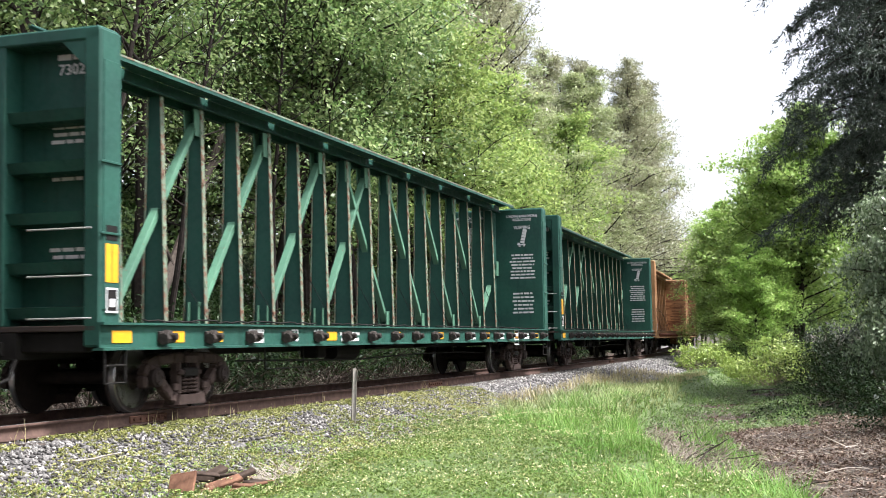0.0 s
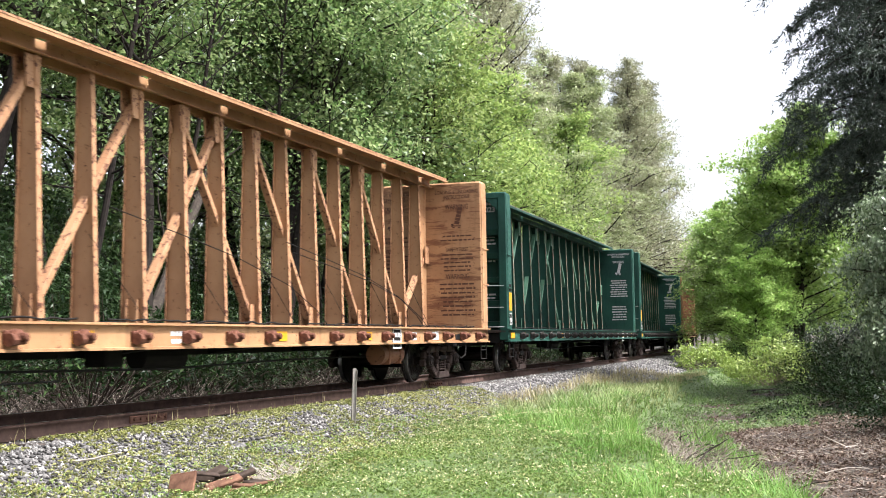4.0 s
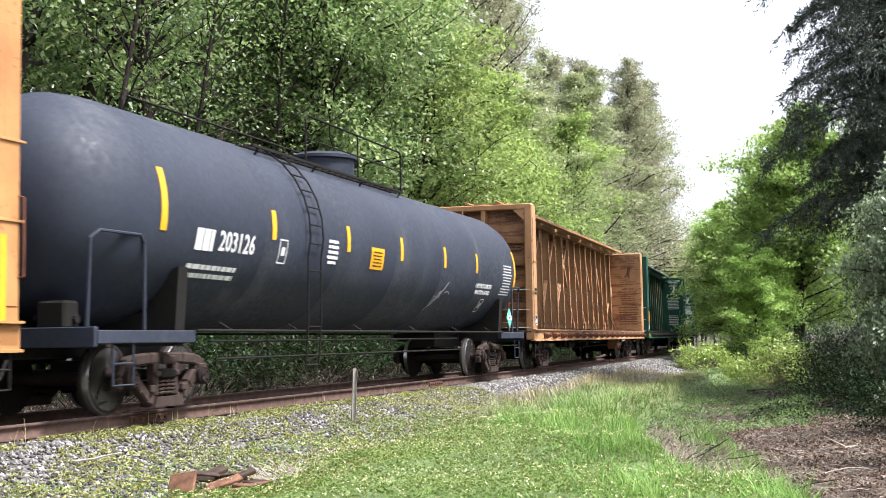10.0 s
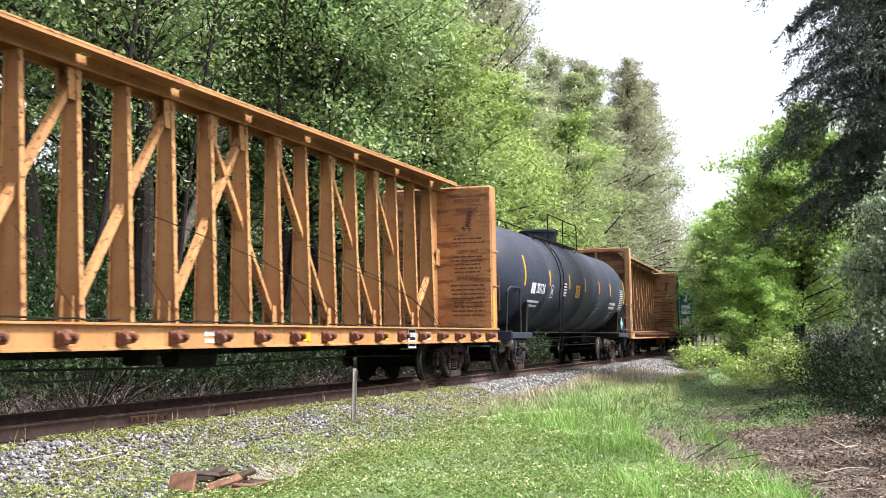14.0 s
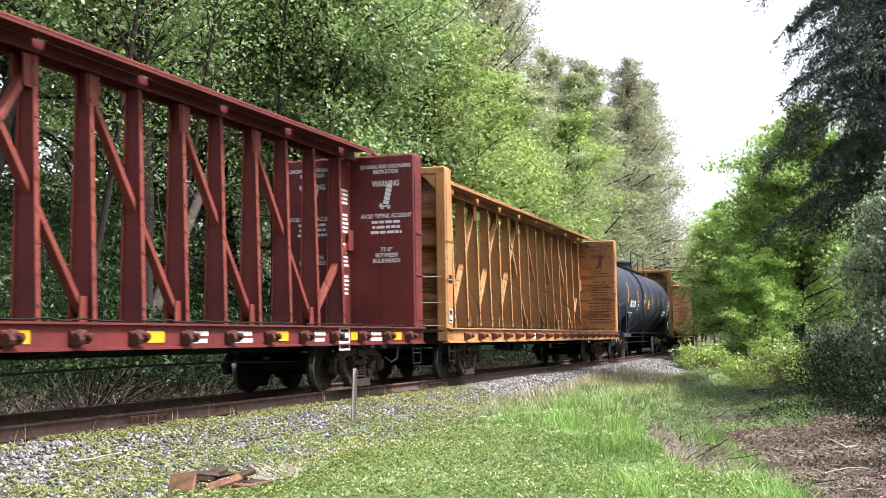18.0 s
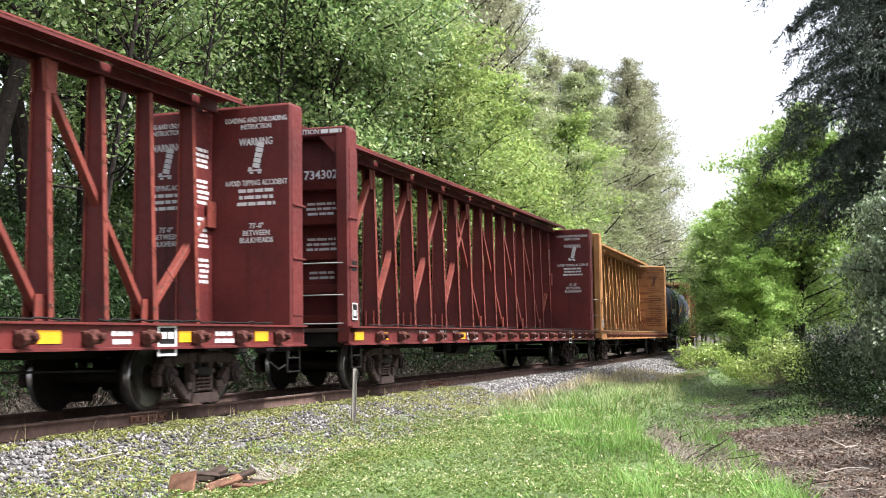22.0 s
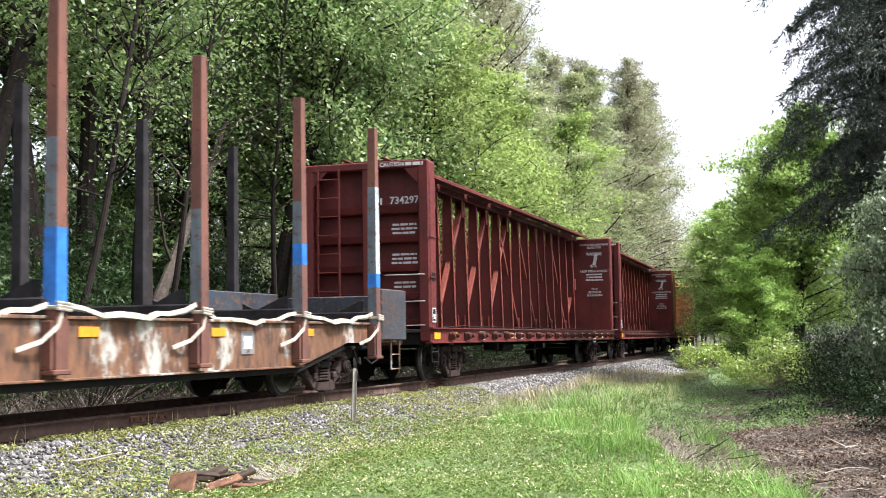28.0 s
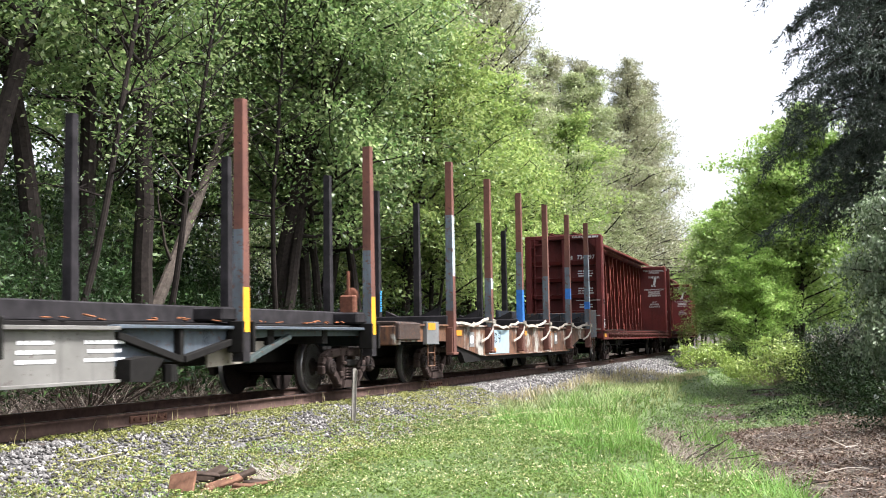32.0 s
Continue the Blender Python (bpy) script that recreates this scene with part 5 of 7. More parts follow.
def end_wall(car, e, mat, top_mat):
    """The wall at one end: a sheet towards the load, and outside it side posts, ribs, a top rail and a ladder."""
    xi, xo = e * INNER, e * OUTER
    g = Geo()
    g.box(xi, xi + e * 0.04, -HALF + 0.02, HALF - 0.02, DECK, TOP - 0.03, 0.01)
    wall = part("end_wall", g, ORANGE_WALL if mat is ORANGE else GOLD_WALL if mat is YELLOW_ORANGE else mat, car)
    for s in (1, -1):
        g = Geo()
        g.box(xi + e * 0.002, xo, s * (HALF - 0.24), s * HALF, 0.86, TOP - 0.02, 0.03)
        g.box(xi + e * 0.03, xo - e * 0.05, s * HALF, s * (HALF + 0.012), 1.3, TOP - 0.4, 0.004)
        part("corner_post", g, mat, wall)
        g = Geo()
        y = s * (HALF - 0.24)
        g.sheet([(y, TOP - 0.14), (y - s * 0.34, TOP - 0.14), (y, TOP - 0.48)], xo - e * 0.05, xo - e * 0.03)
        part("corner_gusset", g, mat, wall)
    g = Geo()
    g.box(xi + e * 0.03, xo, -HALF + 0.02, HALF - 0.02, TOP - 0.16, TOP, 0.02)
    part("top_rail", g, top_mat, wall)
    for z in (1.24, 1.78, 2.38, 3.0, 3.62):
        g = Geo()
        g.add([(x, y, zz) for y in (-HALF + 0.24, HALF - 0.24) for x, zz in ((xi + e * 0.04, z - 0.06), (xo - e * 0.13, z - 0.03), (xo - e * 0.06, z + 0.10), (xi + e * 0.04, z + 0.12))],
              [(0, 1, 2, 3), (7, 6, 5, 4), (0, 4, 5, 1), (1, 5, 6, 2), (2, 6, 7, 3), (3, 7, 4, 0)])
        part("rib", g, mat, wall)
    g = Geo()
    g.box(xi + e * 0.04, xo - e * 0.02, -0.06, 0.06, DECK, TOP - 0.14, 0.01)
    part("middle_stiffener", g, mat, wall)
    g = Geo()
    s = -e
    ya, yb = s * (HALF - 0.36), s * (HALF - 0.84)
    for y in (ya, yb):
        g.box(xo - e * 0.03, xo + e * 0.02, y - 0.02, y + 0.02, 1.0, TOP - 0.1, 0.005)
    for k in range(9):
        g.rod((xo + e * 0.02, ya, 1.15 + 0.4 * k), (xo + e * 0.02, yb, 1.15 + 0.4 * k), 0.013, n=6)
    part("ladder", g, mat, wall)
    for y in (-0.55, 0.35):
        part("top_bracket", Geo().beam((xi + e * 0.05, y, TOP + 0.02), (xo - e * 0.05, y + 0.16, TOP + 0.09), 0.10, 0.03), mat, wall)
    if e < 0 and mat in (ORANGE, YELLOW_ORANGE):
        part("brake_shaft", Geo().rod((xo - 0.05, -0.72, 1.1), (xo - 0.05, -0.72, 2.62), 0.025, n=8), RUSTY, wall)
        part("brake_bracket", Geo().box(xo - 0.1, xo - 0.01, -0.79, -0.65, 2.56, 2.74, 0.015), RUSTY, wall)
    for z in (2.2, 3.05):
        for s in (1, -1):
            part("grab_iron", Geo().box(xi + e * 0.05, xo + e * 0.03, s * (HALF + 0.012), s * (HALF + 0.035), z - 0.015, z + 0.015, 0.004), mat, wall)
    return wall


def bars(wide, rows, high, gap, seed, mat, name="small_print"):
    """Lines of print too small to read, as plain bars in the xy plane."""
    r = random.Random(seed)
    g = Geo()
    if mat is not WHITE:
        high, gap = high * 0.7, gap + high * 0.3
    for k in range(rows):
        y = -k * (high + gap)
        n = wide * r.uniform(0.75, 1.0)
        x = -n / 2
        while x < n / 2 - 0.02:
            w = min(r.uniform(0.06, 0.2), n / 2 - x)
            g.box(x, x + w, y - high / 2, y + high / 2, 0, 0.003, 0.0005)
            x += w + 0.025
    return g.mesh(name, mat)


def tip_sign(mat):
    """A leaning stack over a car, drawn in flat shapes."""
    g = Geo()
    for i in range(5):
        m = Matrix.Rotation(radians(-13), 4, "Z") @ Matrix.Translation((0.0, 0.02 + 0.085 * i, 0))
        g.box(-0.062, 0.062, -0.037, 0.037, 0, 0.003, 0.0005, m)
    g.box(-0.15, 0.10, -0.07, -0.045, 0, 0.003, 0.0005)
    g.box(-0.14, -0.08, -0.045, 0.02, 0, 0.003, 0.0005, Matrix.Rotation(radians(12), 4, "Z"))
    g.box(-0.11, -0.05, -0.11, -0.08, 0, 0.003, 0.0005)
    g.box(0.03, 0.09, -0.11, -0.08, 0, 0.003, 0.0005)
    return g.mesh("tipping_sign", mat)


def facing_back(x, y, z):
    """Puts writing on a wall that faces the rear of the train."""
    return Matrix.Translation((x, y, z)) @ Matrix(((0, 0, -1, 0), (-1, 0, 0, 0), (0, 1, 0, 0), (0, 0, 0, 1)))


def facing_side(x, y, z):
    """Puts writing on the side towards the camera."""
    return Matrix.Translation((x, y, z)) @ Matrix(((1, 0, 0, 0), (0, 0, -1, 0), (0, 1, 0, 0), (0, 0, 0, 1)))


def load_rules(car, ink, style):
    """The loading rules on the load side of the front wall, either side of the beam."""
    x = INNER - 0.006
    for y in (-0.82, 0.82):
        rows = {
            "red": [(4.38, "LOADING AND UNLOADING\nINSTRUCTION", 0.115), (4.08, "WARNING", 0.17), (3.42, "AVOID TIPPING ACCIDENT", 0.125)],
            "orange": [(4.38, "LOADING & UNLOADING\nINSTRUCTIONS", 0.13), (4.08, "WARNING", 0.17), (3.05, "SAFETY FIRST", 0.13), (2.40, "WARNING", 0.17)],
            "green": [(4.40, "LOADING & UNLOADING\nINSTRUCTIONS", 0.11), (4.12, "WARNING", 0.14)],
        }[style]
        for z, text, size in rows:
            part("lettering", lettering(text, size, ink, squeeze=0.72), None, car, at=facing_back(x, y, z))
        tagged(part("tipping_sign", TIP[ink.name], None, car, at=facing_back(x, y, 3.68)), kind="stuff")
        if style == "red":
            part("small_print", bars(0.78, 3, 0.055, 0.05, 3, ink), None, car, at=facing_back(x, y, 3.30))
            part("lettering", lettering("73'-0\"\nBETWEEN\nBULKHEADS", 0.12, ink, squeeze=0.9), None, car, at=facing_back(x, y, 2.62))
        elif style == "orange":
            part("small_print", bars(0.9, 2, 0.05, 0.05, 4, ink), None, car, at=facing_back(x, y, 3.38))
            part("small_print", bars(0.85, 5, 0.05, 0.045, 5, ink), None, car, at=facing_back(x, y, 2.93))
            part("small_print", bars(0.95, 8, 0.055, 0.05, 6, ink), None, car, at=facing_back(x, y, 2.22))
        else:
            part("small_print", bars(0.8, 8, 0.045, 0.05, 7, ink), None, car, at=facing_back(x, y, 3.32))
            part("small_print", bars(0.75, 6, 0.05, 0.06, 8, ink), None, car, at=facing_back(x, y, 2.2))


TIP = {}
for ink in (WHITE, INK):
    TIP[ink.name] = tip_sign(ink)


def centre_beam(label, mat, edge, brace, ink, style, group):
    car = thing("lumber_car", label, "railcar", group)
    g = Geo()
    g.box(-OUTER, OUTER, -HALF + 0.06, HALF - 0.06, DECK - 0.07, DECK, 0.01)
    part("deck", g, DECK_DARK, car, "dark rusty steel deck")
    for s in (1, -1):
        g = Geo()
        o = HALF * s
        g.sheet([(o + s * 0.05, 0.82), (o + s * 0.05, 0.85), (o, 0.855), (o, DECK), (o + s * 0.06, DECK + 0.002), (o + s * 0.06, DECK + 0.03), (o - s * 0.12, DECK + 0.03), (o - s * 0.12, DECK - 0.002), (o - s * 0.03, DECK - 0.002), (o - s * 0.03, 0.85), (o - s * 0.10, 0.845), (o - s * 0.10, 0.82)], -OUTER, OUTER)
        part("side_sill", g, mat, car)
    g = Geo()
    g.slab([(-OUTER, 0.72), (OUTER, 0.72), (OUTER, DECK - 0.08), (-OUTER, DECK - 0.08)], -0.28, 0.28)
    part("centre_sill", g, STEEL_DARK, car)
    for x in (-8.75, -3.0, 0.0, 3.0, 8.75):
        g = Geo()
        g.sheet([(-HALF + 0.05, 0.86), (-0.3, 0.73), (0.3, 0.73), (HALF - 0.05, 0.86), (HALF - 0.05, 1.04), (-HALF + 0.05, 1.04)], x - 0.15, x + 0.15)
        part("crossbearer", g, STEEL_DARK, car)
    g = Geo()
    g.rod((-2.6, -0.55, 0.70), (-1.5, -0.55, 0.70), 0.16, n=14)
    g.box(-3.6, -3.2, -0.75, -0.4, 0.6, 0.86, 0.03)
    part("air_reservoir", g, STEEL_DARK, car)
    for pts in ([(-7.0, -0.9, 0.62), (-2.5, -0.95, 0.55), (1.2, -0.9, 0.6)], [(-6.6, -1.2, 0.80), (-6.6, -1.2, 0.48), (-5.2, -1.2, 0.48), (-5.2, -1.2, 0.80)], [(1.2, -0.9, 0.6), (4.2, -0.8, 0.60), (7.4, -0.6, 0.55)]):
        part("brake_rod", Geo().pipe(pts, 0.015), STEEL_DARK, car)
    pm = post_mesh(mat, edge)
    for x in POSTS:
        part("post", pm, None, car, at=pose(x, 0, 0))
    chord = part("top_chord", chord_mesh(mat), None, car)
    # thin strips in the lighter edge paint: wear plus a painted lit lip
    for s in (1, -1):
        g = Geo().sheet([(s * 0.5805, TOP + 0.066), (s * 0.586, TOP + 0.066), (s * 0.586, TOP + 0.094), (s * 0.5805, TOP + 0.094)], -INNER + 0.02, INNER - 0.02)
        part("chord_edge", g, edge, chord, "worn edge, coloured lighter as if lit")
    r = random.Random(17)
    for a, b in ((-10.4, -5.2), (-4.6, 0.6), (1.0, 5.4), (5.9, 10.3)):
        n = 26
        pts = [(a + (b - a) * i / n, -HALF + 0.02 + r.uniform(-0.05, 0.05), DECK + 0.045 + r.uniform(0.0, 0.035)) for i in range(n + 1)]
        part("cable", Geo().pipe(pts, 0.013, 5), STEEL_DARK, car, "slack dark cable lying along the sill")
    zt, zb = TOP - 0.34, DECK + 0.22
    for e in (1, -1):
        for a, b in ((-0.6, 1.8), (1.8, 4.2), (4.2, 6.6), (6.6, 9.0)):
            part("diagonal_brace", brace_mesh(e * (a + 0.06), zt, e * (b - 0.06), zb, brace), None, car)
        part("diagonal_brace", brace_mesh(e * 9.08, zb, e * (INNER - 0.12), 2.95, brace), None, car)
        end_wall(car, e, mat, mat)
        g = Geo()
        g.box(e * 10.21, e * (INNER - 0.002), -0.03, 0.03, DECK + 0.002, TOP - 0.11, 0.004)
        panel = part("end_panel", g, mat, car)
        if e > 0 and style == "red":
            for k, (z, n) in enumerate(((3.95, 4), (3.45, 5), (2.85, 6), (2.2, 5))):
                part("small_print", bars(0.5, n, 0.05, 0.035, 50 + k, ink), None, panel, at=facing_side(10.56, -0.0305, z))
        g = Geo()
        g.box(e * (OUTER - 0.10), e * (OUTER - 0.28), -HALF + 0.25, HALF - 0.25, 0.80, DECK - 0.072, 0.02)
        part("end_sill", g, STEEL_DARK, car)
        coupler(car, e * (OUTER + 0.03), e)
        for s in (1, -1):
            sill_step(car, e * (OUTER - 0.35), s * (HALF - 0.02), STEEL_DARK, 0.85, 0.42)
        truck(car, e * 8.75)
    wm = winch_mesh(RUSTY if ink is not WHITE else WINCH_RED if mat is RED else WINCH_DARK)
    for x in POSTS:
        part("winch", wm, None, car, at=pose(x + 0.25, -HALF, 0.98))
        part("winch", wm, None, car, at=pose(x - 0.25, HALF, 0.98, 0, 0, 180))
    for k in range(9):
        x = -9.4 + 2.4 * k
        cg = Geo()
        cg.pipe([(x + 0.6, -1.30, DECK + 0.05), (x, -0.50, 1.16), (x - 1.1, -0.27, 2.35)], 0.006, 5)
        part("cable", cg, STEEL_DARK, car, "thin dark steel cable")
    if ink is not WHITE:
        for up, back in ((0.0, 0.0), (-0.16, 0.25), (0.10, -5.5)):
            line = [(2.6, 2.66), (4.4, 2.45), (6.2, 2.22), (8.1, 1.86), (9.3, 1.45), (9.9, 1.12)]
            cg = Geo().pipe([(x + back, -0.30 - 0.012 * k, z + up * (1 - k / 5)) for k, (x, z) in enumerate(line)], 0.008, 5)
            part("cable", cg, STEEL_DARK, car, "slack dark steel cable")
    if mat is ORANGE:
        g = Geo().rod((5.2, -0.95, 0.62), (6.3, -0.95, 0.62), 0.2, n=18)
        for x in (5.45, 6.05):
            g.box(x - 0.02, x + 0.02, -1.16, -0.74, 0.42, 0.9, 0.01)
        part("air_reservoir", g, RUSTY_TANK, car, "rusty orange air reservoir")
    if mat is YELLOW_ORANGE:
        part("edge_strip", Geo().box(INNER + 0.1, INNER + 0.2, -HALF - 0.014, -HALF - 0.006, 1.14, 2.05, 0.002), YELLOW, car, "yellow edge strip")
        part("grab_iron", Geo().pipe([(OUTER - 0.05, -HALF - 0.01, 1.6), (OUTER - 0.05, -HALF - 0.08, 1.62), (OUTER - 0.05, -HALF - 0.08, 2.45), (OUTER - 0.05, -HALF - 0.01, 2.47)], 0.014, 6), RUSTY, car)
    load_rules(car, ink, style)
    return car


def plate(car, x, wide, high, mat, z=0.98, name="reflector"):
    g = Geo()
    g.box(x - wide / 2, x + wide / 2, -HALF - 0.008, -HALF - 0.001, z - high / 2, z + high / 2, 0.001)
    part(name, g, mat, car)


def car_marks(car, number, ink, yellows, whites, label_x):
    """Reflectors, stencils, the service panel and the number on the sill and the rear wall."""
    for x in yellows:
        plate(car, x, 0.42, 0.15, YELLOW)
    for x, w in whites:
        part("small_print", bars(w, 2, 0.06, 0.04, int(10 * abs(x)), WHITE), None, car, at=facing_side(x, -HALF - 0.002, 1.02))
    if label_x is not None:
        plate(car, label_x, 0.46, 0.40, STEEL_DARK, 0.93, "service_panel")
        g = Geo()
        for k, (x0, x1, z0, z1) in enumerate(((-0.17, 0.17, 0.15, 0.18), (-0.17, 0.17, -0.18, -0.15), (-0.17, -0.14, -0.15, 0.15), (0.14, 0.17, -0.15, 0.15), (-0.14, 0.14, -0.07, -0.04), (-0.11, -0.02, 0.02, 0.10), (0.02, 0.11, 0.02, 0.10))):
            g.box(label_x + 1.33 * x0, label_x + 1.33 * x1, -HALF - 0.014, -HALF - 0.009, 0.93 + 1.1 * z0, 0.93 + 1.1 * z1, 0.001)
        part("panel_border", g, WHITE, car)
    if number and ink is WHITE:
        a, b = number[:len(number) - 3], number[-3:]
        for x, text in ((-6.0, a), (-5.1, b)):
            part("lettering", lettering(text, 0.27, WHITE), None, car, at=facing_side(x, -HALF - 0.003, 0.985))
        part("owner_mark", bars(0.55, 1, 0.2, 0, 9, WHITE, "owner_mark"), None, car, at=facing_side(-7.35, -HALF - 0.003, 0.985))
    xr = -(INNER + OUTER) / 2
    for z0, z1, mat, nm in ((1.26, 1.56, STEEL_DARK, "service_panel"), (2.12, 2.30, STEEL_DARK, "slot_plate")):
        g = Geo()
        g.box(xr - 0.12, xr + 0.12, -HALF - 0.018, -HALF - 0.012, z0, z1, 0.001)
        part(nm, g, mat, car)
    g = Geo()
    for x0, x1, z0, z1 in ((-0.12, 0.12, 1.26, 1.285), (-0.12, 0.12, 1.535, 1.56), (-0.12, -0.10, 1.285, 1.535), (0.10, 0.12, 1.285, 1.535), (-0.05, 0.06, 1.33, 1.43)):
        g.box(xr + x0, xr + x1, -HALF - 0.022, -HALF - 0.018, z0, z1, 0.001)
    part("panel_border", g, WHITE, car)
    if ink is WHITE and len(number) == 5:
        for d in (-0.07, 0.07):
            g = Geo()
            g.box(xr + d - 0.06, xr + d + 0.06, -HALF - 0.02, -HALF - 0.012, 1.62, 2.08, 0.002)
            part("reflector", g, YELLOW, car)
    if number:
        six = len(number) == 6
        zn = 3.86 if six else 4.27
        part("lettering", lettering(number, 0.22 if six else 0.19, ink), None, car, at=facing_back(-INNER - 0.046 if not six else -OUTER + 0.26, -0.80, zn))
        if six:
            part("lettering", lettering("CAUTION", 0.12, ink), None, car, at=facing_back(-OUTER - 0.004, -0.62, TOP - 0.08))
            part("small_print", bars(0.45, 1, 0.07, 0.0, 61, ink), None, car, at=facing_back(-OUTER - 0.003, -1.12, TOP - 0.08))
            part("owner_mark", bars(0.36, 1, 0.14, 0.0, 2, ink, "owner_mark"), None, car, at=facing_back(-OUTER + 0.26, -0.12, zn))
            rows = ((3.36, 4), (2.72, 3), (2.12, 2))
        else:
            part("owner_mark", bars(0.5, 1, 0.07, 0.0, 2, ink, "owner_mark"), None, car, at=facing_back(-INNER - 0.046, -0.80, zn + 0.16))
            rows = ((3.56, 3), (2.92, 1), (2.05, 2))
        for z, n in rows:
            part("small_print", bars(0.6, n, 0.045, 0.045, int(z * 10), ink), None, car, at=facing_back(-INNER - 0.046, -0.75, z))
    for z in (1.20, 1.70, 2.26):
        part("grab_iron", Geo().rod((-OUTER - 0.04, -HALF + 0.1, z), (-OUTER - 0.04, -0.45, z), 0.012, n=6), HANDRAIL, car)


HANDRAIL = plain("worn_handrail", (0.34, 0.34, 0.32), 0.5, 0.3, 0.2)
RUSTY = plain("rusty_brown_fittings", (0.13, 0.055, 0.035), 0.8, 0.1, 0.4, 12)
RUSTY_TANK = paint("rusty_orange_tank", (0.24, 0.11, 0.055), (0.15, 0.065, 0.035), (0.06, 0.03, 0.02), 0.58)
WINCH_RED = plain("dark_red_brown_fittings", (0.07, 0.026, 0.02), 0.8, 0.1, 0.4, 12)
WINCH_DARK = plain("dark_oily_fittings", (0.035, 0.03, 0.026), 0.8, 0.1, 0.4, 12)
GREEN_EDGE = paint("worn_pale_green_edges", (0.17, 0.22, 0.15), (0.10, 0.14, 0.10), (0.13, 0.07, 0.045), 0.50)
GREEN_PALE = paint("faded_pale_green_paint", (0.085, 0.20, 0.125), (0.055, 0.13, 0.085), (0.12, 0.08, 0.05), 0.62)
# lighter copies of the body paints: worn edges, with lit flanges painted in
ORANGE_EDGE = paint("worn_lit_orange_paint", (0.44, 0.25, 0.13), (0.31, 0.16, 0.08), (0.10, 0.04, 0.024), 0.53)
GOLD_EDGE = paint("worn_lit_yellow_paint", (0.44, 0.24, 0.09), (0.31, 0.15, 0.055), (0.10, 0.04, 0.02), 0.54)
RED_EDGE = paint("worn_lit_red_paint", (0.185, 0.039, 0.025), (0.115, 0.024, 0.017), (0.07, 0.03, 0.02), 0.56)
G1, O1, TANK, O2, R1, R2, F1, F2 = -16.9, -41.5, -64.03, -86.55, -110.85, -135.4, -158.6, -180.07


def enter(car, u, half):
    car.matrix_basis = car_pose(u, 0.0, half)
    TRAIN.append((car, u, half))


green = centre_beam("dark green steel centre-beam lumber car, empty, on the track", GREEN, GREEN_EDGE, GREEN_PALE, WHITE, "green", "lumber cars of the train")
orange = centre_beam("weathered orange steel centre-beam lumber car, empty and rust-streaked", ORANGE, ORANGE_EDGE, ORANGE_EDGE, INK, "orange", "lumber cars of the train")
red = centre_beam("oxide red steel centre-beam lumber car, empty, white stencils", RED, RED_EDGE, RED_EDGE, WHITE, "red", "lumber cars of the train")
gold = centre_beam("faded yellow-orange steel centre-beam lumber car, empty and rusty", YELLOW_ORANGE, GOLD_EDGE, GOLD_EDGE, INK, "orange", "lumber cars of the train")
green_ahead = copy_thing(green, pose(0, 0, 0))
red_behind = copy_thing(red, pose(0, 0, 0))
orange_ahead = copy_thing(orange, pose(0, 0, 0))
orange_far = copy_thing(orange, pose(0, 0, 0))
CAR_Y = [-10.9, -9.65, -8.6, -4.55, -1.4, 1.3, 4.9, 7.8, 9.9]
for car, u, number, ink, lx in ((green, G1, "73023", WHITE, 7.7), (green_ahead, G1 + 24.5, "73018", WHITE, 7.7), (orange, O1, "73037", INK, 5.1), (gold, O2, "73031", INK, 5.1),
                                (red, R1, "734302", WHITE, 7.3), (red_behind, R2, "734297", WHITE, 7.3), (orange_ahead, G1 + 49, "", INK, 5.1), (orange_far, G1 + 73.5, "", INK, 5.1)):
    enter(car, u, 8.75)
    whites = [(-3.75, 0.95), (3.65, 0.6), (2.4, 0.5), (6.3, 0.5), (8.8, 0.6)] if ink is WHITE else [(6.1, 0.35), (9.4, 0.4), (-3.0, 0.4)]
    marks = CAR_Y if ink is WHITE else [-8.3, -5.1, 0.05, 3.6, 9.4] if car is gold else [-8.3, -5.1, 0.05, 3.6]
    car_marks(car, number, ink, marks, whites, lx)
    if ink is INK and car is not gold:
        plate(car, 7.4, 0.42, 0.17, WHITE, 0.98, "pale_label")
        plate(car, 8.95, 0.34, 0.12, STEEL_DARK, 0.95, "junction_box")


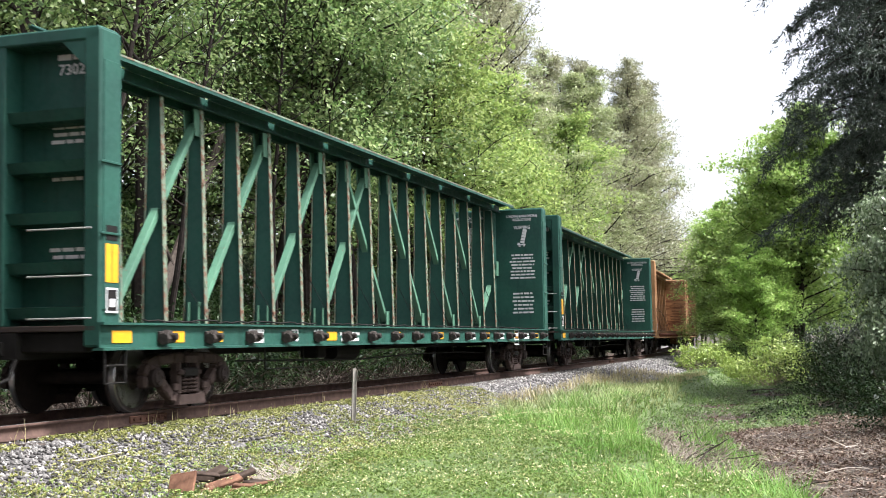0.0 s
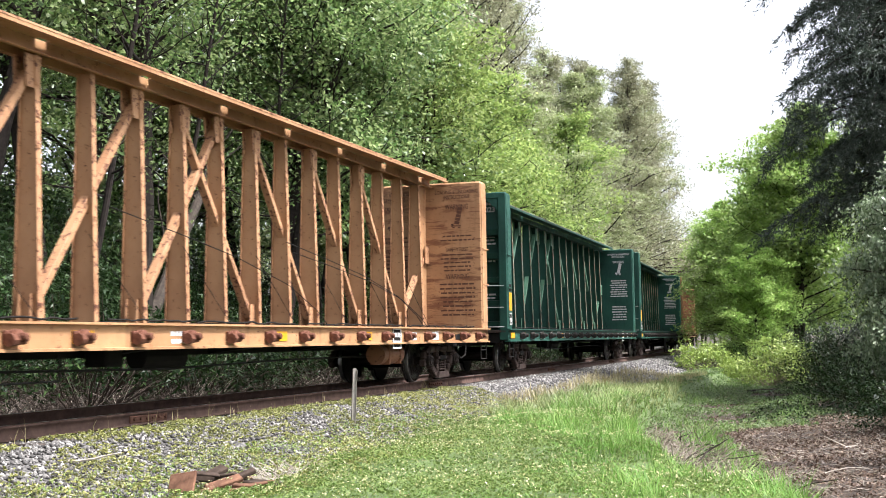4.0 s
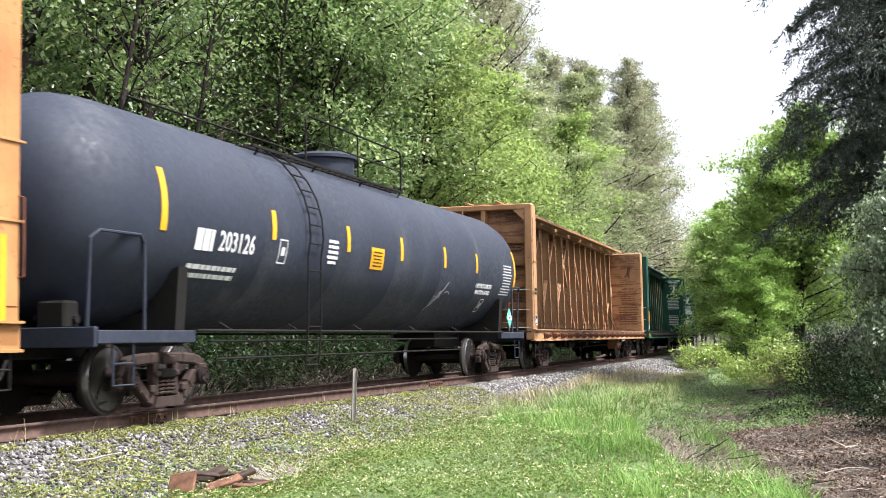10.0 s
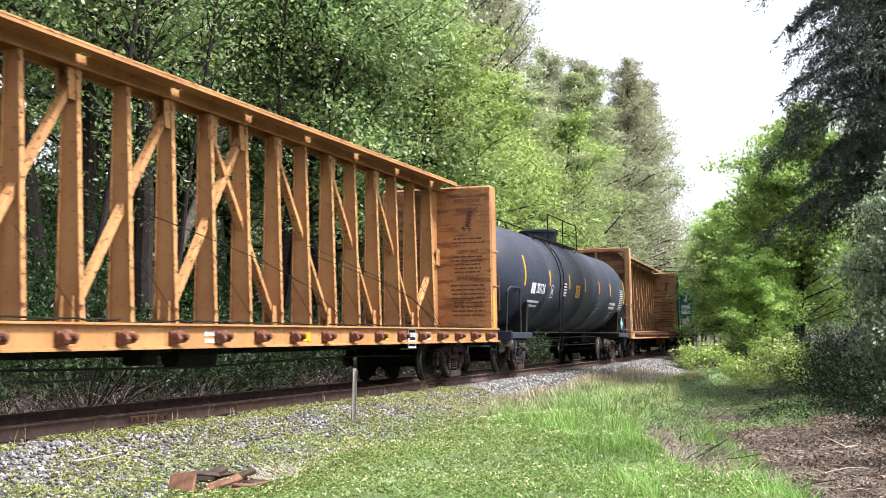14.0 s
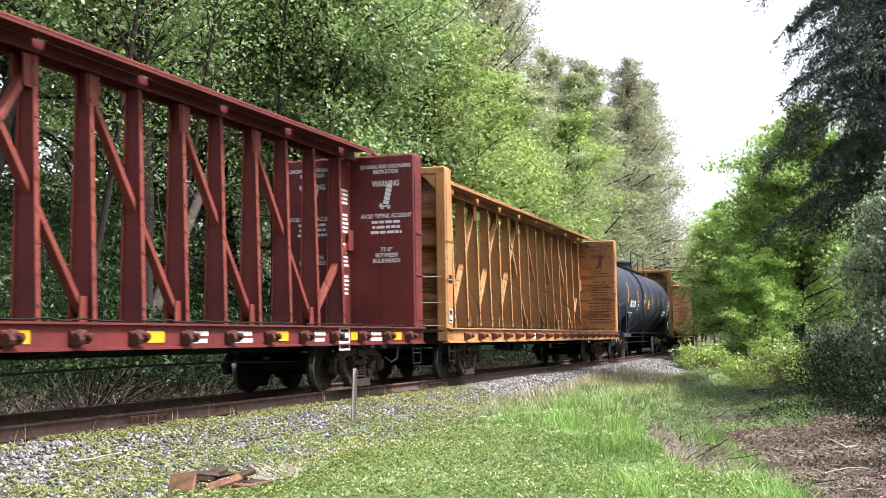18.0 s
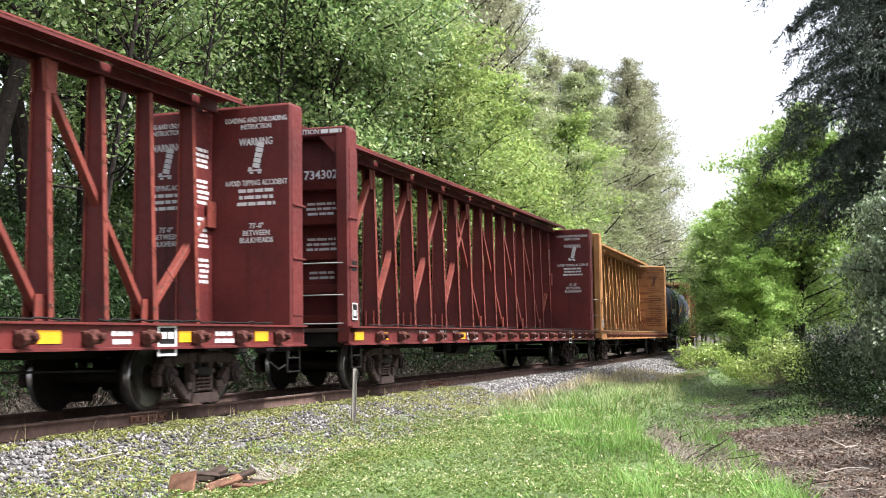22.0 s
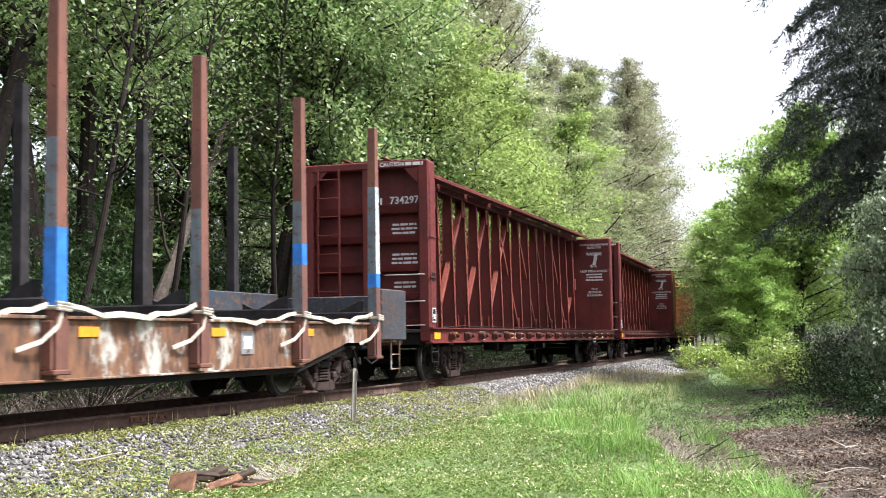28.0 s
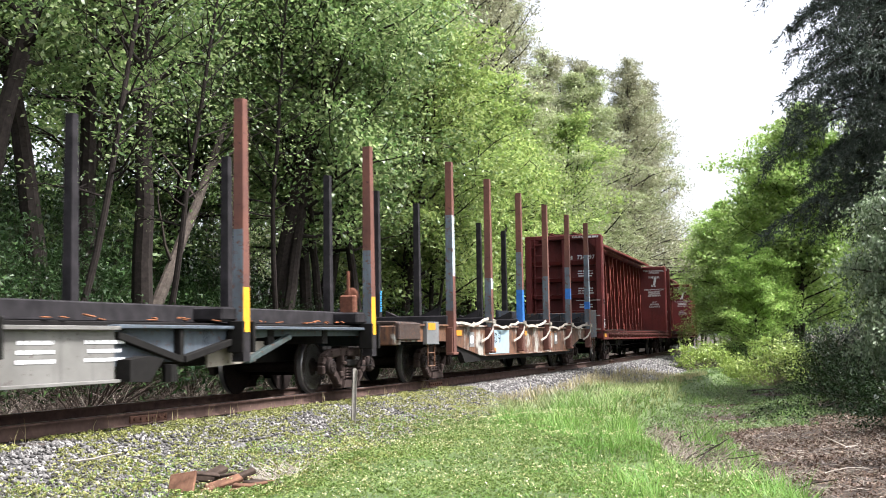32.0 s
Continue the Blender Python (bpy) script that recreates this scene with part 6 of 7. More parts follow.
# ---- tank car ----
def tank_car():
    car = thing("tank_car", "long black pressure tank car with yellow reflector stripes", "railcar")
    R, CZ = 1.52, 2.62
    g = Geo()
    rings = [(-10.1, 0.02), (-10.07, 0.45), (-9.95, 0.85), (-9.75, 1.15), (-9.45, 1.36), (-9.1, 1.48), (-8.75, 1.515), (-8.65, 1.52)]
    belt = []
    for x in (-5.6, -2.8, 0.0, 2.8, 5.6):
        belt += [(x - 0.03, 1.52), (x - 0.012, 1.527), (x + 0.012, 1.527), (x + 0.03, 1.52)]
    rings = rings + belt + [(-x, r) for x, r in reversed(rings)]
    g.lathe(rings, "x", 72, (0, 0, CZ))
    part("tank_shell", g, BLACK, car, "dull black painted steel", True)
    # platform, dome and railings
    g = Geo()
    for s in (1, -1):
        for y in (0.52, 0.66, 0.80, 0.95):
            g.beam((-4.9, s * y, CZ + R - 0.16), (2.0, s * y, CZ + R - 0.16), 0.025, 0.05)
        for x in (-4.7, -2.5, -0.3, 1.8):
            g.beam((x, s * 0.95, CZ + R - 0.19), (x, s * 0.80, CZ + R - 0.40), 0.03, 0.03, (1, 0, 0))
    for k in range(24):
        x = -4.8 + 0.29 * k
        for s in (1, -1):
            g.beam((x, s * 0.50, CZ + R - 0.15), (x, s * 0.95, CZ + R - 0.15), 0.02, 0.02)
    part("walkway", g, STEEL_DARK, car)
    g = Geo()
    g.lathe([(CZ + R - 0.2, 0.62), (CZ + R + 0.3, 0.62), (CZ + R + 0.3, 0.68), (CZ + R + 0.36, 0.68), (CZ + R + 0.42, 0.55), (CZ + R + 0.44, 0.1)], "z", 28)
    part("dome_housing", g, BLACK, car, smooth=True)
    for s in (1, -1):
        g = Geo()
        zt, zb, y = CZ + R + 0.66, CZ + R - 0.16, s * 0.95
        for x0, x1 in ((-2.9, 1.85),) if s < 0 else ((-5.6, 1.9),):
            g.pipe([(x0, y, zb), (x0, y, zt - 0.08), (x0 + 0.08, y, zt), (x1 - 0.08, y, zt), (x1, y, zt - 0.08), (x1, y, zb)], 0.02)
            g.rod((x0, y, zb + 0.42), (x1, y, zb + 0.42), 0.014, n=6)
            if x1 - x0 > 4:
                g.rod(((x0 + x1) / 2, y, zb), ((x0 + x1) / 2, y, zt), 0.016, n=6)
        part("railing", g, STEEL_DARK, car)
    for s in (1, -1):
        g = Geo()
        pts = [(math.sin(radians(a)) * 1.60 * s, CZ + 1.60 * math.cos(radians(a))) for a in range(20, 116, 12)]
        pts += [(s * 1.55, 1.2), (s * 1.5, 0.52)]
        for x in (-4.15, -3.65):
            part("ladder_rail", Geo().pipe([(x, y, z) for y, z in pts], 0.016), STEEL_DARK, car)
        for k in range(11):
            i = k * (len(pts) - 1) / 10
            a = int(min(i, len(pts) - 2))
            f = i - a
            y = pts[a][0] + f * (pts[a + 1][0] - pts[a][0])
            z = pts[a][1] + f * (pts[a + 1][1] - pts[a][1])
            part("ladder_rung", Geo().rod((-4.15, y, z), (-3.65, y, z), 0.013, n=6), STEEL_DARK, car)
        g = Geo()
        g.rod((-7.6, s * 1.50, 1.06), (7.6, s * 1.50, 1.06), 0.022, n=8)
        part("side_handrail", g, STEEL_DARK, car)
        for x in (-6.6, -4.4, -1.7, 1.2, 4.0, 6.6):
            part("handrail_bracket", Geo().pipe([(x, s * 1.50, 1.06), (x - 0.12, s * 1.36, 1.17)], 0.014), STEEL_DARK, car)
    # ends: sills, saddles, platforms, railings
    for e in (1, -1):
        g = Geo()
        g.box(e * 5.9, e * 9.80, -0.32, 0.32, 0.72, 1.06, 0.02)
        g.sheet([(-1.35, 0.86), (1.35, 0.86), (1.42, 1.9), (1.30, 1.86), (0.9, 1.32), (0, 1.08), (-0.9, 1.32), (-1.30, 1.86), (-1.42, 1.9)], e * 7.82 - 0.12, e * 7.82 + 0.12)
        part("saddle", g, STEEL_DARK, car)
        g = Geo()
        g.box(e * 8.65, e * 9.87, -1.46, 1.46, 0.98, 1.06, 0.01)
        g.box(e * 9.81, e * 9.89, -1.46, 1.46, 0.86, 1.10, 0.01)
        for s in (1, -1):
            g.box(e * 7.6, e * 9.85, s * 1.38, s * 1.48, 0.90, 1.06, 0.01)
        part("end_platform", g, BLACK, car)
        for s in (1, -1):
            g = Geo()
            g.pipe([(e * 8.8, s * 1.44, 1.06), (e * 8.8, s * 1.44, 2.14), (e * 8.9, s * 1.44, 2.24), (e * 9.70, s * 1.40, 2.24), (e * 9.81, s * 1.34, 2.14), (e * 9.81, s * 1.30, 1.08)], 0.024)
            part("end_railing", g, BLACK, car)
            sill_step(car, e * 9.25, s * 1.43, BLACK, 0.92, 0.52)
        coupler(car, e * 9.95, e)
        truck(car, 8.02 if e > 0 else -7.72)
    g = Geo()
    g.lathe([(-9.75, 0.02), (-9.77, 0.24), (-9.79, 0.27), (-9.81, 0.24), (-9.82, 0.03)], "x", 20, (0, 0.55, 1.75))
    g.rod((-9.70, 0.55, 1.05), (-9.70, 0.55, 1.75), 0.03)
    part("brake_wheel", g, STEEL_DARK, car)
    g = Geo()
    g.box(-9.75, -9.45, -0.95, -0.55, 1.08, 1.42, 0.03)
    g.rod((-9.55, -1.0, 1.2), (-9.55, -0.4, 1.2), 0.05)
    part("brake_cylinder", g, STEEL_DARK, car)
    for y, z in ((-0.9, 0.66), (-0.8, 0.92)):
        part("brake_rod", Geo().pipe([(-6.0, y, z), (6.0, y, z)], 0.017), STEEL_DARK, car)
    for x in (-4.2, -1.4, 1.4, 4.2):
        part("rod_hanger", Geo().box(x - 0.006, x + 0.006, -0.86, -0.845, 0.64, 1.12, 0.001), STEEL_DARK, car)

    def on_shell(x, wide, a0, a1, mat, name, n=6):
        """A strip that follows the shell, from angle a0 to a1 above the middle."""
        h = Geo()
        vs, fs = [], []
        for i in range(n + 1):
            a = radians(a0 + (a1 - a0) * i / n)
            for r in (1.523, 1.528):
                for d in (-wide / 2, wide / 2):
                    vs.append((x + d, -r * math.cos(a), CZ + r * math.sin(a)))
        for i in range(n):
            o, p = 4 * i, 4 * i + 4
            fs += [(o + 2, o + 3, p + 3, p + 2), (o, o + 2, p + 2, p), (o + 1, p + 1, p + 3, o + 3)]
        h.add(vs, fs)
        part(name, h, mat, car)
    for x, a0, a1 in ((-8.46, -11, 20), (-5.3, -7, 10), (-2.37, -7, 10), (0.32, -7, 10), (3.02, -7, 10), (5.42, -7, 10), (8.83, -15, 20)):
        on_shell(x, 0.14, a0, a1, YELLOW, "reflector_stripe")
    on_shell(-0.97, 0.64, -16, -1, YELLOW, "yellow_notice", 4)

    def on_side(me, x, a, name="lettering"):
        """Lettering bent onto the shell round the angle a."""
        for v in me.vertices:
            b = radians(a) + v.co.y / R
            v.co = Vector((x + v.co.x, -(1.524 + v.co.z) * math.cos(b), CZ + (1.524 + v.co.z) * math.sin(b)))
        part(name, me, None, car)
    on_side(bars(0.62, 1, 0.30, 0, 1, WHITE, "owner_mark"), -7.35, -12.5)
    on_side(lettering("203126", 0.40, WHITE, squeeze=0.9), -6.42, -12.5)
    for k in (0, 1):
        on_side(bars(1.6, 1, 0.07, 0, 11 + k, WHITE, "small_print"), -6.95, -27 - 5 * k)
    on_side(bars(0.5, 4, 0.05, 0.04, 14, WHITE, "small_print"), -3.03, -2)
    on_side(bars(0.45, 2, 0.05, 0.04, 15, WHITE, "small_print"), -3.03, -12)
    on_side(lettering("ANHYDROUS AMMONIA", 0.15, WHITE, squeeze=0.8), 6.2, -18)
    on_side(lettering("INHALATION HAZARD", 0.15, WHITE, squeeze=0.8), 6.2, -24)
    on_side(bars(0.9, 11, 0.028, 0.045, 16, WHITE, "data_panel"), 8.1, 4)
    notice = bars(0.5, 5, 0.035, 0.028, 17, STEEL_DARK, "small_print")
    for v in notice.vertices:
        v.co.z += 0.006
    on_side(notice, -0.97, -4)
    sr = random.Random(9)
    for k in range(9):
        h = Geo()
        x, y = sr.uniform(-0.32, 0.32), sr.uniform(-0.16, 0.16)
        a, bend, reach = sr.uniform(0, 6.28), sr.uniform(-0.9, 0.9), sr.uniform(0.05, 0.09)
        for i in range(5):
            h.box(0, reach, -0.011, 0.011, 0, 0.003, 0.0005, Matrix.Translation((x, y, 0)) @ Matrix.Rotation(a, 4, "Z"))
            x, y, a = x + reach * math.cos(a), y + reach * math.sin(a), a + bend
        on_side(h.mesh("paint_scrawl", SCRAWL), 3.2, -32, "paint_scrawl")
    for x, a in ((-4.94, -13), (6.5, -37)):
        h = Geo()
        for x0, x1, y0, y1 in [(-0.14, 0.14, 0.17, 0.19), (-0.14, 0.14, -0.19, -0.17), (-0.05, 0.06, -0.06, 0.07)] + [(e * 0.13 - 0.01, e * 0.13 + 0.01, -0.17 + 0.085 * k, -0.085 + 0.085 * k) for e in (-1, 1) for k in range(4)]:
            h.box(x0, x1, y0, y1, 0, 0.003, 0.0005)
        on_side(h.mesh("service_panel", WHITE), x, a, "service_panel")
    for e in (1,):
        g = Geo()
        d = 0.25
        g.add([(e * 8.55 + x, -1.44, 1.42 + z) for x, z in ((-d, 0), (0, -d), (d, 0), (0, d))] + [(e * 8.55 + x, -1.42, 1.42 + z) for x, z in ((-d, 0), (0, -d), (d, 0), (0, d))],
              [(0, 1, 2, 3), (7, 6, 5, 4), (0, 4, 5, 1), (1, 5, 6, 2), (2, 6, 7, 3), (3, 7, 4, 0)])
        placard = part("hazard_placard", g, PLACARD, car, "green diamond placard with a white band")
        part("placard_band", Geo().box(e * 8.55 - 0.15, e * 8.55 + 0.15, -1.446, -1.4402, 1.37, 1.49, 0.001), WHITE, placard, "white band with small marks")
        part("small_print", bars(0.2, 1, 0.05, 0, 19, STEEL_DARK), None, placard, at=facing_side(e * 8.55, -1.4465, 1.43))
        g = Geo()
        g.box(e * 8.55 - 0.02, e * 8.55 + 0.02, -1.415, -1.40, 1.0, 1.5, 0.004)
        part("placard_holder", g, STEEL_DARK, car)
    return car


SCRAWL = plain("faded_white_scrawl", (0.30, 0.31, 0.32), 0.7, 0, 0.4)
PLACARD = plain("placard_green", (0.10, 0.42, 0.33), 0.5, 0, 0.2, 6)
tank = tank_car()
enter(tank, TANK, 7.82)


# ---- log flats with stakes ----
def stake_mesh(high, base, mats, marks, notched=True):
    """A tapered steel stake with bands of other paint: bottom, top and paint of each band."""
    g, ids = Geo(), []
    cuts = sorted({0.0, 1.0, *[a for a, b, i in marks], *[b for a, b, i in marks]})
    for a, b in zip(cuts, cuts[1:]):
        n = len(g.f)
        w0, w1 = 0.105 - 0.03 * a, 0.105 - 0.03 * b
        d0, d1 = 0.09 - 0.02 * a, 0.09 - 0.02 * b
        za, zb = base + a * (high - base), base + b * (high - base)
        g.add([(-w0, -d0, za), (w0, -d0, za), (w0, d0, za), (-w0, d0, za), (-w1, -d1, zb), (w1, -d1, zb), (w1, d1, zb), (-w1, d1, zb)],
              [(3, 2, 1, 0), (4, 5, 6, 7), (0, 1, 5, 4), (1, 2, 6, 5), (2, 3, 7, 6), (3, 0, 4, 7)])
        which = next((i for p, q, i in marks if p <= a + 1e-6 and b <= q + 1e-6), 0)
        faces = [which] * (len(g.f) - n)
        if which == 5:
            faces = [4, 4, 5, 4, 4, 1]
        elif which == 3:
            faces = [1, 1, 3, 1, 1, 1]
        elif which == 1:
            faces = [1, 1, 0, 1, 1, 1]
        ids += faces
    for k in range(16 if notched else 0):
        n = len(g.f)
        z = base + (high - base) * (0.45 + 0.033 * k)
        g.box(0.07, 0.088, -0.06, 0.06, z, z + 0.03, 0.004)
        ids += [0] * (len(g.f) - n)
    me = bpy.data.meshes.new("stake")
    me.from_pydata(g.v, [], g.f)
    for m in mats:
        me.materials.append(m)
    me.polygons.foreach_set("material_index", ids)
    me.update()
    return me


def strap(car, points, wide=0.07):
    """A slack webbing strap hung between points, as one ribbon with thickness."""
    g = Geo()
    n = len(points)
    vs, fs = [], []
    for x, y, z in points:
        vs += [(x, y - 0.006, z - wide / 2), (x, y + 0.006, z - wide / 2), (x, y + 0.02, z + wide / 2), (x, y + 0.008, z + wide / 2)]
    for k in range(n - 1):
        for i in range(4):
            j = (i + 1) % 4
            fs.append((4 * k + i, 4 * k + j, 4 * k + 4 + j, 4 * k + 4 + i))
    fs += [(0, 1, 2, 3), (4 * n - 1, 4 * n - 2, 4 * n - 3, 4 * n - 4)]
    g.add(vs, fs)
    part("strap", g, WEBBING, car, "faded beige webbing strap")


AMBER = plain("faded_amber_reflector", (0.55, 0.22, 0.012), 0.5, 0, 0.2)
WEBBING = plain("faded_webbing", (0.31, 0.28, 0.235), 0.9, 0, 0.4, 10)
STAKE_RUST = paint("rusty_brown_stake_steel", (0.16, 0.066, 0.044), (0.085, 0.04, 0.032), (0.05, 0.026, 0.022), 0.58, 0.75, 0.52)
STAKE_GREY = paint("worn_blue_grey_stake_paint", (0.15, 0.185, 0.21), (0.07, 0.08, 0.09), (0.10, 0.045, 0.03), 0.535, 0.7, 0.48)
STAKE_BLUE = plain("bright_blue_stake_paint", (0.02, 0.13, 0.42), 0.55, 0, 0.35, 6)
STAKE_PALE = paint("pale_blue_white_stake_paint", (0.46, 0.54, 0.57), (0.30, 0.36, 0.39), (0.16, 0.075, 0.045), 0.53, 0.6, 0.52)
STAKE_DARK = plain("blackened_stake_steel", (0.022, 0.020, 0.021), 0.85, 0.0, 0.5, 4)
STAKE_YELLOW = plain("yellow_stake_band", (0.58, 0.30, 0.015), 0.6, 0, 0.2, 6)
BARK_BITS = plain("reddish_bark_scraps", (0.24, 0.10, 0.05), 0.95, 0, 0.5, 9)
STAKE_MATS = [STAKE_RUST, STAKE_GREY, STAKE_BLUE, STAKE_PALE, STAKE_DARK, STAKE_YELLOW]


def log_car_blue():
    car = thing("log_car", "rusty pale-blue log flatcar with tall steel stakes", "railcar")
    L = 10.35
    for s in (1, -1):
        g = Geo()
        g.slab([(-L, 0.86), (-7.2, 0.86), (-4.3, 0.50), (5.7, 0.50), (7.6, 0.86), (L, 0.86), (L, 1.20), (-L, 1.20)], s * 1.34, s * 1.37)
        g.box(-L, L, s * 1.30, s * 1.42, 1.18, 1.22, 0.006)
        g.box(-4.3, 5.7, s * 1.30, s * 1.44, 0.485, 0.515, 0.006)
        part("side_sill", g, GREY_BLUE, car)
    for s in (1, -1):
        g = Geo()
        g.slab([(-7.0, 0.84), (-4.25, 0.48), (5.65, 0.48), (7.5, 0.83), (7.6, 0.76), (5.7, 0.40), (-4.2, 0.38), (-5.6, 0.36), (-5.9, 0.60), (-7.2, 0.74)], s * 1.20, s * 1.33)
        part("bottom_flange", g, STEEL_DARK, car)
    g = Geo()
    g.box(-L, L, -1.30, 1.30, 1.10, 1.19, 0.01)
    g.box(-L, L, -0.3, 0.3, 0.55, 1.1, 0.02)
    for k in range(9):
        x = -8.4 + 2.1 * k
        g.box(x - 0.1, x + 0.1, -1.33, 1.33, 0.80, 1.12, 0.01)
    part("underframe", g, STEEL_DARK, car)
    for k in range(6):
        x = -7.02 + 3.14 * k
        g = Geo()
        g.box(x - 0.14, x + 0.14, -1.40, 1.40, 1.20, 1.42, 0.02)
        for s in (1, -1):
            g.add([(x + dx, s * y, z) for dx in (-0.08, 0.08) for y, z in ((1.2, 1.42), (0.75, 1.42), (1.2, 1.62))], [(0, 1, 2), (5, 4, 3), (0, 3, 4, 1), (1, 4, 5, 2), (2, 5, 3, 0)])
        part("bunk", g, STAKE_DARK, car)
    looks = [[(0.0, 0.22, 0), (0.22, 0.40, 1), (0.40, 0.72, 3)], [(0.14, 0.36, 1), (0.36, 0.42, 3)], [(0.0, 0.17, 0), (0.17, 0.38, 2), (0.38, 0.62, 1)], [(0.2, 0.5, 1)], [(0.18, 0.36, 1), (0.36, 0.44, 2), (0.44, 0.6, 1)], [(0.14, 0.30, 1), (0.30, 0.36, 2), (0.36, 0.74, 3)]]
    for k in range(6):
        x = -7.02 + 3.14 * k
        near = stake_mesh(4.80, 0.60, STAKE_MATS, looks[k])
        far = stake_mesh(4.66, 0.60, STAKE_MATS, [(0, 1, 4)], False)
        ob = part("stake", near, None, car, at=pose(x, -1.45, 0))
        ob["label"] = "tall rusty steel stake with worn paint"
        ob = part("stake", far, None, car, at=pose(x, 1.45, 0, 0, 0, 180))
        ob["label"] = "tall blackened steel stake"
        for s in (1, -1):
            g = Geo()
            g.box(x - 0.16, x - 0.12, s * 1.37, s * 1.52, 0.62, 1.16, 0.008)
            g.box(x + 0.12, x + 0.16, s * 1.37, s * 1.52, 0.62, 1.16, 0.008)
            g.box(x - 0.16, x + 0.16, s * 1.37, s * 1.56, 0.56, 0.62, 0.012)
            part("stake_pocket", g, STAKE_RUST, car)
    for e in (1, -1):
        g = Geo()
        g.box(e * (L - 1.25), e * L, -1.36, 1.36, 1.22, 1.26, 0.01)
        for s in (1, -1):
            g.box(e * (L - (1.25 if s < 0 or e < 0 else 2.9)), e * (L + 0.02), s * 1.34, s * 1.44, 0.90 if s < 0 else 1.22, 1.86 if e > 0 else 1.24, 0.02)
        g.box(e * (L - 0.08), e * L, -1.34, 1.34, 1.2, 1.78 if e > 0 else 1.27, 0.02)
        part("end_stop", g, END_BOX if e > 0 else RUST_BOX, car, "scuffed dark blue-grey end stop" if e > 0 else "dark rusty end box")
        g = Geo()
        g.box(e * (L + 0.03), e * (L - 0.3), -1.36, 1.36, 0.80, 1.18, 0.02)
        part("end_sill", g, GREY_BLUE, car)
        coupler(car, e * (L + 0.03), e)
        for s in (1, -1):
            sill_step(car, e * (L - (0.45 if e > 0 else 2.1)), s * 1.38, GREY_BLUE, 0.9, 0.55)
        truck(car, e * 7.15)
    for k in range(5):
        x0, x1 = -7.02 + 3.14 * k, -3.88 + 3.14 * k
        pts = [(x0 + (x1 - x0) * i / 10, -1.42 + 0.06 * math.sin(i), 1.37 - (0.13 + 0.05 * (k % 2)) * math.sin(math.pi * i / 10) ** 0.7 + 0.025 * math.sin(2.3 * i + 2 * k)) for i in range(11)]
        strap(car, pts, 0.06)
        if k % 2 == 0:
            strap(car, [(x, y - 0.03, z + 0.05 - 0.07 * math.sin(math.pi * i / 10)) for i, (x, y, z) in enumerate(pts)], 0.06)
        g = Geo()
        for i in range(3):
            g.rod((x1 - 0.13, -1.57, 1.29 + 0.035 * i), (x1 + 0.13, -1.57, 1.27 + 0.035 * i), 0.018, n=6)
        g.box(x1 - 0.125, x1 + 0.125, -1.58, -1.30, 1.28, 1.33, 0.012)
        part("strap_knot", g, WEBBING, car)
        strap(car, [(x1, -1.56, 1.28), (x1 - 0.08, -1.56, 1.1), (x1 - 0.3, -1.5, 0.93), (x1 - 0.62, -1.42, 0.84)], 0.05)
    g = Geo()
    g.box(-8.75, -7.95, -1.462, -1.372, 0.80, 1.27, 0.006)
    part("side_plate", g, GREY_PAINT, car, "scuffed pale grey plate")
    part("reflector", Geo().box(-8.68, -8.22, -1.47, -1.464, 1.10, 1.24, 0.002), AMBER, car)
    part("reflector", Geo().box(-3.46, -3.04, -1.387, -1.377, 0.56, 0.68, 0.002), AMBER, car)
    for x in (-6.2, 0.0, 3.05, 6.0, 8.9):
        g = Geo()
        g.box(x - 0.2, x + 0.2, -1.385, -1.372, 0.98, 1.10, 0.002)
        part("reflector", g, AMBER, car)
    g = Geo()
    g.box(-3.66, -1.72, -1.376, -1.371, 0.53, 1.12, 0.001)
    part("repainted_panel", g, PALE_PATCH, car, "patch of fresh pale blue paint")
    for k, stroke in enumerate((((-3.42, 1.06), (-3.48, 0.84), (-3.28, 0.86)), ((-3.30, 1.02), (-3.34, 0.78)), ((-3.06, 1.04), (-3.16, 0.94), (-3.10, 0.80), (-2.96, 0.84), (-2.94, 0.99), (-3.06, 1.04)), ((-2.72, 1.06), (-2.78, 0.90), (-2.60, 0.92)), ((-2.62, 1.08), (-2.66, 0.80)))):
        g = Geo()
        for (xa, za), (xb, zb) in zip(stroke, stroke[1:]):
            g.beam((xa, -1.379, za), (xb, -1.379, zb), 0.004, 0.028, c=0.001)
        tagged(part("paint_scrawl", g, STEEL_DARK, car, "dark sprayed scrawl"), kind="stuff")
    for i in range(4):
        g = Geo()
        for a in ((-0.05, 0.05, 0.0, 0.025), (-0.05, -0.025, 0.02, 0.10), (0.02, 0.05, 0.05, 0.10), (-0.05, 0.05, 0.09, 0.11)):
            g.box(a[0], a[1], -0.004, 0.0, a[2], a[3], 0.0005)
        tagged(part("chalk_mark", g, CHALK, car, "bright blue painted scrawl", at=pose(-3.88, 1.352, 1.62 + 0.135 * i)), kind="stuff")
    for x in (3.9, -5.2):
        g = Geo()
        g.box(x - 0.2, x + 0.2, -1.384, -1.372, 0.72, 1.06, 0.002)
        part("service_panel", g, GREY_PAINT, car)
        g = Geo()
        g.box(x - 0.12, x + 0.12, -1.389, -1.385, 0.80, 0.98, 0.001)
        part("panel_mark", g, WHITE, car)
    return car


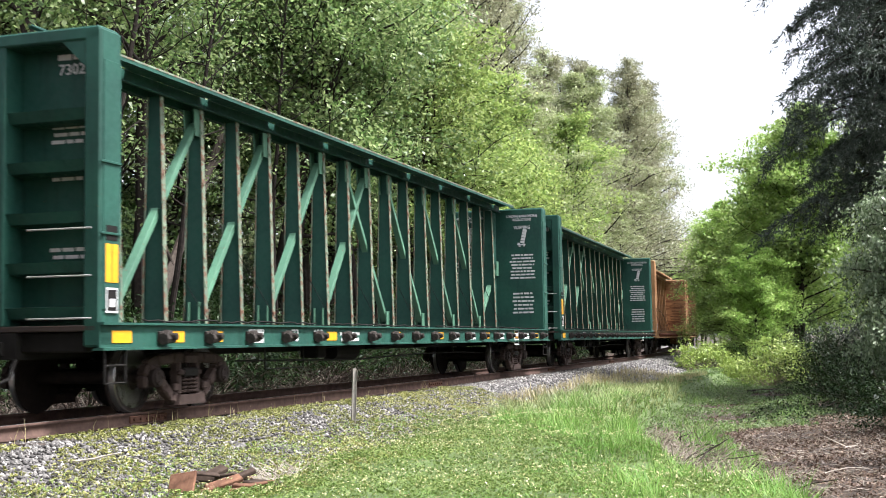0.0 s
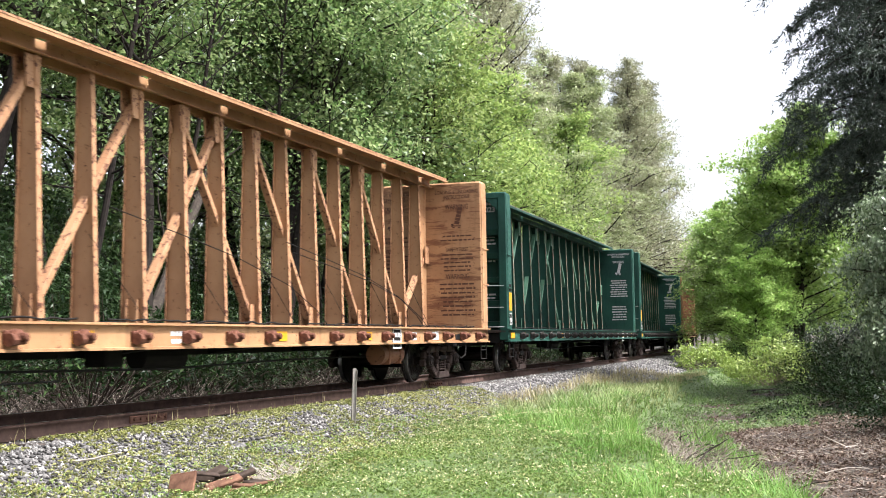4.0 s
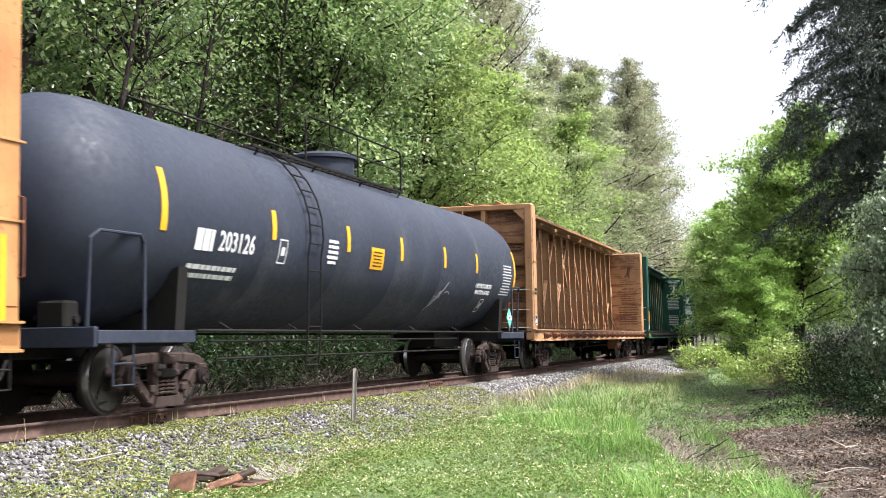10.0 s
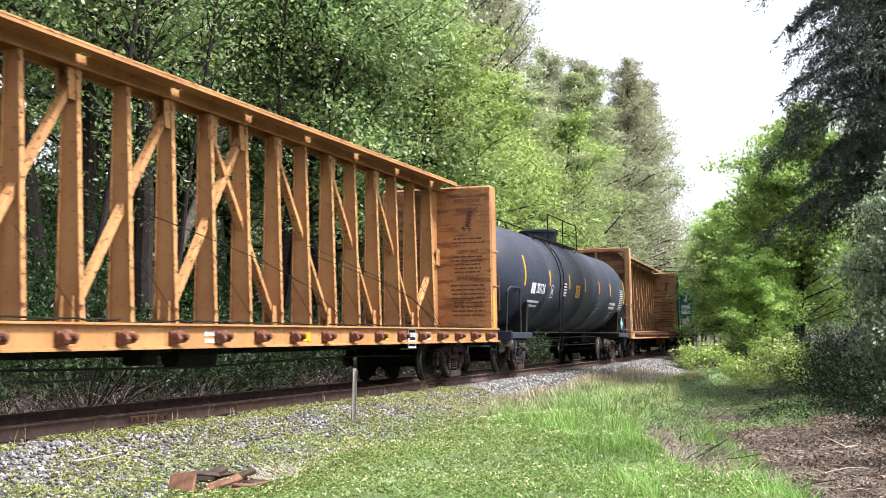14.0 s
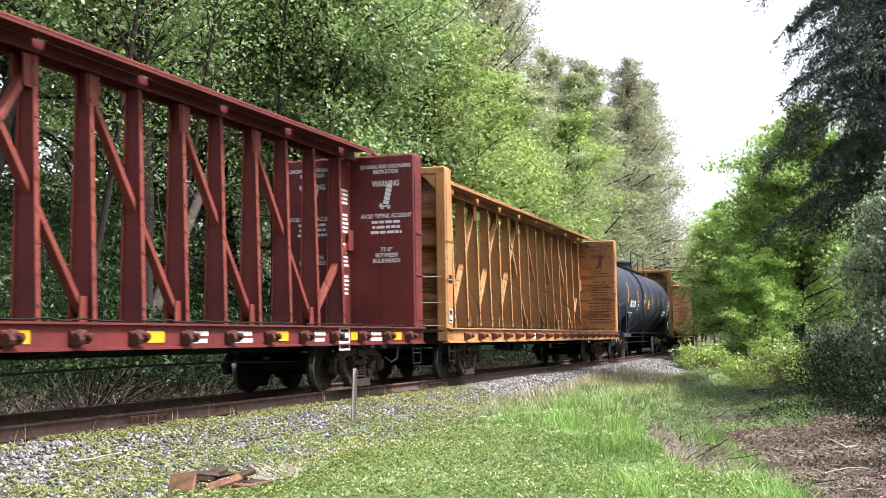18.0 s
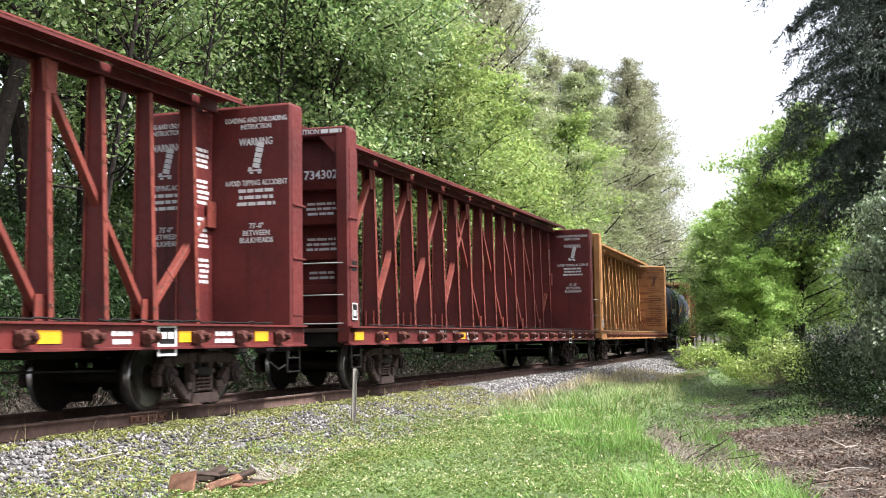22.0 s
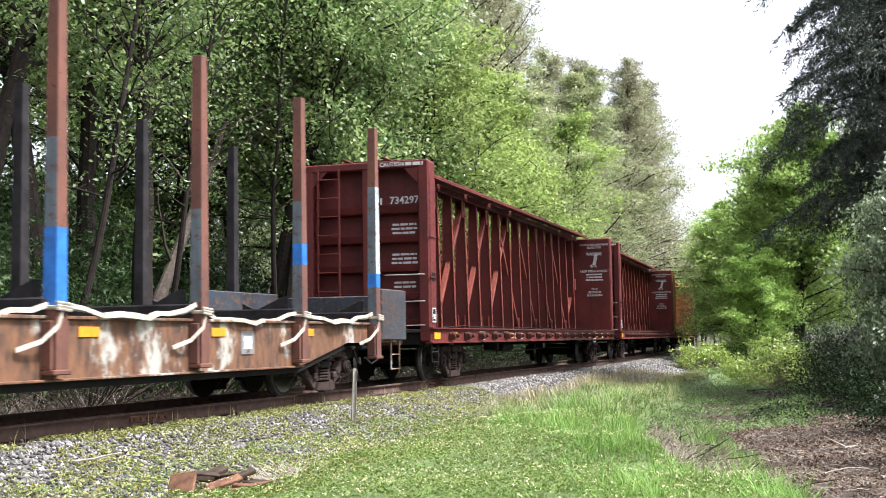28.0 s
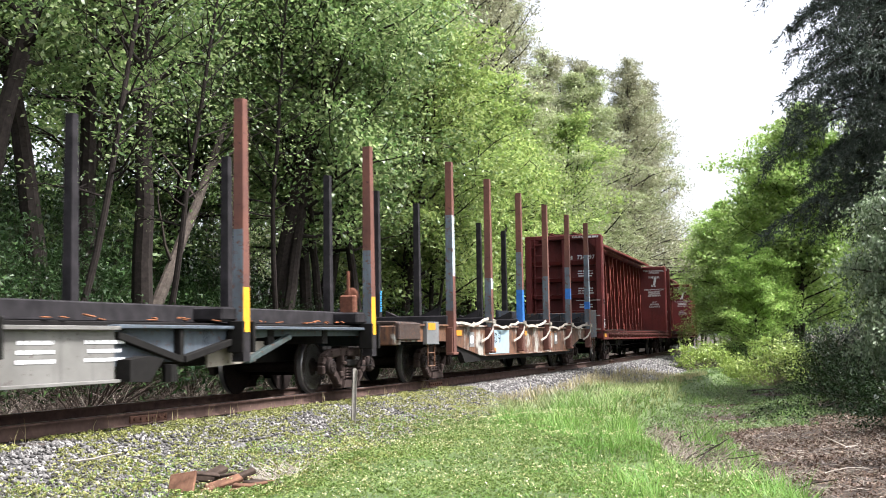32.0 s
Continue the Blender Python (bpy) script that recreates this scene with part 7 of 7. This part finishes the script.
def log_car_grey():
    car = thing("log_car", "worn grey log flatcar with dark stakes and bark scraps", "railcar")
    L = 10.1
    for s in (1, -1):
        g = Geo()
        g.slab([(-1.7, 0.45), (1.7, 0.45), (1.7, 1.08), (-1.7, 1.08)], s * 1.34, s * 1.37)
        g.box(-1.7, 1.7, s * 1.30, s * 1.46, 1.06, 1.11, 0.006)
        g.box(-1.7, 1.7, s * 1.30, s * 1.46, 0.43, 0.47, 0.006)
        part("side_sill", g, FLAT_GREY, car)
        for e in (1, -1):
            g = Geo()
            g.slab([(e * 1.7, 1.08), (e * 4.95, 1.08), (e * 4.95, 0.93), (e * 3.4, 0.66), (e * 1.7, 0.62)], s * 1.26, s * 1.30)
            g.box(e * 1.7, e * L, s * 1.2, s * 1.44, 1.08, 1.13, 0.01)
            part("truss_panel", g, TRUSS_BLUE, car, "dull blue-grey steel panel")
            for x0, z0, x1, z1 in ((1.75, 1.0, 3.2, 0.68), (3.2, 0.64, 3.2, 1.08), (3.3, 0.68, 4.9, 0.96)):
                part("strut", Geo().beam((e * x0, s * 1.36, z0), (e * x1, s * 1.36, z1), 0.1, 0.09), STEEL_DARK, car)
            g = Geo()
            g.slab([(e * 4.95, 1.08), (e * L, 1.16), (e * L, 0.98), (e * 6.2, 0.98), (e * 4.95, 0.93)], s * 1.24, s * 1.28)
            g.beam((e * 5.2, s * 1.3, 0.62), (e * 6.6, s * 1.3, 0.98), 0.1, 0.08)
            part("end_frame", g, END_GREEN, car, "dark green-grey gooseneck frame")
            g = Geo()
            g.slab([(e * 4.2, 0.55), (e * 5.6, 0.60), (e * 6.2, 0.90), (e * 5.0, 0.92), (e * 4.2, 0.78)], s * 1.18, s * 1.22)
            part("gusset_plate", g, CREAM, car, "grimy cream-coloured plate")
            g = Geo()
            g.slab([(e * 1.75, 0.44), (e * 2.2, 0.42), (e * 2.5, 0.70), (e * 2.2, 0.74), (e * 1.75, 0.70)], s * 1.36, s * 1.56)
            g.rod((e * 2.9, s * 1.4, 0.62), (e * 2.9, s * 1.4, 0.40), 0.10)
            part("tie_bracket", g, STEEL_DARK, car)
    g = Geo()
    g.box(-L, L, -1.28, 1.28, 1.08, 1.17, 0.01)
    g.box(-L, L, -0.3, 0.3, 0.55, 1.1, 0.02)
    for k in range(9):
        x = -8.0 + 2.0 * k
        g.box(x - 0.1, x + 0.1, -1.30, 1.30, 0.85, 1.1, 0.01)
    part("underframe", g, STEEL_DARK, car)
    for k, x in enumerate((9.6, 4.75, -0.78, -5.3, -9.8)):
        g = Geo()
        g.box(x - 0.5, x + 0.3, -1.42, 1.42, 1.20, 1.40, 0.03)
        part("bunk", g, STAKE_DARK, car)
        for s in (-1, 1):
            marks = [(0.0, 0.11 if k else 0.10, 4), (0.11 if k else 0.10, 0.28, 5 if s < 0 and k < 2 else 4), (0.28, 0.5, 1 if s < 0 else 4)] if s < 0 else [(0, 1, 4)]
            ob = part("stake", stake_mesh(4.43, 0.62, STAKE_MATS, marks, s < 0), None, car, at=pose(x, s * 1.45, 0, 0, 0, 0 if s < 0 else 180))
            ob["label"] = "tall dark steel stake with a yellow band" if s < 0 and k < 2 else "tall blackened steel stake"
            g = Geo()
            g.box(x - 0.2, x - 0.13, s * 1.33, s * 1.58, 0.75, 1.2, 0.01)
            g.box(x + 0.13, x + 0.2, s * 1.33, s * 1.58, 0.75, 1.2, 0.01)
            part("stake_pocket", g, STEEL_DARK, car)
    for y in (-0.9, 0.9):
        g = Geo()
        g.box(-9.9, 9.6, y - 0.06, y + 0.06, 1.17, 1.42, 0.02)
        part("deck_rail", g, STAKE_DARK, car)
    r = random.Random(5)
    g = Geo()
    for k in range(260):
        x, y = r.uniform(-9.5, 9.6), r.choice((-1, 1)) * r.uniform(0.5, 1.36)
        a = r.uniform(0, 3.14)
        z = 1.19 + r.uniform(0, 0.04)
        g.beam((x, y, z), (x + r.uniform(0.06, 0.3) * math.cos(a), y + r.uniform(0.03, 0.08) * math.sin(a), z + r.uniform(0, 0.03)), 0.05, 0.015)
    tagged(part("bark_scraps", g, BARK_BITS, car, "reddish scraps of bark on the deck"), kind="stuff")
    for e in (1, -1):
        g = Geo()
        g.box(e * (L + 0.03), e * (L - 0.25), -1.36, 1.36, 0.80, 1.2, 0.02)
        part("end_sill", g, END_GREEN, car)
        g = Geo()
        g.box(e * (L - 0.02), e * (L + 0.16), -0.95, -0.65, 1.22, 1.75, 0.03)
        g.rod((e * (L + 0.07), -0.8, 1.0), (e * (L + 0.07), -0.8, 2.2), 0.035)
        g.lathe([(0.16, 0.02), (0.18, 0.12), (0.20, 0.15), (0.22, 0.12), (0.23, 0.03)], "x", 18, (e * L, -0.8, 1.75))
        part("brake_stand", g, RUSTY, car)
        coupler(car, e * (L + 0.03), e)
        for s in (1, -1):
            sill_step(car, e * (L - 0.45), s * 1.36, STEEL_DARK, 0.95, 0.5)
        truck(car, 9.45 if e > 0 else -9.2)
    part("small_print", bars(0.75, 3, 0.045, 0.06, 41, WHITE), None, car, at=facing_side(0.2, -1.374, 0.92))
    part("small_print", bars(0.9, 3, 0.045, 0.06, 42, WHITE), None, car, at=facing_side(1.5, -1.374, 0.92))
    for x in (-4.8, -2.0):
        g = Geo()
        g.box(x - 0.2, x + 0.2, -1.388, -1.374, 0.90, 1.02, 0.002)
        part("reflector", g, AMBER, car)
    return car


CREAM = paint("grimy_cream_paint", (0.27, 0.245, 0.20), (0.17, 0.15, 0.12), (0.06, 0.04, 0.03), 0.6, 0.7)
FLAT_GREY = paint("grimy_beige_grey_paint", (0.17, 0.165, 0.15), (0.10, 0.095, 0.085), (0.05, 0.034, 0.026), 0.6, 0.7)
CHALK = plain("bright_blue_scrawl", (0.05, 0.36, 0.62), 0.7, 0, 0.15)
RUST_BOX = paint("dark_rusty_box", (0.052, 0.034, 0.027), (0.03, 0.022, 0.019), (0.12, 0.07, 0.045), 0.56)
TRUSS_BLUE = paint("dull_blue_grey_steel", (0.085, 0.105, 0.125), (0.05, 0.06, 0.07), (0.08, 0.045, 0.03), 0.58)
END_BOX = paint("scuffed_dark_blue_steel", (0.030, 0.046, 0.062), (0.018, 0.020, 0.024), (0.11, 0.055, 0.03), 0.53)
END_GREEN = paint("dark_green_grey_steel", (0.06, 0.085, 0.08), (0.035, 0.045, 0.045), (0.10, 0.05, 0.03), 0.58)
PALE_PATCH = plain("fresh_pale_blue_paint", (0.29, 0.39, 0.44), 0.5, 0, 0.1, 5)
blue_flat = log_car_blue()
enter(blue_flat, F1, 7.15)
grey_flat = log_car_grey()
enter(grey_flat, F2, 9.2)

# ---- motion of the train ----
def motions():
    steps = [i * 0.8 for i in range(41)]
    for car, u, half in TRAIN:
        walk(car, [(t, car_pose(u, t, half)) for t in steps])
    spins = [i * 4 / 30 for i in range(241)]
    for car, u, half in TRAIN:
        for axle in [o for o in car.children_recursive if o.name.startswith("wheelset")]:
            base = axle.matrix_basis.copy()
            walk(axle, [(t, base @ Matrix.Rotation((run(t) - run(0)) / 0.457, 4, "Y")) for t in spins])


motions()
